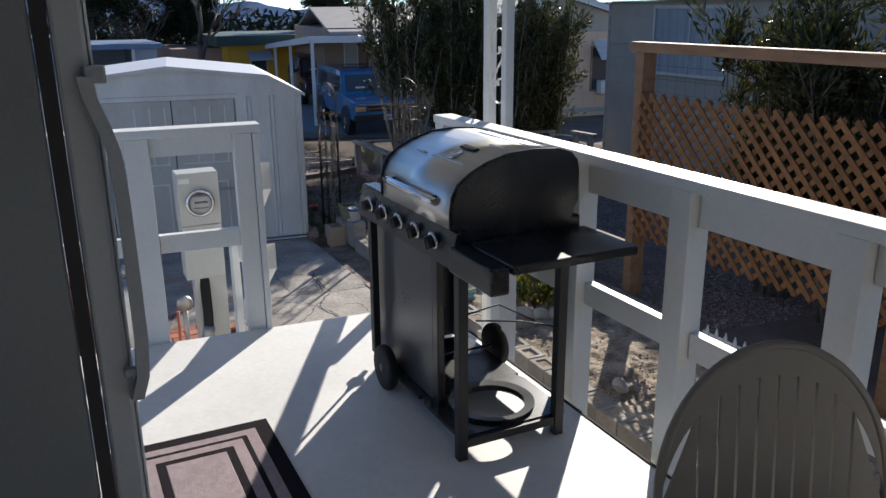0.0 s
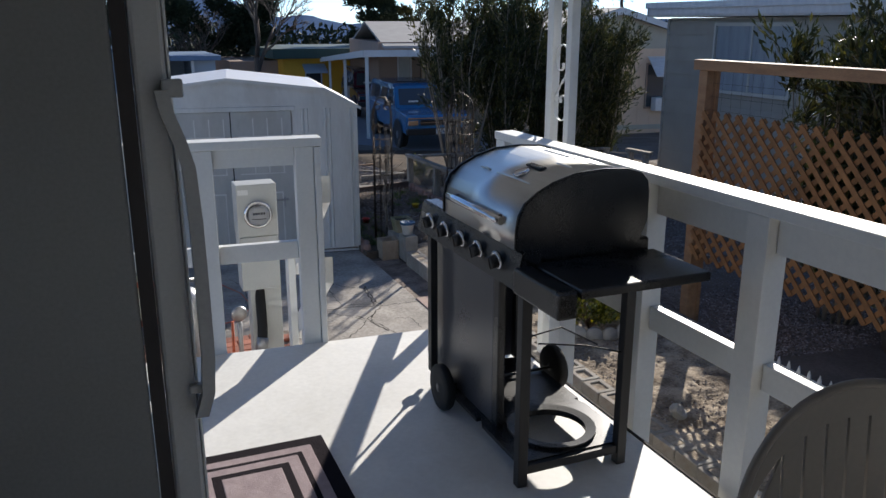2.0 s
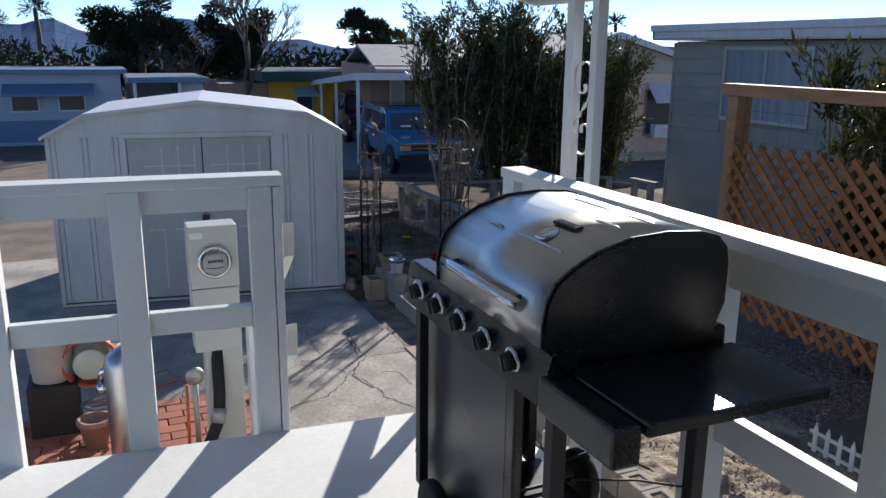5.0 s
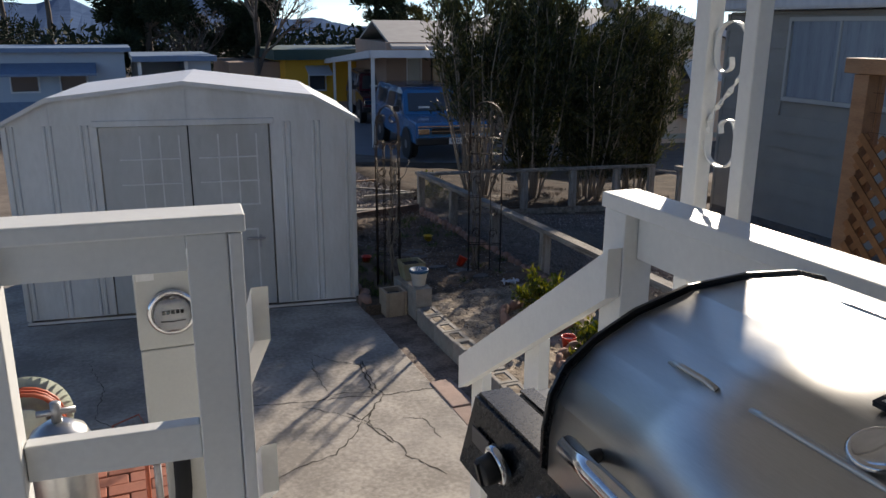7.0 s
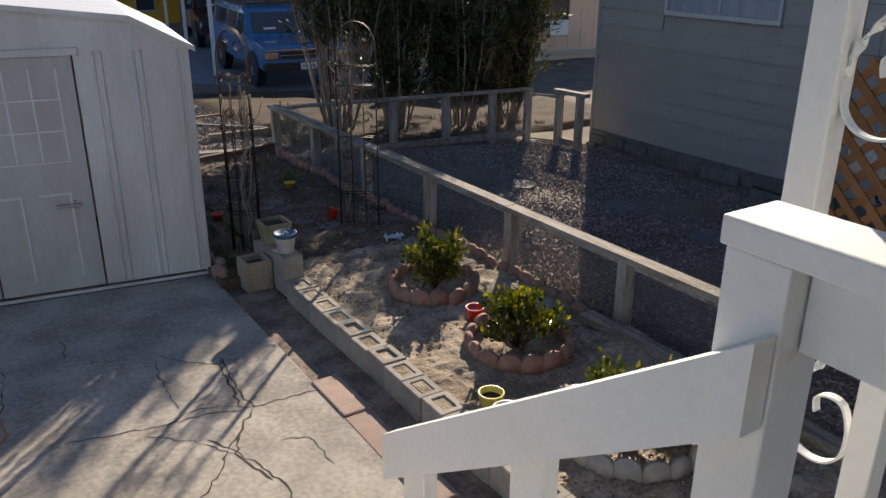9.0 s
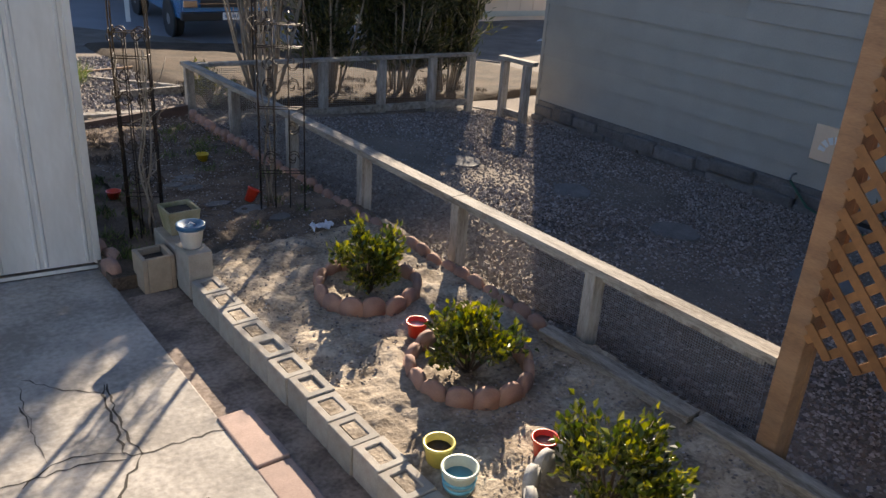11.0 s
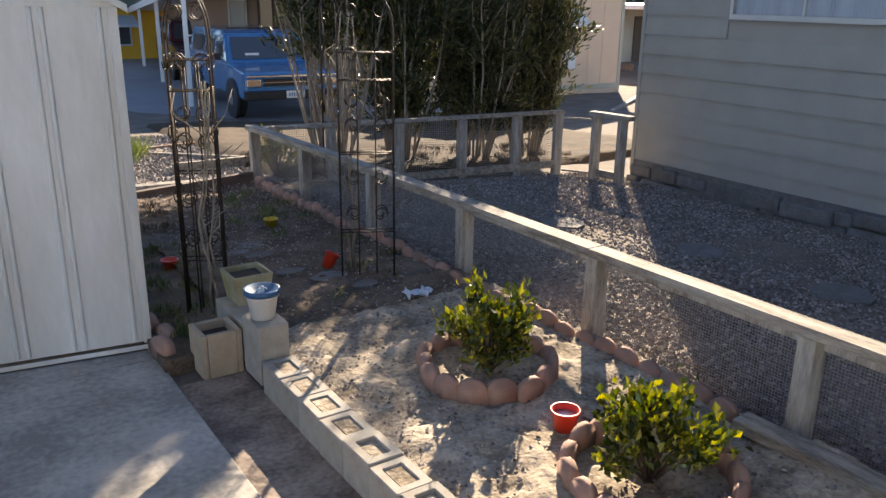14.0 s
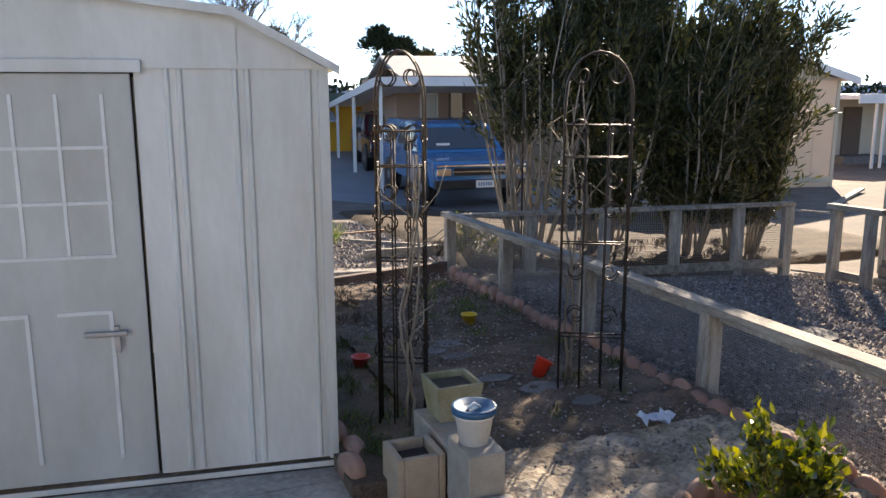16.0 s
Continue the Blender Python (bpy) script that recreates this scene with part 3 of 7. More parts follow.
def scroll(z0):
    """A tall S of flat bar, curled at both ends and twisted in the middle."""
    curl = [(-0.005, 0.10), (-0.008, 0.075), (0.012, 0.062), (0.034, 0.068), (0.046, 0.10), (0.048, 0.135), (0.042, 0.165), (0.022, 0.185), (-0.005, 0.19), (-0.032, 0.18), (-0.05, 0.155), (-0.056, 0.12), (-0.054, 0.085), (-0.036, 0.045), (0.0, 0.0)]
    curl = [(y * 1.25, z) for y, z in curl]
    line = curl + [(-y, -z) for y, z in curl[::-1]][1:]
    bm = bmesh.new()
    fine = []
    for k in range(len(line) - 1):
        for f in (0, 0.34, 0.67):
            p0, p1, p2, p3 = (line[max(0, min(len(line) - 1, k + o))] for o in (-1, 0, 1, 2))
            fine.append(tuple(0.5 * (2 * a1 + (a2 - a0) * f + (2 * a0 - 5 * a1 + 4 * a2 - a3) * f * f + (3 * a1 - a0 - 3 * a2 + a3) * f ** 3) for a0, a1, a2, a3 in zip(p0, p1, p2, p3)))
    fine.append(line[-1])
    prev = None
    for k, (y, z) in enumerate(fine):
        a, b = fine[max(0, k - 1)], fine[min(len(fine) - 1, k + 1)]
        d = Vector((0, b[0] - a[0], b[1] - a[1])).normalized()
        n = Vector((1, 0, 0)).cross(d)
        mid = abs(k / (len(fine) - 1) - 0.5)
        w = math.pi * 3 * max(0.0, 0.09 - mid) / 0.09 * (1 if k * 2 < len(fine) else -1)
        u = Vector((1, 0, 0)) * math.cos(w) + n * math.sin(w)
        v = n * math.cos(w) - Vector((1, 0, 0)) * math.sin(w)
        c = Vector((2.06, 3.352 + y * 0.9, z0 + z))
        cur = [bm.verts.new(c + u * p * 0.008 + v * q * 0.0022) for p, q in ((-1, -1), (1, -1), (1, 1), (-1, 1))]
        if prev:
            for m in range(4):
                bm.faces.new((prev[m], cur[m], cur[(m + 1) % 4], prev[(m + 1) % 4]))
        else:
            bm.faces.new(cur)
        prev = cur
    bm.faces.new(prev)
    bmesh.ops.recalc_face_normals(bm, faces=bm.faces)
    return bm


part("header", B(2.03, 2.09, 3.23, 3.49, 2.587, 2.612, bev=0.003), WHITE, colm)
for z in (2.14, 1.58, 1.02):
    part("scroll", scroll(z), WHITE, colm, "white flat-bar scroll")
def porch_roof(x0, x1, z0, z1, y0, y1):
    """A board following the porch roof, which rises towards the home."""
    k = 0.26
    return prism(bmesh.new(), [(x0, z0 + k * (2.2 - x0)), (x1, z0 + k * (2.2 - x1)), (x1, z1 + k * (2.2 - x1)), (x0, z1 + k * (2.2 - x0))], "y", y0, y1)


part("roof_porch", porch_roof(-2.0, 2.2, 2.655, 2.70, -3, 4.02), ROOFW, label="white metal porch roof rising towards the home", category="roof", kind="structure")
for i in range(7):
    part("trim_porch_rafter", porch_roof(-2.0, 2.09, 2.565, 2.653, -2.9 + i * 1.1, -2.86 + i * 1.1), WHITE, label="white rafter under the porch roof", category="trim", kind="structure")
part("trim_porch_fascia", porch_roof(-2.0, 2.2, 2.585, 2.71, 4.023, 4.06), WHITE, label="white porch roof edge", category="trim", kind="structure")
part("trim_porch_fascia_side", B(2.203, 2.24, -3, 4.06, 2.585, 2.715), WHITE, label="white porch roof edge", category="trim", kind="structure")
part("trim_porch_beam", B(2.093, 2.167, -3, 4.0, 2.614, 2.66), WHITE, label="white beam under the porch roof", category="trim", kind="structure")

# house side behind and beside the camera; walls unseen, raised to block sky light
part("wall_house", B(-0.62, -0.5, -3.0, 1.4, deck_z, 3.33), DOORGREY, label="grey wall of the home beside the door", category="wall", kind="structure")
# Added out of view to close the deck's back against light
part("wall_unseen_back", B(-0.5, 1.6, -3.1, -3.0, deck_z, 2.79), DOORGREY, label="unseen grey wall added to close the deck behind", category="wall", kind="structure")
sd = thing("storm_door", (-0.2, 1.45, deck_z), "grey painted storm door standing open beside the deck", "door")
part("door_frame", B(-0.5, -0.079, 1.40, 1.50, deck_z + 0.01, 2.64, bev=0.006), DOORGREY, sd)
part("weather_strip", B(-0.077, -0.048, 1.397, 1.45, deck_z + 0.02, 2.62), SEAL, sd, "dark rubber weather strip")
part("door_leaf", B(-0.046, 0.014, 1.392, 1.46, deck_z + 0.01, 2.64, bev=0.008), DOORLIT, sd, "grey painted door edge, paler for light off the deck")
part("edge_trim", B(0.016, 0.022, 1.40, 1.46, deck_z + 0.02, 2.62, bev=0.002), WHITE, sd)
hb = bmesh.new()
prof = [(0.012, 2.31), (0.018, 2.27), (0.038, 2.21), (0.05, 2.16), (0.055, 2.05), (0.056, 1.9), (0.056, 1.76), (0.05, 1.68), (0.034, 1.63)]
for (xa, za), (xb, zb) in zip(prof, prof[1:]):
    prism(hb, [(xa - 0.026, za), (xa, za), (xb, zb), (xb - 0.026, zb)], "y", 1.36, 1.388)
bx(hb, 0.0, 0.04, 1.37, 1.391, 2.295, 2.33, bev=0.004)
bx(hb, 0.0, 0.05, 1.37, 1.391, 1.68, 1.70, bev=0.004)
part("pull_handle", hb, mat("grey_plastic", (0.4, 0.41, 0.41), rough=0.4), sd, "angular grey pull handle")


# ---- grill ----
def grill():
    g = thing("gas_grill", (1.3, 2.3, deck_z), "black gas grill with brushed steel lid standing on the deck", "grill")
    d = deck_z
    # lid: curved profile in x,z
    out = [(1.050, 1.745), (1.050, 1.80), (1.058, 1.85), (1.078, 1.888), (1.115, 1.92), (1.175, 1.950), (1.26, 1.974), (1.36, 1.980), (1.45, 1.974), (1.505, 1.958), (1.532, 1.93), (1.54, 1.89)]
    back = [(1.54, 1.80), (1.50, 1.71)]
    bm = bmesh.new()
    rows = []
    ys = (2.013, 2.567)
    for y in ys:
        rows.append([bm.verts.new((x, y, z)) for x, z in out])
    for i in range(len(out) - 1):
        bm.faces.new((rows[0][i], rows[0][i + 1], rows[1][i + 1], rows[1][i])).smooth = True
    bmesh.ops.recalc_face_normals(bm, faces=bm.faces)
    lid = part("lid", bm, STEEL, g, "brushed steel lid")
    so = lid.modifiers.new("t", "SOLIDIFY")
    so.thickness, so.offset = 0.004, -1
    for y0, y1 in ((1.995, 2.012), (2.568, 2.585)):
        pts = [(x - (0.006 if x < 1.1 else 0), z + 0.006) for x, z in out] + back + [(1.07, 1.735)]
        b2 = prism(bmesh.new(), pts, "y", y0, y1)
        bmesh.ops.bevel(b2, geom=[e for e in b2.edges if abs(e.verts[0].co.y - e.verts[1].co.y) < 1e-5], offset=0.006, segments=2, affect="EDGES")
        part("lid_end", b2, BLACK, g, "black cast lid end")
    for x, z, ya, yb in ((1.145, 1.936, 2.09, 2.33), (1.145, 1.936, 2.38, 2.46), (1.40, 1.977, 2.09, 2.46), (1.30, 1.976, 2.09, 2.20)):
        part("lid_relief", tube(bmesh.new(), [(x, ya, z - 0.003), (x, ya + 0.02, z), (x, yb - 0.02, z), (x, yb, z - 0.003)], 0.004, 8), STEEL, lid)
    gz = bmesh.new()
    nrm = Vector((-0.33, 0, 0.94)).normalized()
    lathe(gz, [(0.0, -0.004), (0.024, -0.004), (0.028, 0.0), (0.03, 0.005), (0.026, 0.008), (0.022, 0.005), (0.0, 0.005)], (0, 0, 0), 24)
    bmesh.ops.transform(gz, matrix=Matrix.Translation((1.17, 2.20, 1.950)) @ nrm.to_track_quat("Z", "Y").to_matrix().to_4x4(), verts=gz.verts)
    part("thermometer", gz, CHROME, lid, "round chrome thermometer")
    nb = B(-0.008, 0.014, -0.05, 0.05, 0.0, 0.006)
    bars = bmesh.new()
    for i in range(7):
        bx(bars, -0.004, 0.009, -0.046 + i * 0.0135, -0.038 + i * 0.0135, 0.006, 0.0072)
    bmesh.ops.transform(nb, matrix=Matrix.Translation((1.222, 2.20, 1.966)) @ Matrix.Rotation(radians(-12), 4, "Y"), verts=nb.verts)
    bd = part("badge", nb, BLACKM, lid, "small raised dark badge")
    bmesh.ops.transform(bars, matrix=Matrix.Translation((1.222, 2.20, 1.966)) @ Matrix.Rotation(radians(-12), 4, "Y"), verts=bars.verts)
    part("badge_bars", bars, CHROME, bd, "silver bars on the badge")
    hd = bmesh.new()
    tube(hd, [(1.035, 2.08, 1.825), (1.025, 2.15, 1.83), (1.02, 2.29, 1.832), (1.025, 2.43, 1.83), (1.035, 2.5, 1.825)], 0.014, 10)
    part("lid_handle", hd, CHROME, lid, "bright chrome bar handle")
    for y in (2.12, 2.46):
        part("handle_bracket", tube(bmesh.new(), [(1.03, y, 1.828), (1.1, y, 1.835)], 0.008, 8), BLACKM, lid)
    part("firebox", B(1.10, 1.555, 2.0, 2.58, 1.60, 1.742, bev=0.01), BLACK, g)
    # control panel
    cp = prism(bmesh.new(), [(1.035, 1.62), (1.13, 1.60), (1.13, 1.742), (1.065, 1.742)], "y", 1.98, 2.83)
    bmesh.ops.bevel(cp, geom=list(cp.edges), offset=0.006, segments=2, affect="EDGES")
    part("control_panel", cp, BLACK, g)
    for i in range(5):
        y = 2.12 + i * 0.145
        kb = bmesh.new()
        lathe(kb, [(0.0, -0.034), (0.018, -0.034), (0.022, -0.03), (0.023, -0.004), (0.0, -0.004)], (0, 0, 0), 20, "x")
        bx(kb, -0.038, -0.03, -0.005, 0.005, -0.02, 0.02)
        q = Matrix.Translation((1.048, y, 1.685)) @ Matrix.Rotation(radians(-14), 4, "Y")
        bmesh.ops.transform(kb, matrix=q, verts=kb.verts)
        k = part("knob", kb, BLACKM, g)
        rb = bmesh.new()
        lathe(rb, [(0.024, -0.005), (0.024, -0.012), (0.031, -0.010), (0.033, 0.002), (0.024, 0.002)], (0, 0, 0), 24, "x")
        bmesh.ops.transform(rb, matrix=q, verts=rb.verts)
        part("bezel", rb, CHROME, k, "chrome bezel ring")
    # side shelves
    for y0, y1, nm in ((1.70, 1.985, "side_shelf"), (2.6, 2.86, "side_burner_shelf")):
        part(nm, B(1.10, 1.56, y0, y1, 1.675, 1.705, bev=0.006), BLACK, g)
        part("shelf_apron", B(1.03, 1.095, y0 + 0.01, y1 if y0 < 2 else y1 - 0.03, 1.615, 1.7, bev=0.008) if y0 < 2 else B(1.14, 1.55, y1 - 0.03, y1 - 0.01, 1.62, 1.67), BLACK, g)
    part("burner_cover", B(1.15, 1.5, 2.63, 2.84, 1.706, 1.72, bev=0.006), CHAR, g, "charcoal side burner cover")
    part("shelf_rim", B(1.075, 1.135, 2.605, 2.84, 1.706, 1.718, bev=0.004), CHAR, g, "raised charcoal strip beside the burner cover")
    part("cover_lip", prism(bmesh.new(), [(1.152, 2.632), (1.178, 2.632), (1.178, 2.838), (1.152, 2.838)], "z", 1.7205, 1.725), BLACK, g)
    part("finger_notch", lathe(bmesh.new(), [(0.0, 0.0), (0.022, 0.0), (0.02, 0.003), (0.0, 0.003)], (1.19, 2.68, 1.7205), 20), BLACKM, g)
    part("maker_plate", B(1.0475, 1.05, 2.74, 2.80, 1.66, 1.70), CHAR, g)
    # cabinet
    part("cabinet_door", B(1.095, 1.115, 2.24, 2.78, 1.02, 1.60, bev=0.005), CHAR, g, "charcoal cabinet front")
    part("cabinet_edge", B(1.09, 1.12, 2.19, 2.235, 0.98, 1.60, bev=0.006), BLACK, g)
    part("cabinet_side", B(1.12, 1.50, 2.77, 2.785, 1.02, 1.6), CHAR, g)
    part("bottom_shelf", None or ring_shelf(1.06, 1.50, 1.96, 2.74, 1.005, 1.02, (1.28, 2.13), 0.125), BLACK, g, "black bottom shelf with a round tank opening")
    for x in (1.06, 1.45):
        part("leg", B(x - 0.018, x + 0.018, 1.935, 1.97, d + 0.001, 1.62, bev=0.003), BLACKM, g)
        part("rear_leg", B(x - 0.012, x + 0.018, 2.71, 2.745, d + 0.09, 1.62, bev=0.003), BLACKM, g)
    part("front_rail", B(1.08, 1.43, 1.94, 1.962, 0.985, 1.015), BLACKM, g)
    part("side_rail", B(1.445, 1.47, 1.972, 2.708, 0.985, 1.004), BLACKM, g)
    for x, s in ((1.035, -1), (1.545, 1)):
        wb = bmesh.new()
        lathe(wb, [(0.05, -0.016), (0.088, -0.018), (0.093, -0.01), (0.093, 0.01), (0.088, 0.018), (0.05, 0.016)], (x, 2.56, d + 0.094), 32, "x")
        w = part("wheel", wb, RUBBER, g)
        hb2 = bmesh.new()
        lathe(hb2, [(0.0, -0.02), (0.018, -0.02), (0.018, 0.02), (0.0, 0.02)], (x, 2.56, d + 0.094), 16, "x")
        for k in range(7):
            u = k * 2 * math.pi / 7
            tube(hb2, [(x, 2.56 + 0.01 * math.cos(u), d + 0.094 + 0.01 * math.sin(u)), (x, 2.56 + 0.055 * math.cos(u), d + 0.094 + 0.055 * math.sin(u))], 0.006, 5)
        part("hub", hb2, mat("dark_grey_plastic", (0.05, 0.05, 0.05), rough=0.5) if s < 0 else BLACKM, w)
    part("axle", tube(bmesh.new(), [(1.05, 2.56, d + 0.094), (1.53, 2.56, d + 0.094)], 0.006), BLACKM, g)
    part("tank_wire", tube(tube(bmesh.new(), [(1.14, 2.0, 1.42), (1.3, 1.97, 1.4), (1.44, 1.95, 1.36)], 0.003, 5), [(1.14, 2.1, 1.4), (1.3, 2.12, 1.41), (1.44, 2.1, 1.33)], 0.003, 5), BLACKM, g)
    part("gas_hose", tube(bmesh.new(), [(1.13, 2.82, 1.6), (1.12, 2.85, 1.45), (1.125, 2.86, 1.25), (1.13, 2.865, 1.08)], 0.006, 8), RUBBER, g)
    part("regulator", lathe(bmesh.new(), [(0.0, -0.05), (0.012, -0.05), (0.014, -0.02), (0.03, -0.015), (0.034, 0.0), (0.014, 0.012), (0.008, 0.03), (0.0, 0.03)], (1.13, 2.865, 1.06), 16), BLACKM, g)
    return g


def ring_shelf(x0, x1, y0, y1, z0, z1, c, r, seg=32):
    """A tray with a raised ring round a round hole."""
    bm = bmesh.new()
    def square(u):
        dx, dy = math.cos(u), math.sin(u)
        t = min((x1 - c[0]) / dx if dx > 1e-6 else (x0 - c[0]) / dx if dx < -1e-6 else 9, (c[1] - y0) / -dy if dy < -1e-6 else 0.165 / dy if dy > 1e-6 else 9)
        return (c[0] + dx * t, c[1] + dy * t)
    rings = []
    for k in range(seg):
        u = 2 * math.pi * (k + 0.5) / seg
        e = square(u)
        o = [(c[0] + math.cos(u) * q, c[1] + math.sin(u) * q) for q in (r + 0.035, r)]
        rings.append([bm.verts.new((*e, z0)), bm.verts.new((*e, z1)), bm.verts.new((*o[0], z1)), bm.verts.new((*o[0], z1 + 0.012)), bm.verts.new((*o[1], z1 + 0.008)), bm.verts.new((*o[1], z0))])
    for k in range(seg):
        a, b = rings[k], rings[(k + 1) % seg]
        for i in range(6):
            bm.faces.new((a[i], b[i], b[(i + 1) % 6], a[(i + 1) % 6]))
    bx(bm, x0, x1, c[1] + 0.166, y1, z0, z1)
    bmesh.ops.recalc_face_normals(bm, faces=bm.faces)
    return bm


gg = grill()
gg.location.x -= 0.012
gg.location.y -= 0.113
gg.scale.y = 1.015


# ---- rug, chair, table ----
def rug():
    r = thing("door_rug", (0.3, 2.2, deck_z), "rectangular rug with nested black and pinkish-grey borders lying on the deck", "rug")
    x0, x1, y0, y1, z = -0.06, 0.514, 1.51, 2.41, deck_z + 0.001
    for i, (inset, m) in enumerate(((0, RUGK), (0.055, RUGP), (0.095, RUGK), (0.115, RUGP), (0.155, RUGK), (0.185, RUGP))):
        nm = "border" if i < 5 else "centre_panel"
        part(nm, B(x0 + inset, x1 - inset, y0 + inset, y1 - inset, z, z + 0.01 + 0.0015 * i, bev=0.003), m, r, "black pile band" if m is RUGK else "pinkish-grey pile band")


rug()


def patio_chair():
    c = thing("patio_chair", (1.35, 0.8, deck_z), "taupe resin patio chair with rounded slotted back beside the railing", "chair")
    M = Matrix.Translation((1.328, 0.797, 1.285)) @ Matrix.Rotation(radians(-24), 4, "Z") @ Matrix.Rotation(radians(-8), 4, "X")
    # back in local x (width), z (height), thickness along y
    W, H = 0.27, 0.41
    def outline(z):
        t = clamp(z / H, 0, 1)
        return W * math.sqrt(max(0.0, 1 - max(0, (z - 0.05)) ** 2 / (H - 0.05) ** 2)) if z > 0.05 else W
    bm = bmesh.new()
    slots = [-0.18 + 0.045 * i for i in range(9)]
    rim = [(outline(z), z) for z in [-0.35 + 0.4 * i / 6 for i in range(7)]] + [(W * math.cos(u), 0.05 + (H - 0.05) * math.sin(u)) for u in [math.pi / 2 * k / 14 for k in range(1, 15)]]
    pts = rim + [(-x, z) for x, z in rim[::-1]]
    for k in range(len(pts) - 1):
        a, b = pts[k], pts[k + 1]
    # slats between slots
    edges = [-W] + [s for q in slots for s in (q - 0.003, q + 0.003)] + [W]
    for k in range(0, len(edges), 2):
        xa, xb = edges[k], edges[k + 1]
        bm = bmesh.new()
        n = 10
        def top(x):
            return 0.05 + (H - 0.05) * math.sqrt(max(0, 1 - (x / W) ** 2))
        lim = 0.07
        tops_a, tops_b = top(xa) - lim * 1.0, top(xb) - lim * 1.0
        if k == 0:
            tops_a, tops_b = 0.0, top(xb) - lim
        if k == len(edges) - 2:
            tops_b = 0.0
        q = [bm.verts.new((x, y, z)) for y in (-0.006, 0.006) for x, z in ((xa, -0.35), (xb, -0.35), (xb, tops_b), (xa, tops_a))]
        for f in ((0, 1, 2, 3), (7, 6, 5, 4), (0, 4, 5, 1), (1, 5, 6, 2), (2, 6, 7, 3), (3, 7, 4, 0)):
            bm.faces.new([q[i] for i in f])
        bmesh.ops.recalc_face_normals(bm, faces=bm.faces)
        bmesh.ops.transform(bm, matrix=M, verts=bm.verts)
        part("backrest_slat", bm, CHAIR, c)
    # crown band above the slots
    bm = bmesh.new()
    xs = [-W + 2 * W * i / 48 for i in range(49)]
    prev = None
    for x in xs:
        t = 0.05 + (H - 0.05) * math.sqrt(max(0, 1 - (x / W) ** 2))
        lo = max(-0.02, t - 0.071)
        cur = [bm.verts.new((x, -0.006, lo)), bm.verts.new((x, -0.006, t)), bm.verts.new((x, 0.006, t)), bm.verts.new((x, 0.006, lo))]
        if prev:
            for i in range(4):
                bm.faces.new((prev[i], cur[i], cur[(i + 1) % 4], prev[(i + 1) % 4]))
        prev = cur
    bmesh.ops.recalc_face_normals(bm, faces=bm.faces)
    bmesh.ops.transform(bm, matrix=M, verts=bm.verts)
    part("backrest", bm, CHAIR, c)
    rb = bmesh.new()
    tube(rb, [M @ Vector((x, 0, z)) for x, z in [(W, -0.35), (W, -0.2), (W, 0.0)] + [(W * math.cos(u), 0.05 + (H - 0.05) * math.sin(u)) for u in [math.pi * k / 28 for k in range(29)]] + [(-W, 0.0), (-W, -0.2), (-W, -0.35)]], 0.011, 8)
    part("rim", rb, CHAIR, c)
    sb = B(-0.24, 0.24, -0.46, 0.0, -0.02, 0.0, bev=0.008)
    S = Matrix.Translation((1.328, 0.737, 1.26)) @ Matrix.Rotation(radians(-24), 4, "Z")
    bmesh.ops.transform(sb, matrix=S, verts=sb.verts)
    part("seat", sb, CHAIR, c)
    for x in (-0.22, 0.22):
        for y in (-0.42, -0.03):
            lb = B(x - 0.02, x + 0.02, y - 0.02, y + 0.02, deck_z - 1.26 + 0.001, -0.02)
            bmesh.ops.transform(lb, matrix=S, verts=lb.verts)
            part("leg", lb, CHAIR, c)


patio_chair()


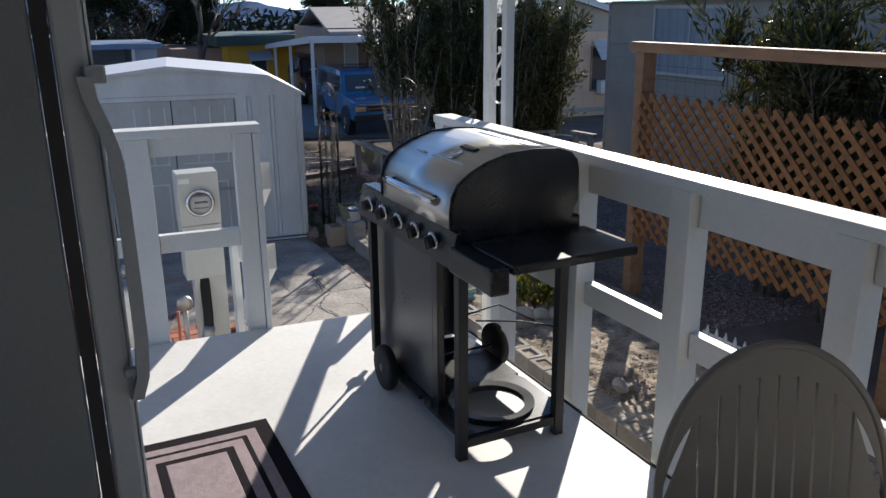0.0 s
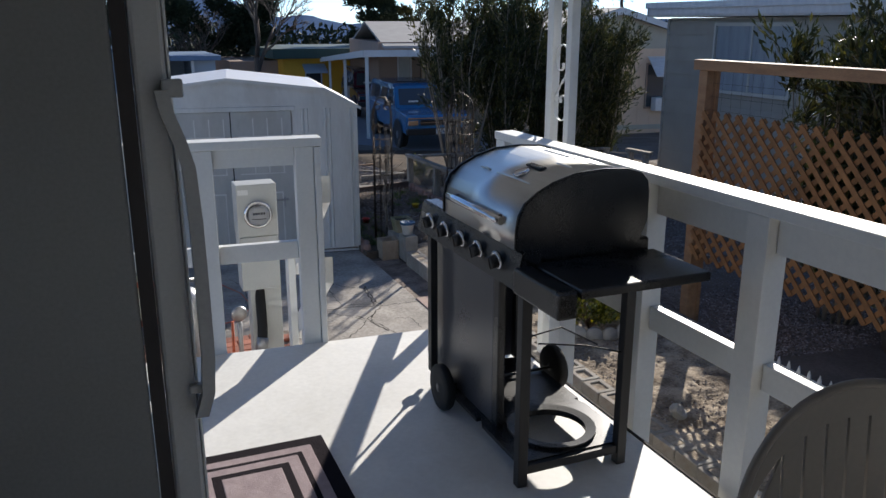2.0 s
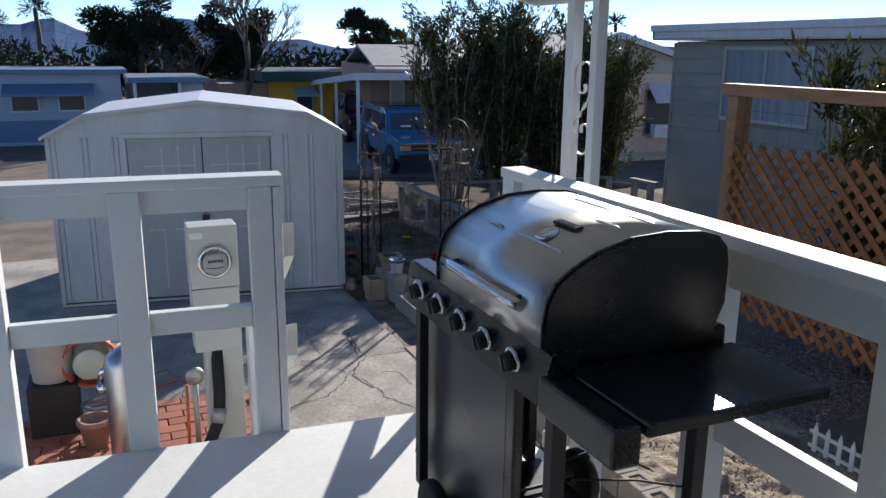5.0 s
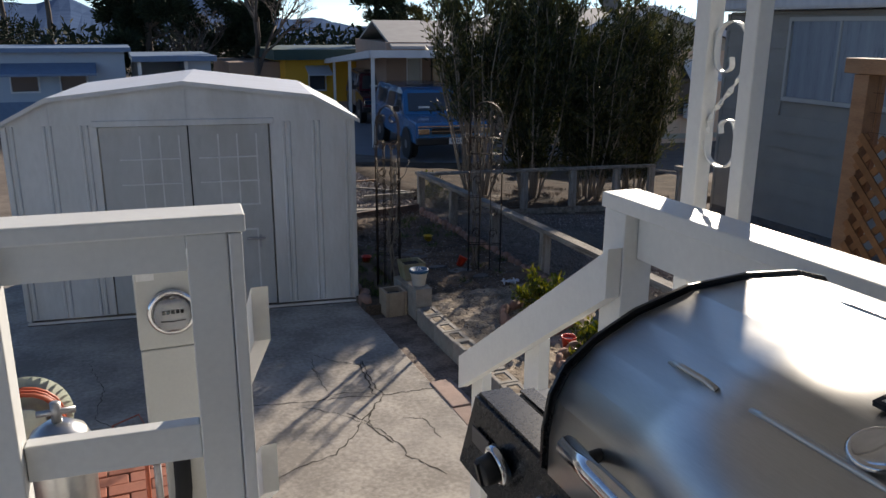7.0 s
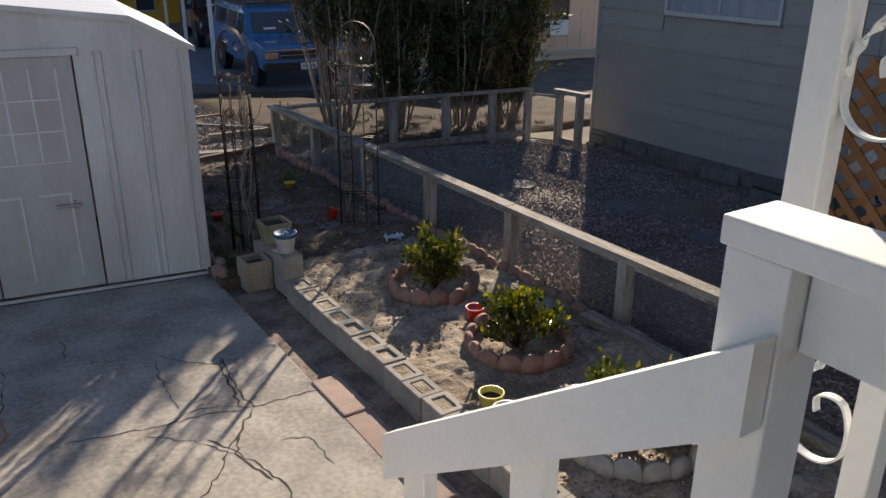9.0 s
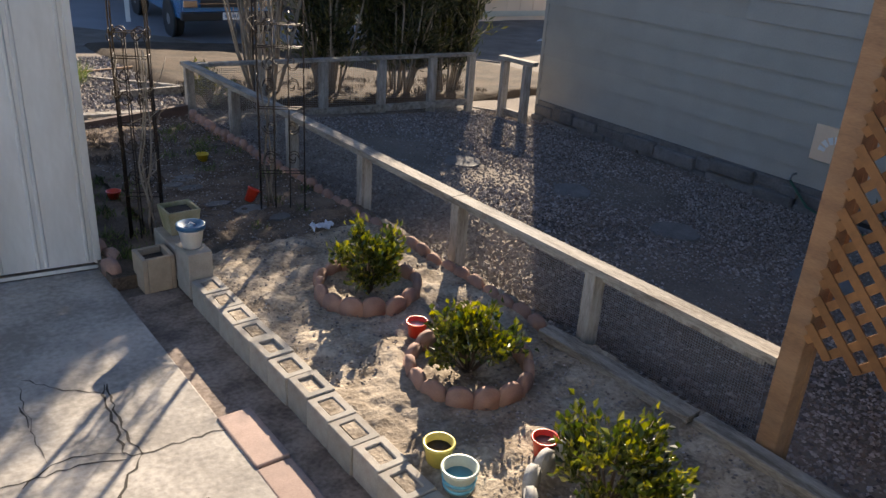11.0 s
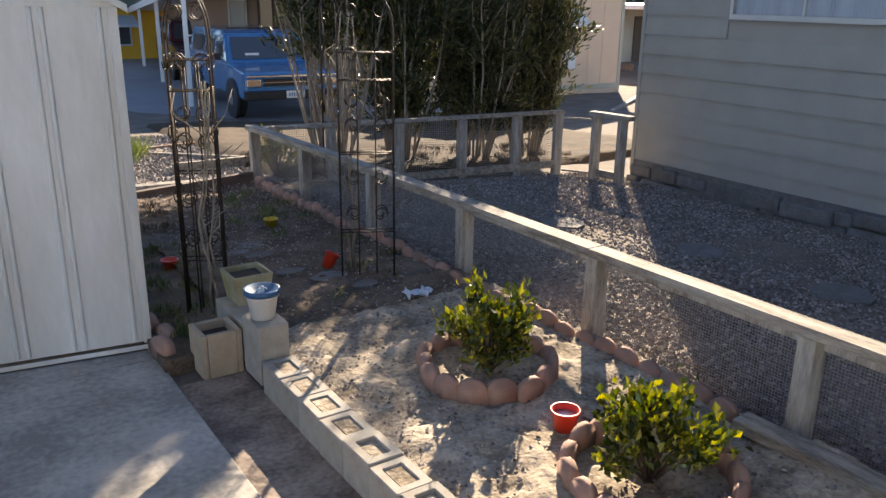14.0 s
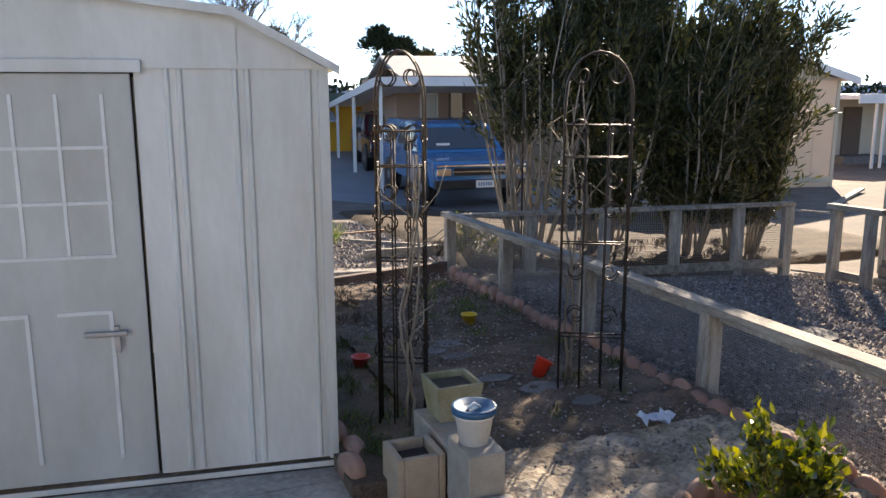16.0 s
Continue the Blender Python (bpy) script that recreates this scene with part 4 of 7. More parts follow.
# ---- shed ----
def shed():
    s = thing("garden_shed", (1.0, 8.3, 0.026), "weathered white sheet-metal garden shed with double doors on the patio slab", "shed")
    M = Matrix.Translation((2.352, 8.03, -0.002)) @ Matrix.Rotation(radians(-8.0), 4, "Z")
    W, Dp = 2.64, 1.7
    def P(name, bm, m, par=s, label=""):
        bmesh.ops.transform(bm, matrix=M, verts=bm.verts)
        return part(name, bm, m, par, label)
    H = 1.58
    P("side_wall", B(-0.02, 0.0, 0.02, Dp, 0.0, H), SHEDM)
    P("side_wall", B(-W, -W + 0.02, 0.02, Dp, 0.0, H), SHEDM)
    P("back_wall", B(-W, 0, Dp - 0.02, Dp, 0.0, H), SHEDM)
    u0, u1 = -1.975, -0.68
    for a, b in ((-W, u0), (u1, 0.0)):
        P("front_wall", B(a, b, 0.0, 0.012, 0.04, H), SHEDM)
        rb = bmesh.new()
        for x in ((-2.59, -2.325, -2.065) if a < -2 else (-0.548, -0.312, -0.048)):
            for dx in (-0.022, 0.022):
                prism(rb, [(x + dx - 0.013, 0.001), (x + dx - 0.005, -0.012), (x + dx + 0.005, -0.012), (x + dx + 0.013, 0.001)], "z", 0.05, H - 0.002)
        P("wall_rib", rb, SHEDM)
    gab = [(-W - 0.0, H), (0.0, H), (-0.33, H + 0.185), (-W / 2, H + 0.30), (-W + 0.33, H + 0.185)]
    P("gable", prism(bmesh.new(), [(x, z) for x, z in gab], "y", -0.012, 0.01), SHEDM)
    P("gable_seam", B(-W / 2 - 0.008, -W / 2 + 0.008, -0.02, -0.0125, H + 0.01, H + 0.30), SHEDM)
    for x in (-0.33, -W + 0.33):
        P("gable_seam", B(x - 0.006, x + 0.006, -0.018, -0.0125, H + 0.01, H + 0.18), SHEDM)
    top = [(-W - 0.04, H - 0.005), (-W + 0.33, H + 0.195), (-W / 2, H + 0.312), (-0.33, H + 0.195), (0.04, H - 0.005)]
    for i in range(4):
        a, b = top[i], top[i + 1]
        P("roof_panel", prism(bmesh.new(), [a, b, (b[0], b[1] + 0.014), (a[0], a[1] + 0.014)], "y", -0.05, Dp + 0.04), ROOFW)
        P("roof_trim", prism(bmesh.new(), [(a[0], a[1] - 0.016), (b[0], b[1] - 0.016), (b[0], b[1] + 0.016), (a[0], a[1] + 0.016)], "y", -0.064, -0.052), SHEDM)
    P("header", B(u0 - 0.03, u1 + 0.03, -0.03, -0.013, H - 0.015, H + 0.03, bev=0.003), SHEDM)
    P("sill_track", B(-W, 0, -0.022, -0.0135, 0.008, 0.03, bev=0.002), SHEDM)
    # Near-black strip and sheet stand in for shade below and inside the shed
    P("sill_shade_strip", B(-W, 0, -0.018, 0.0, 0.0, 0.0075), CRACK, s, "dark strip standing in for shade under the wall")
    P("inside_shade_sheet", B(u0 + 0.01, u1 - 0.01, 0.03, 0.035, 0.04, H), CRACK)
    mid = -1.31
    for a, b, sgn in ((u0 + 0.012, mid - 0.005, 1), (mid + 0.005, u1 - 0.012, -1)):
        d = P("door", B(a, b, -0.008, 0.008, 0.045, H - 0.018, bev=0.003), SHEDD, s, "chalky white sliding shed door with raised panel lines")
        bars = (-1.67, -1.525, -1.38) if sgn > 0 else (-1.085, -0.94, -0.79)
        wx0, wx1 = (-1.83, -1.37) if sgn > 0 else (-1.24, -0.78)
        for x in bars:
            P("window_bar", B(x - 0.006, x + 0.006, -0.0125, -0.0085, 0.91, 1.49), SHEDL, d)
        for z in (1.305, 1.108, 0.912):
            P("window_bar", B(wx0, wx1, -0.0135, -0.009, z - 0.006, z + 0.006), SHEDL, d)
        pb = bmesh.new()
        for xa, xb in ((wx0, wx0 + 0.145), (wx0 + 0.24, wx1 - 0.03)):
            bx(pb, xa, xb, -0.0125, -0.0085, 0.695, 0.71)
            bx(pb, xb - 0.014, xb, -0.0135, -0.009, 0.13, 0.695)
        P("panel_relief", pb, SHEDL, d, "lighter raised panel lines")
    P("hasp", B(mid - 0.012, mid + 0.06, -0.022, -0.0145, 0.80, 0.84), GALV)
    lk = B(mid - 0.035, mid + 0.035, -0.045, -0.024, 0.77, 0.835, bev=0.006)
    P("padlock", lk, BLACKM, s, "black padlock")
    P("shackle", tube(bmesh.new(), [(mid - 0.02, -0.034, 0.83), (mid - 0.018, -0.034, 0.87), (mid + 0.018, -0.034, 0.87), (mid + 0.02, -0.034, 0.83)], 0.005, 6), GALV)
    P("door_handle", B(mid + 0.40, mid + 0.55, -0.04, -0.024, 0.615, 0.635, bev=0.005), GALV, s, "worn grey pull")
    P("handle_post", B(mid + 0.50, mid + 0.52, -0.026, -0.009, 0.55, 0.65), GALV)
    for x in (-0.015, -W + 0.015):
        P("corner_trim", B(x - 0.018, x + 0.018, -0.018, -0.0125, 0.04, H), SHEDM)
    P("yellow_edge", B(0.001, 0.004, 0.04, 0.3, 0.03, H - 0.02), mat("pale_yellow_paint", (0.6, 0.5, 0.2), rough=0.6), s, "pale yellow painted side")


shed()


# ---- meter post, tank and clutter on the brick paving ----
def meter():
    m = thing("electric_meter_pedestal", (0.67, 4.6, 0.03), "pale grey steel meter pedestal standing on brick paving before the deck", "meter")
    part("upper_box", B(0.55, 0.79, 4.50, 4.66, 1.19, 1.51, bev=0.006), METERBOX, m)
    part("middle_box", B(0.553, 0.787, 4.502, 4.655, 0.85, 1.187, bev=0.006), METERBOX, m)
    part("pedestal", B(0.60, 0.79, 4.53, 4.65, 0.04, 0.848, bev=0.006), METERBOX, m)
    r = part("meter_ring", lathe(bmesh.new(), [(0.06, 0.0), (0.083, 0.0), (0.085, -0.022), (0.072, -0.032), (0.066, -0.02)], (0.67, 4.499, 1.33), 32, "y"), CHROME, m, "silver meter ring")
    part("meter_face", B(0.622, 0.718, 4.458, 4.475, 1.285, 1.37, bev=0.004), WPOT, r, "white meter face")
    part("meter_back", lathe(bmesh.new(), [(0.0, -0.004), (0.066, -0.004), (0.066, 0.0), (0.0, 0.0)], (0.67, 4.495, 1.33), 24, "y"), GALV, r)
    db = bmesh.new()
    for i in range(5):
        bx(db, 0.64 + i * 0.013, 0.65 + i * 0.013, 4.455, 4.4575, 1.333, 1.345)
    bx(db, 0.635, 0.705, 4.455, 4.4575, 1.31, 1.314)
    part("dials", db, BLACKM, r)
    gm = bmesh.new()
    lathe(gm, [(0.066, -0.03), (0.06, -0.06), (0.04, -0.078), (0.0, -0.085)], (0.67, 4.5, 1.33), 24, "y")
    gl = bpy.data.materials.new("clear_glass")
    gl.use_nodes = True
    bs = gl.node_tree.nodes["Principled BSDF"]
    bs.inputs["Transmission Weight"].default_value, bs.inputs["Roughness"].default_value = 1.0, 0.02
    part("glass_dome", gm, gl, r, "clear glass dome")
    part("label_plate", B(0.56, 0.62, 4.496, 4.4995, 1.45, 1.48), WPOT, m)
    part("conduit_clamp", tube(bmesh.new(), [(0.648, 4.46, 0.55), (0.63, 4.435, 0.48)], 0.038, 12), GALV, m, "galvanised conduit clamp")
    part("conduit", tube(bmesh.new(), [(0.66, 4.55, 0.85), (0.655, 4.49, 0.62), (0.64, 4.44, 0.5), (0.58, 4.41, 0.38), (0.48, 4.40, 0.22), (0.40, 4.40, 0.09)], 0.032, 10), RUBBER, m, "black flexible conduit")


meter()
part("pavement_brick_base", B(-1.6, 1.06, 4.35, 5.8, 0.0, 0.045), DIRT, label="bed under the brick paving", category="ground", kind="structure")


def tank():
    t = thing("steel_cylinder_tank", (0.225, 4.80, 0.07), "tall pale steel cylinder with a brass valve standing on the bricks", "tank")
    part("body", lathe(bmesh.new(), [(0.0, 0.075), (0.11, 0.075), (0.12, 0.1), (0.12, 0.74), (0.1, 0.79), (0.04, 0.83), (0.0, 0.83)], (0.225, 4.80, 0), 28), STEEL, t)
    part("valve", tube(lathe(bmesh.new(), [(0.0, 0.83), (0.02, 0.83), (0.02, 0.91), (0.0, 0.91)], (0.225, 4.80, 0), 12), [(0.155, 4.80, 0.87), (0.295, 4.80, 0.87)], 0.014, 8), GALV, t)
    g = thing("gas_riser", (0.57, 4.9, 0.07), "grey gas riser pipe with a round regulator", "pipe")
    part("pipe", tube(bmesh.new(), [(0.57, 4.9, 0.07), (0.57, 4.9, 0.55)], 0.016, 8), GALV, g)
    part("regulator", lathe(bmesh.new(), [(0.0, -0.02), (0.045, -0.02), (0.055, 0.0), (0.045, 0.02), (0.0, 0.03)], (0.57, 4.89, 0.57), 20, "y"), GALV, g)
    part("second_pipe", tube(bmesh.new(), [(0.52, 4.95, 0.07), (0.53, 4.95, 0.5)], 0.01, 8), HOSE, g, "rust-coloured thin pipe")
    h = thing("cable_reel", (0.12, 5.75, 0.07), "round reel wound with orange extension cable on the paving", "reel")
    part("drum", lathe(bmesh.new(), [(0.0, -0.08), (0.09, -0.08), (0.1, -0.07), (0.08, -0.06), (0.08, 0.06), (0.2, 0.07), (0.19, 0.08), (0.0, 0.08)], (0.14, 5.55, 0.44), 32, "y"), PALEP, h, "pale round reel")
    cb = bmesh.new()
    tube(cb, [(0.14 + (0.155 + 0.006 * math.sin(u * 0.7)) * math.cos(u), 5.50 + 0.1 * u / 56.5, 0.44 + (0.155 + 0.006 * math.sin(u * 0.7)) * math.sin(u)) for u in [math.pi * i / 10 for i in range(181)]], 0.008, 5)
    part("cable", cb, HOSE, h, "orange cable")
    part("stand", tube(tube(bmesh.new(), [(-0.06, 5.55, 0.07), (0.14, 5.55, 0.44), (0.34, 5.55, 0.07)], 0.012, 6), [(-0.05, 5.65, 0.12), (0.29, 5.65, 0.12)], 0.01, 6), GALV, h)
    h.location.x -= 0.12
    h.location.z += 0.06
    v = thing("hose_manifold", (0.16, 4.85, 0.07), "chrome hose tap with several valves on a pipe", "tap")
    part("riser", tube(bmesh.new(), [(0.16, 4.85, 0.07), (0.16, 4.85, 0.62)], 0.02, 8), GALV, v)
    vb = tube(bmesh.new(), [(0.08, 4.85, 0.62), (0.1, 4.82, 0.7), (0.18, 4.82, 0.71), (0.24, 4.84, 0.65)], 0.022, 10)
    for x in (0.09, 0.16, 0.23):
        lathe(vb, [(0.0, 0.0), (0.03, 0.0), (0.032, 0.03), (0.02, 0.05), (0.0, 0.05)], (x, 4.83, 0.58), 12)
    part("valves", vb, CHROME, v)
    b = thing("white_bucket", (-0.2, 5.6, 0.07), "white plastic bucket beside the cable reel", "bucket")
    part("body", lathe(bmesh.new(), [(0.0, 0.0), (0.11, 0.0), (0.14, 0.3), (0.15, 0.3), (0.15, 0.32), (0.135, 0.32), (0.105, 0.01), (0.0, 0.01)], (-0.2, 5.6, 0.4), 24), WPOT, b)
    part("stand", B(-0.34, -0.06, 5.46, 5.74, 0.07, 0.395, bev=0.01), BLACKM, b, "dark box under the bucket")
    t2 = thing("terracotta_pot", (0.02, 5.25, 0.07), "small terracotta plant pot on the bricks", "pot")
    part("pot", lathe(bmesh.new(), [(0.0, 0.05), (0.06, 0.05), (0.09, 0.2), (0.1, 0.2), (0.1, 0.23), (0.08, 0.23), (0.08, 0.2), (0.0, 0.19)], (0.02, 5.25, 0.02), 20), TERRA, t2)
    hs = bmesh.new()
    tube(hs, [(0.1 + 0.14 * math.cos(u) * (1 + 0.1 * math.sin(3 * u)), 5.35 + 0.12 * math.sin(u), 0.1 + 0.012 * u) for u in [i * 0.35 for i in range(60)]], 0.011, 6)
    part("garden_hose", hs, mat("grey_hose", (0.16, 0.17, 0.17), rough=0.5), label="coiled dark grey garden hose on the bricks", category="hose", at=(0.1, 5.35, 0.07))


tank()
ex = [(-0.3, 6.0), (0.0, 5.9), (0.3, 6.0), (0.55, 6.15), (0.5, 6.4), (0.35, 6.3), (0.4, 6.1), (0.7, 6.2), (0.9, 6.5), (0.86, 6.9), (0.7, 7.3), (0.55, 7.9)]
part("extension_cord", tube(bmesh.new(), [(x, y, 0.038) for x, y in ex], 0.005, 6), HOSE, label="orange extension cord trailing over the concrete", category="cable", at=(0.3, 6, 0.03))


# ---- wire fence round the bed ----
def wire(bm, a, b, z0, z1, step):
    a, b = Vector(a), Vector(b)
    n = int((b - a).length / step)
    d = (b - a).normalized() * 0.0011
    for i in range(n + 1):
        p = a.lerp(b, i / n)
        v = [bm.verts.new(q) for q in ((p - d) + Vector((0, 0, z0(p))), (p + d) + Vector((0, 0, z0(p))), (p + d) + Vector((0, 0, z1(p))), (p - d) + Vector((0, 0, z1(p))))]
        bm.faces.new(v)
    m = int((z1(a) - z0(a)) / step)
    for k in range(m + 1):
        za, zb = z0(a) + k * step, z0(b) + k * step
        bm.faces.new([bm.verts.new(q) for q in (a + Vector((0, 0, za - 0.0011)), b + Vector((0, 0, zb - 0.0011)), b + Vector((0, 0, zb + 0.0011)), a + Vector((0, 0, za + 0.0011)))])


def fence():
    f = thing("wire_fence", (4.15, 8.0, 0.05), "low weathered wooden fence with fine wire mesh round the planting bed", "fence")
    for y in (5.77, 6.88, 7.97, 9.07, 10.2, 11.3):
        zt = 0.475 - 0.03 * clamp((y - 10) / 1.2, 0, 1)
        part("post", B(4.125, 4.21, y - 0.022, y + 0.05, -0.1, zt, bev=0.004), OLDPOST, f)
    part("top_rail", prism(bmesh.new(), [(4.75, 0.492), (6.9, 0.476), (6.9, 0.515), (4.75, 0.531)], "x", 4.108, 4.205), OLDWOOD, f)
    for y0, y1, za, zb in ((6.903, 9.08, 0.517, 0.51), (9.083, 11.38, 0.51, 0.485)):
        part("top_rail", prism(bmesh.new(), [(y0, za - 0.039), (y1, zb - 0.039), (y1, zb), (y0, za)], "x", 4.108, 4.205), OLDWOOD, f)
    for y0, y1 in ((4.83, 6.895), (6.91, 9.07), (9.09, 11.36)):
        part("under_rail", B(4.185, 4.203, y0, y1, 0.425, 0.470), OLDPOST, f)
    bm = bmesh.new()
    wire(bm, (4.217, 4.82, 0), (4.217, 11.3, 0), lambda p: 0.05, lambda p: 0.47, 0.0135)
    part("wire_mesh", bm, GALV, f, "fine grey wire mesh", kind="stuff")
    a, b = Vector((4.22, 11.33, 0)), Vector((7.50, 10.86, 0))

    def span(nm, p, q, h0, h1, w, z):
        d = Vector(q) - Vector(p)
        rb = B(0, d.length, -w, w, h0, h1, bev=0.004)
        bmesh.ops.transform(rb, matrix=Matrix.Translation((*p, z)) @ Matrix.Rotation(math.atan2(d.y, d.x), 4, "Z"), verts=rb.verts)
        part(nm, rb, OLDWOOD, f)
    for p in ((4.9, 11.23), (5.6, 11.13), (6.3, 11.03), (6.95, 10.94), (7.47, 10.86), (7.70, 10.50), (7.75, 10.17)):
        pb = B(-0.045, 0.045, -0.035, 0.035, -0.5, 0.425, bev=0.004)
        bmesh.ops.transform(pb, matrix=Matrix.Translation((*p, 0)) @ Matrix.Rotation(radians(-8), 4, "Z"), verts=pb.verts)
        part("post", pb, OLDPOST, f)
    span("top_rail", (4.22, 11.34), (7.52, 10.855), 0.0, 0.035, 0.045, 0.43)
    span("bottom_rail", (4.25, 11.30), (7.42, 10.84), 0.0, 0.08, 0.02, -0.16)
    span("gate_rail", (7.50, 10.80), (7.66, 10.55), 0.0, 0.02, 0.01, 0.38)
    span("gate_rail", (7.50, 10.80), (7.66, 10.55), 0.0, 0.02, 0.01, -0.2)
    span("top_rail", (7.69, 10.58), (7.76, 10.05), 0.0, 0.05, 0.05, 0.428)
    span("bottom_rail", (7.71, 10.46), (7.75, 10.21), 0.0, 0.08, 0.02, -0.22)
    bm = bmesh.new()
    wire(bm, a, b, lambda p: ground_z(p.x, p.y), lambda p: 0.43, 0.022)
    part("wire_mesh", bm, GALV, f, "fine grey wire mesh", kind="stuff")


fence()


def lattice():
    f = thing("lattice_screen", (4.15, 3.0, 0.0), "reddish-brown wooden lattice screen on tall posts", "fence")
    for y in (4.70, 2.35, -0.1):
        part("post", B(4.105, 4.195, y - 0.045, y + 0.045, -0.05, 2.09, bev=0.004), REDWOOD, f)
    part("side_board", B(4.20, 4.235, 4.655, 4.765, -0.05, 2.09, bev=0.004), REDWOOD, f)
    part("top_beam", B(4.09, 4.21, -0.6, 4.80, 2.093, 2.17, bev=0.005), REDWOOD, f)
    y0, y1 = 1.0, 4.65
    def zb(y):
        return 0.83 if y > 4.3 else 0.63
    zt = 1.79
    w = 0.02
    for s, x in ((1, 4.075), (-1, 4.088)):
        c = -4.0
        while c < 9.0:
            # line y = c + s*z, between the bottom and the top edge
            za, ztop = 0.64, zt
            lo = (c + s * za, za)
            hi = (c + s * ztop, ztop)
            def cut(p, q):
                out = []
                for t in (0, 1):
                    out.append(p if t == 0 else q)
                (ya, zA), (yb, zB) = out
                if max(ya, yb) < y0 or min(ya, yb) > y1:
                    return None
                def at(y):
                    return zA + (y - ya) * (zB - zA) / (yb - ya)
                ya2, yb2 = clamp(ya, y0, y1), clamp(yb, y0, y1)
                return (ya2, at(ya2)), (yb2, at(yb2))
            r = cut(lo, hi)
            if r and abs(r[0][1] - r[1][1]) > 0.04:
                (ya, zA), (yb, zB) = r
                bm = bmesh.new()
                d = w * 0.9
                pts = [(ya - d * 0.7, zA + s * d * 0.7), (ya + d * 0.7, zA - s * d * 0.7), (yb + d * 0.7, zB - s * d * 0.7), (yb - d * 0.7, zB + s * d * 0.7)]
                prism(bm, pts, "x", x, x + 0.009)
                part("slat", bm, LATT, f)
            c += 0.118
    bm = bmesh.new()
    wire(bm, (4.15, 0.5, 0), (4.15, 4.73, 0), lambda p: 1.8, lambda p: 2.09, 0.1)
    part("wire_mesh", bm, IRON, f, "thin wire netting", kind="stuff")


lattice()


# ---- block wall, edging, planters ----
def block_mesh(lx, ly, h):
    """A cinder block with an open core, its origin at the base centre."""
    bm = bmesh.new()
    t, dp = 0.036, 0.02
    o = [(-lx / 2, -ly / 2), (lx / 2, -ly / 2), (lx / 2, ly / 2), (-lx / 2, ly / 2)]
    i = [(-lx / 2 + t, -ly / 2 + t), (lx / 2 - t, -ly / 2 + t), (lx / 2 - t, ly / 2 - t), (-lx / 2 + t, ly / 2 - t)]
    rings = [[bm.verts.new((*p, z)) for p in q] for q, z in ((o, 0), (o, h), (i, h), (i, h - dp))]
    for a, b in zip(rings, rings[1:]):
        for k in range(4):
            bm.faces.new((a[k], a[(k + 1) % 4], b[(k + 1) % 4], b[k]))
    bm.faces.new(rings[0][::-1])
    bm.faces.new(rings[3])
    bmesh.ops.bevel(bm, geom=[e for e in bm.edges if e.verts[0].co.z > h - 0.001 and e.verts[1].co.z > h - 0.001 or abs(e.verts[0].co.z - e.verts[1].co.z) > h * 0.9], offset=0.004, segments=1, affect="EDGES")
    me = bpy.data.meshes.new("block")
    bm.to_mesh(me)
    bm.free()
    me.materials.append(BLOCK)
    return me


def inst(name, me, at, rz=0, parent=None, s=(1, 1, 1), tilt=(0, 0)):
    ob = new(name, me)
    o = ORIGIN.get(parent.name, Vector()) if parent else Vector()
    ob.matrix_basis = Matrix.LocRotScale(Vector(at) - o, Euler((tilt[0], tilt[1], rz)), Vector(s))
    if parent:
        ob.parent = parent
    return ob


bw = thing("block_wall", (2.67, 5.0, -0.06), "low retaining row of old cinder blocks with soil in their open cores", "wall")
bme = block_mesh(0.145, 0.187, 0.2)
core = bmesh.new()
rs = random.Random(8)
for i in range(30):
    y = 1.62 + i * 0.191
    z = -0.075 + rs.uniform(-0.006, 0.006)
    inst("block", bme, (2.72 + rs.uniform(-0.005, 0.005), y + 0.095, z), rs.uniform(-0.02, 0.02), bw)
    bx(core, 2.686, 2.754, y + 0.042, y + 0.148, 0.08, 0.117)
part("core_fill", core, SOIL, bw, "soil in the cores", kind="stuff")
pb = thing("pedestal_block", (2.72, 7.45, 0.0), "tall grey cinder block set on end beside the bed", "block")
part("block", B(2.645, 2.785, 7.36, 7.56, 0.0, 0.275, bev=0.006), BLOCK, pb)
part("second_block", B(2.67, 2.80, 7.565, 8.0, 0.0, 0.20, bev=0.006), BLOCK, pb)
FX, FY = 0.045, 0.105
fl = thing("flue_block", (2.48, 7.65, 0.0), "square hollow tan clay block on the ground", "block")
fb = bmesh.new()
for a in ((2.42, 2.445, 7.48, 7.67), (2.58, 2.605, 7.48, 7.67), (2.447, 2.578, 7.48, 7.505), (2.447, 2.578, 7.645, 7.67)):
    bx(fb, a[0] + FX, a[1] + FX, a[2] + FY, a[3] + FY, -0.02, 0.19, bev=0.003)
part("shell", fb, CLAY, fl)
part("fill", B(2.446 + FX, 2.579 + FX, 7.506 + FY, 7.644 + FY, 0.0, 0.15), POTSOIL, fl, "dark soil")


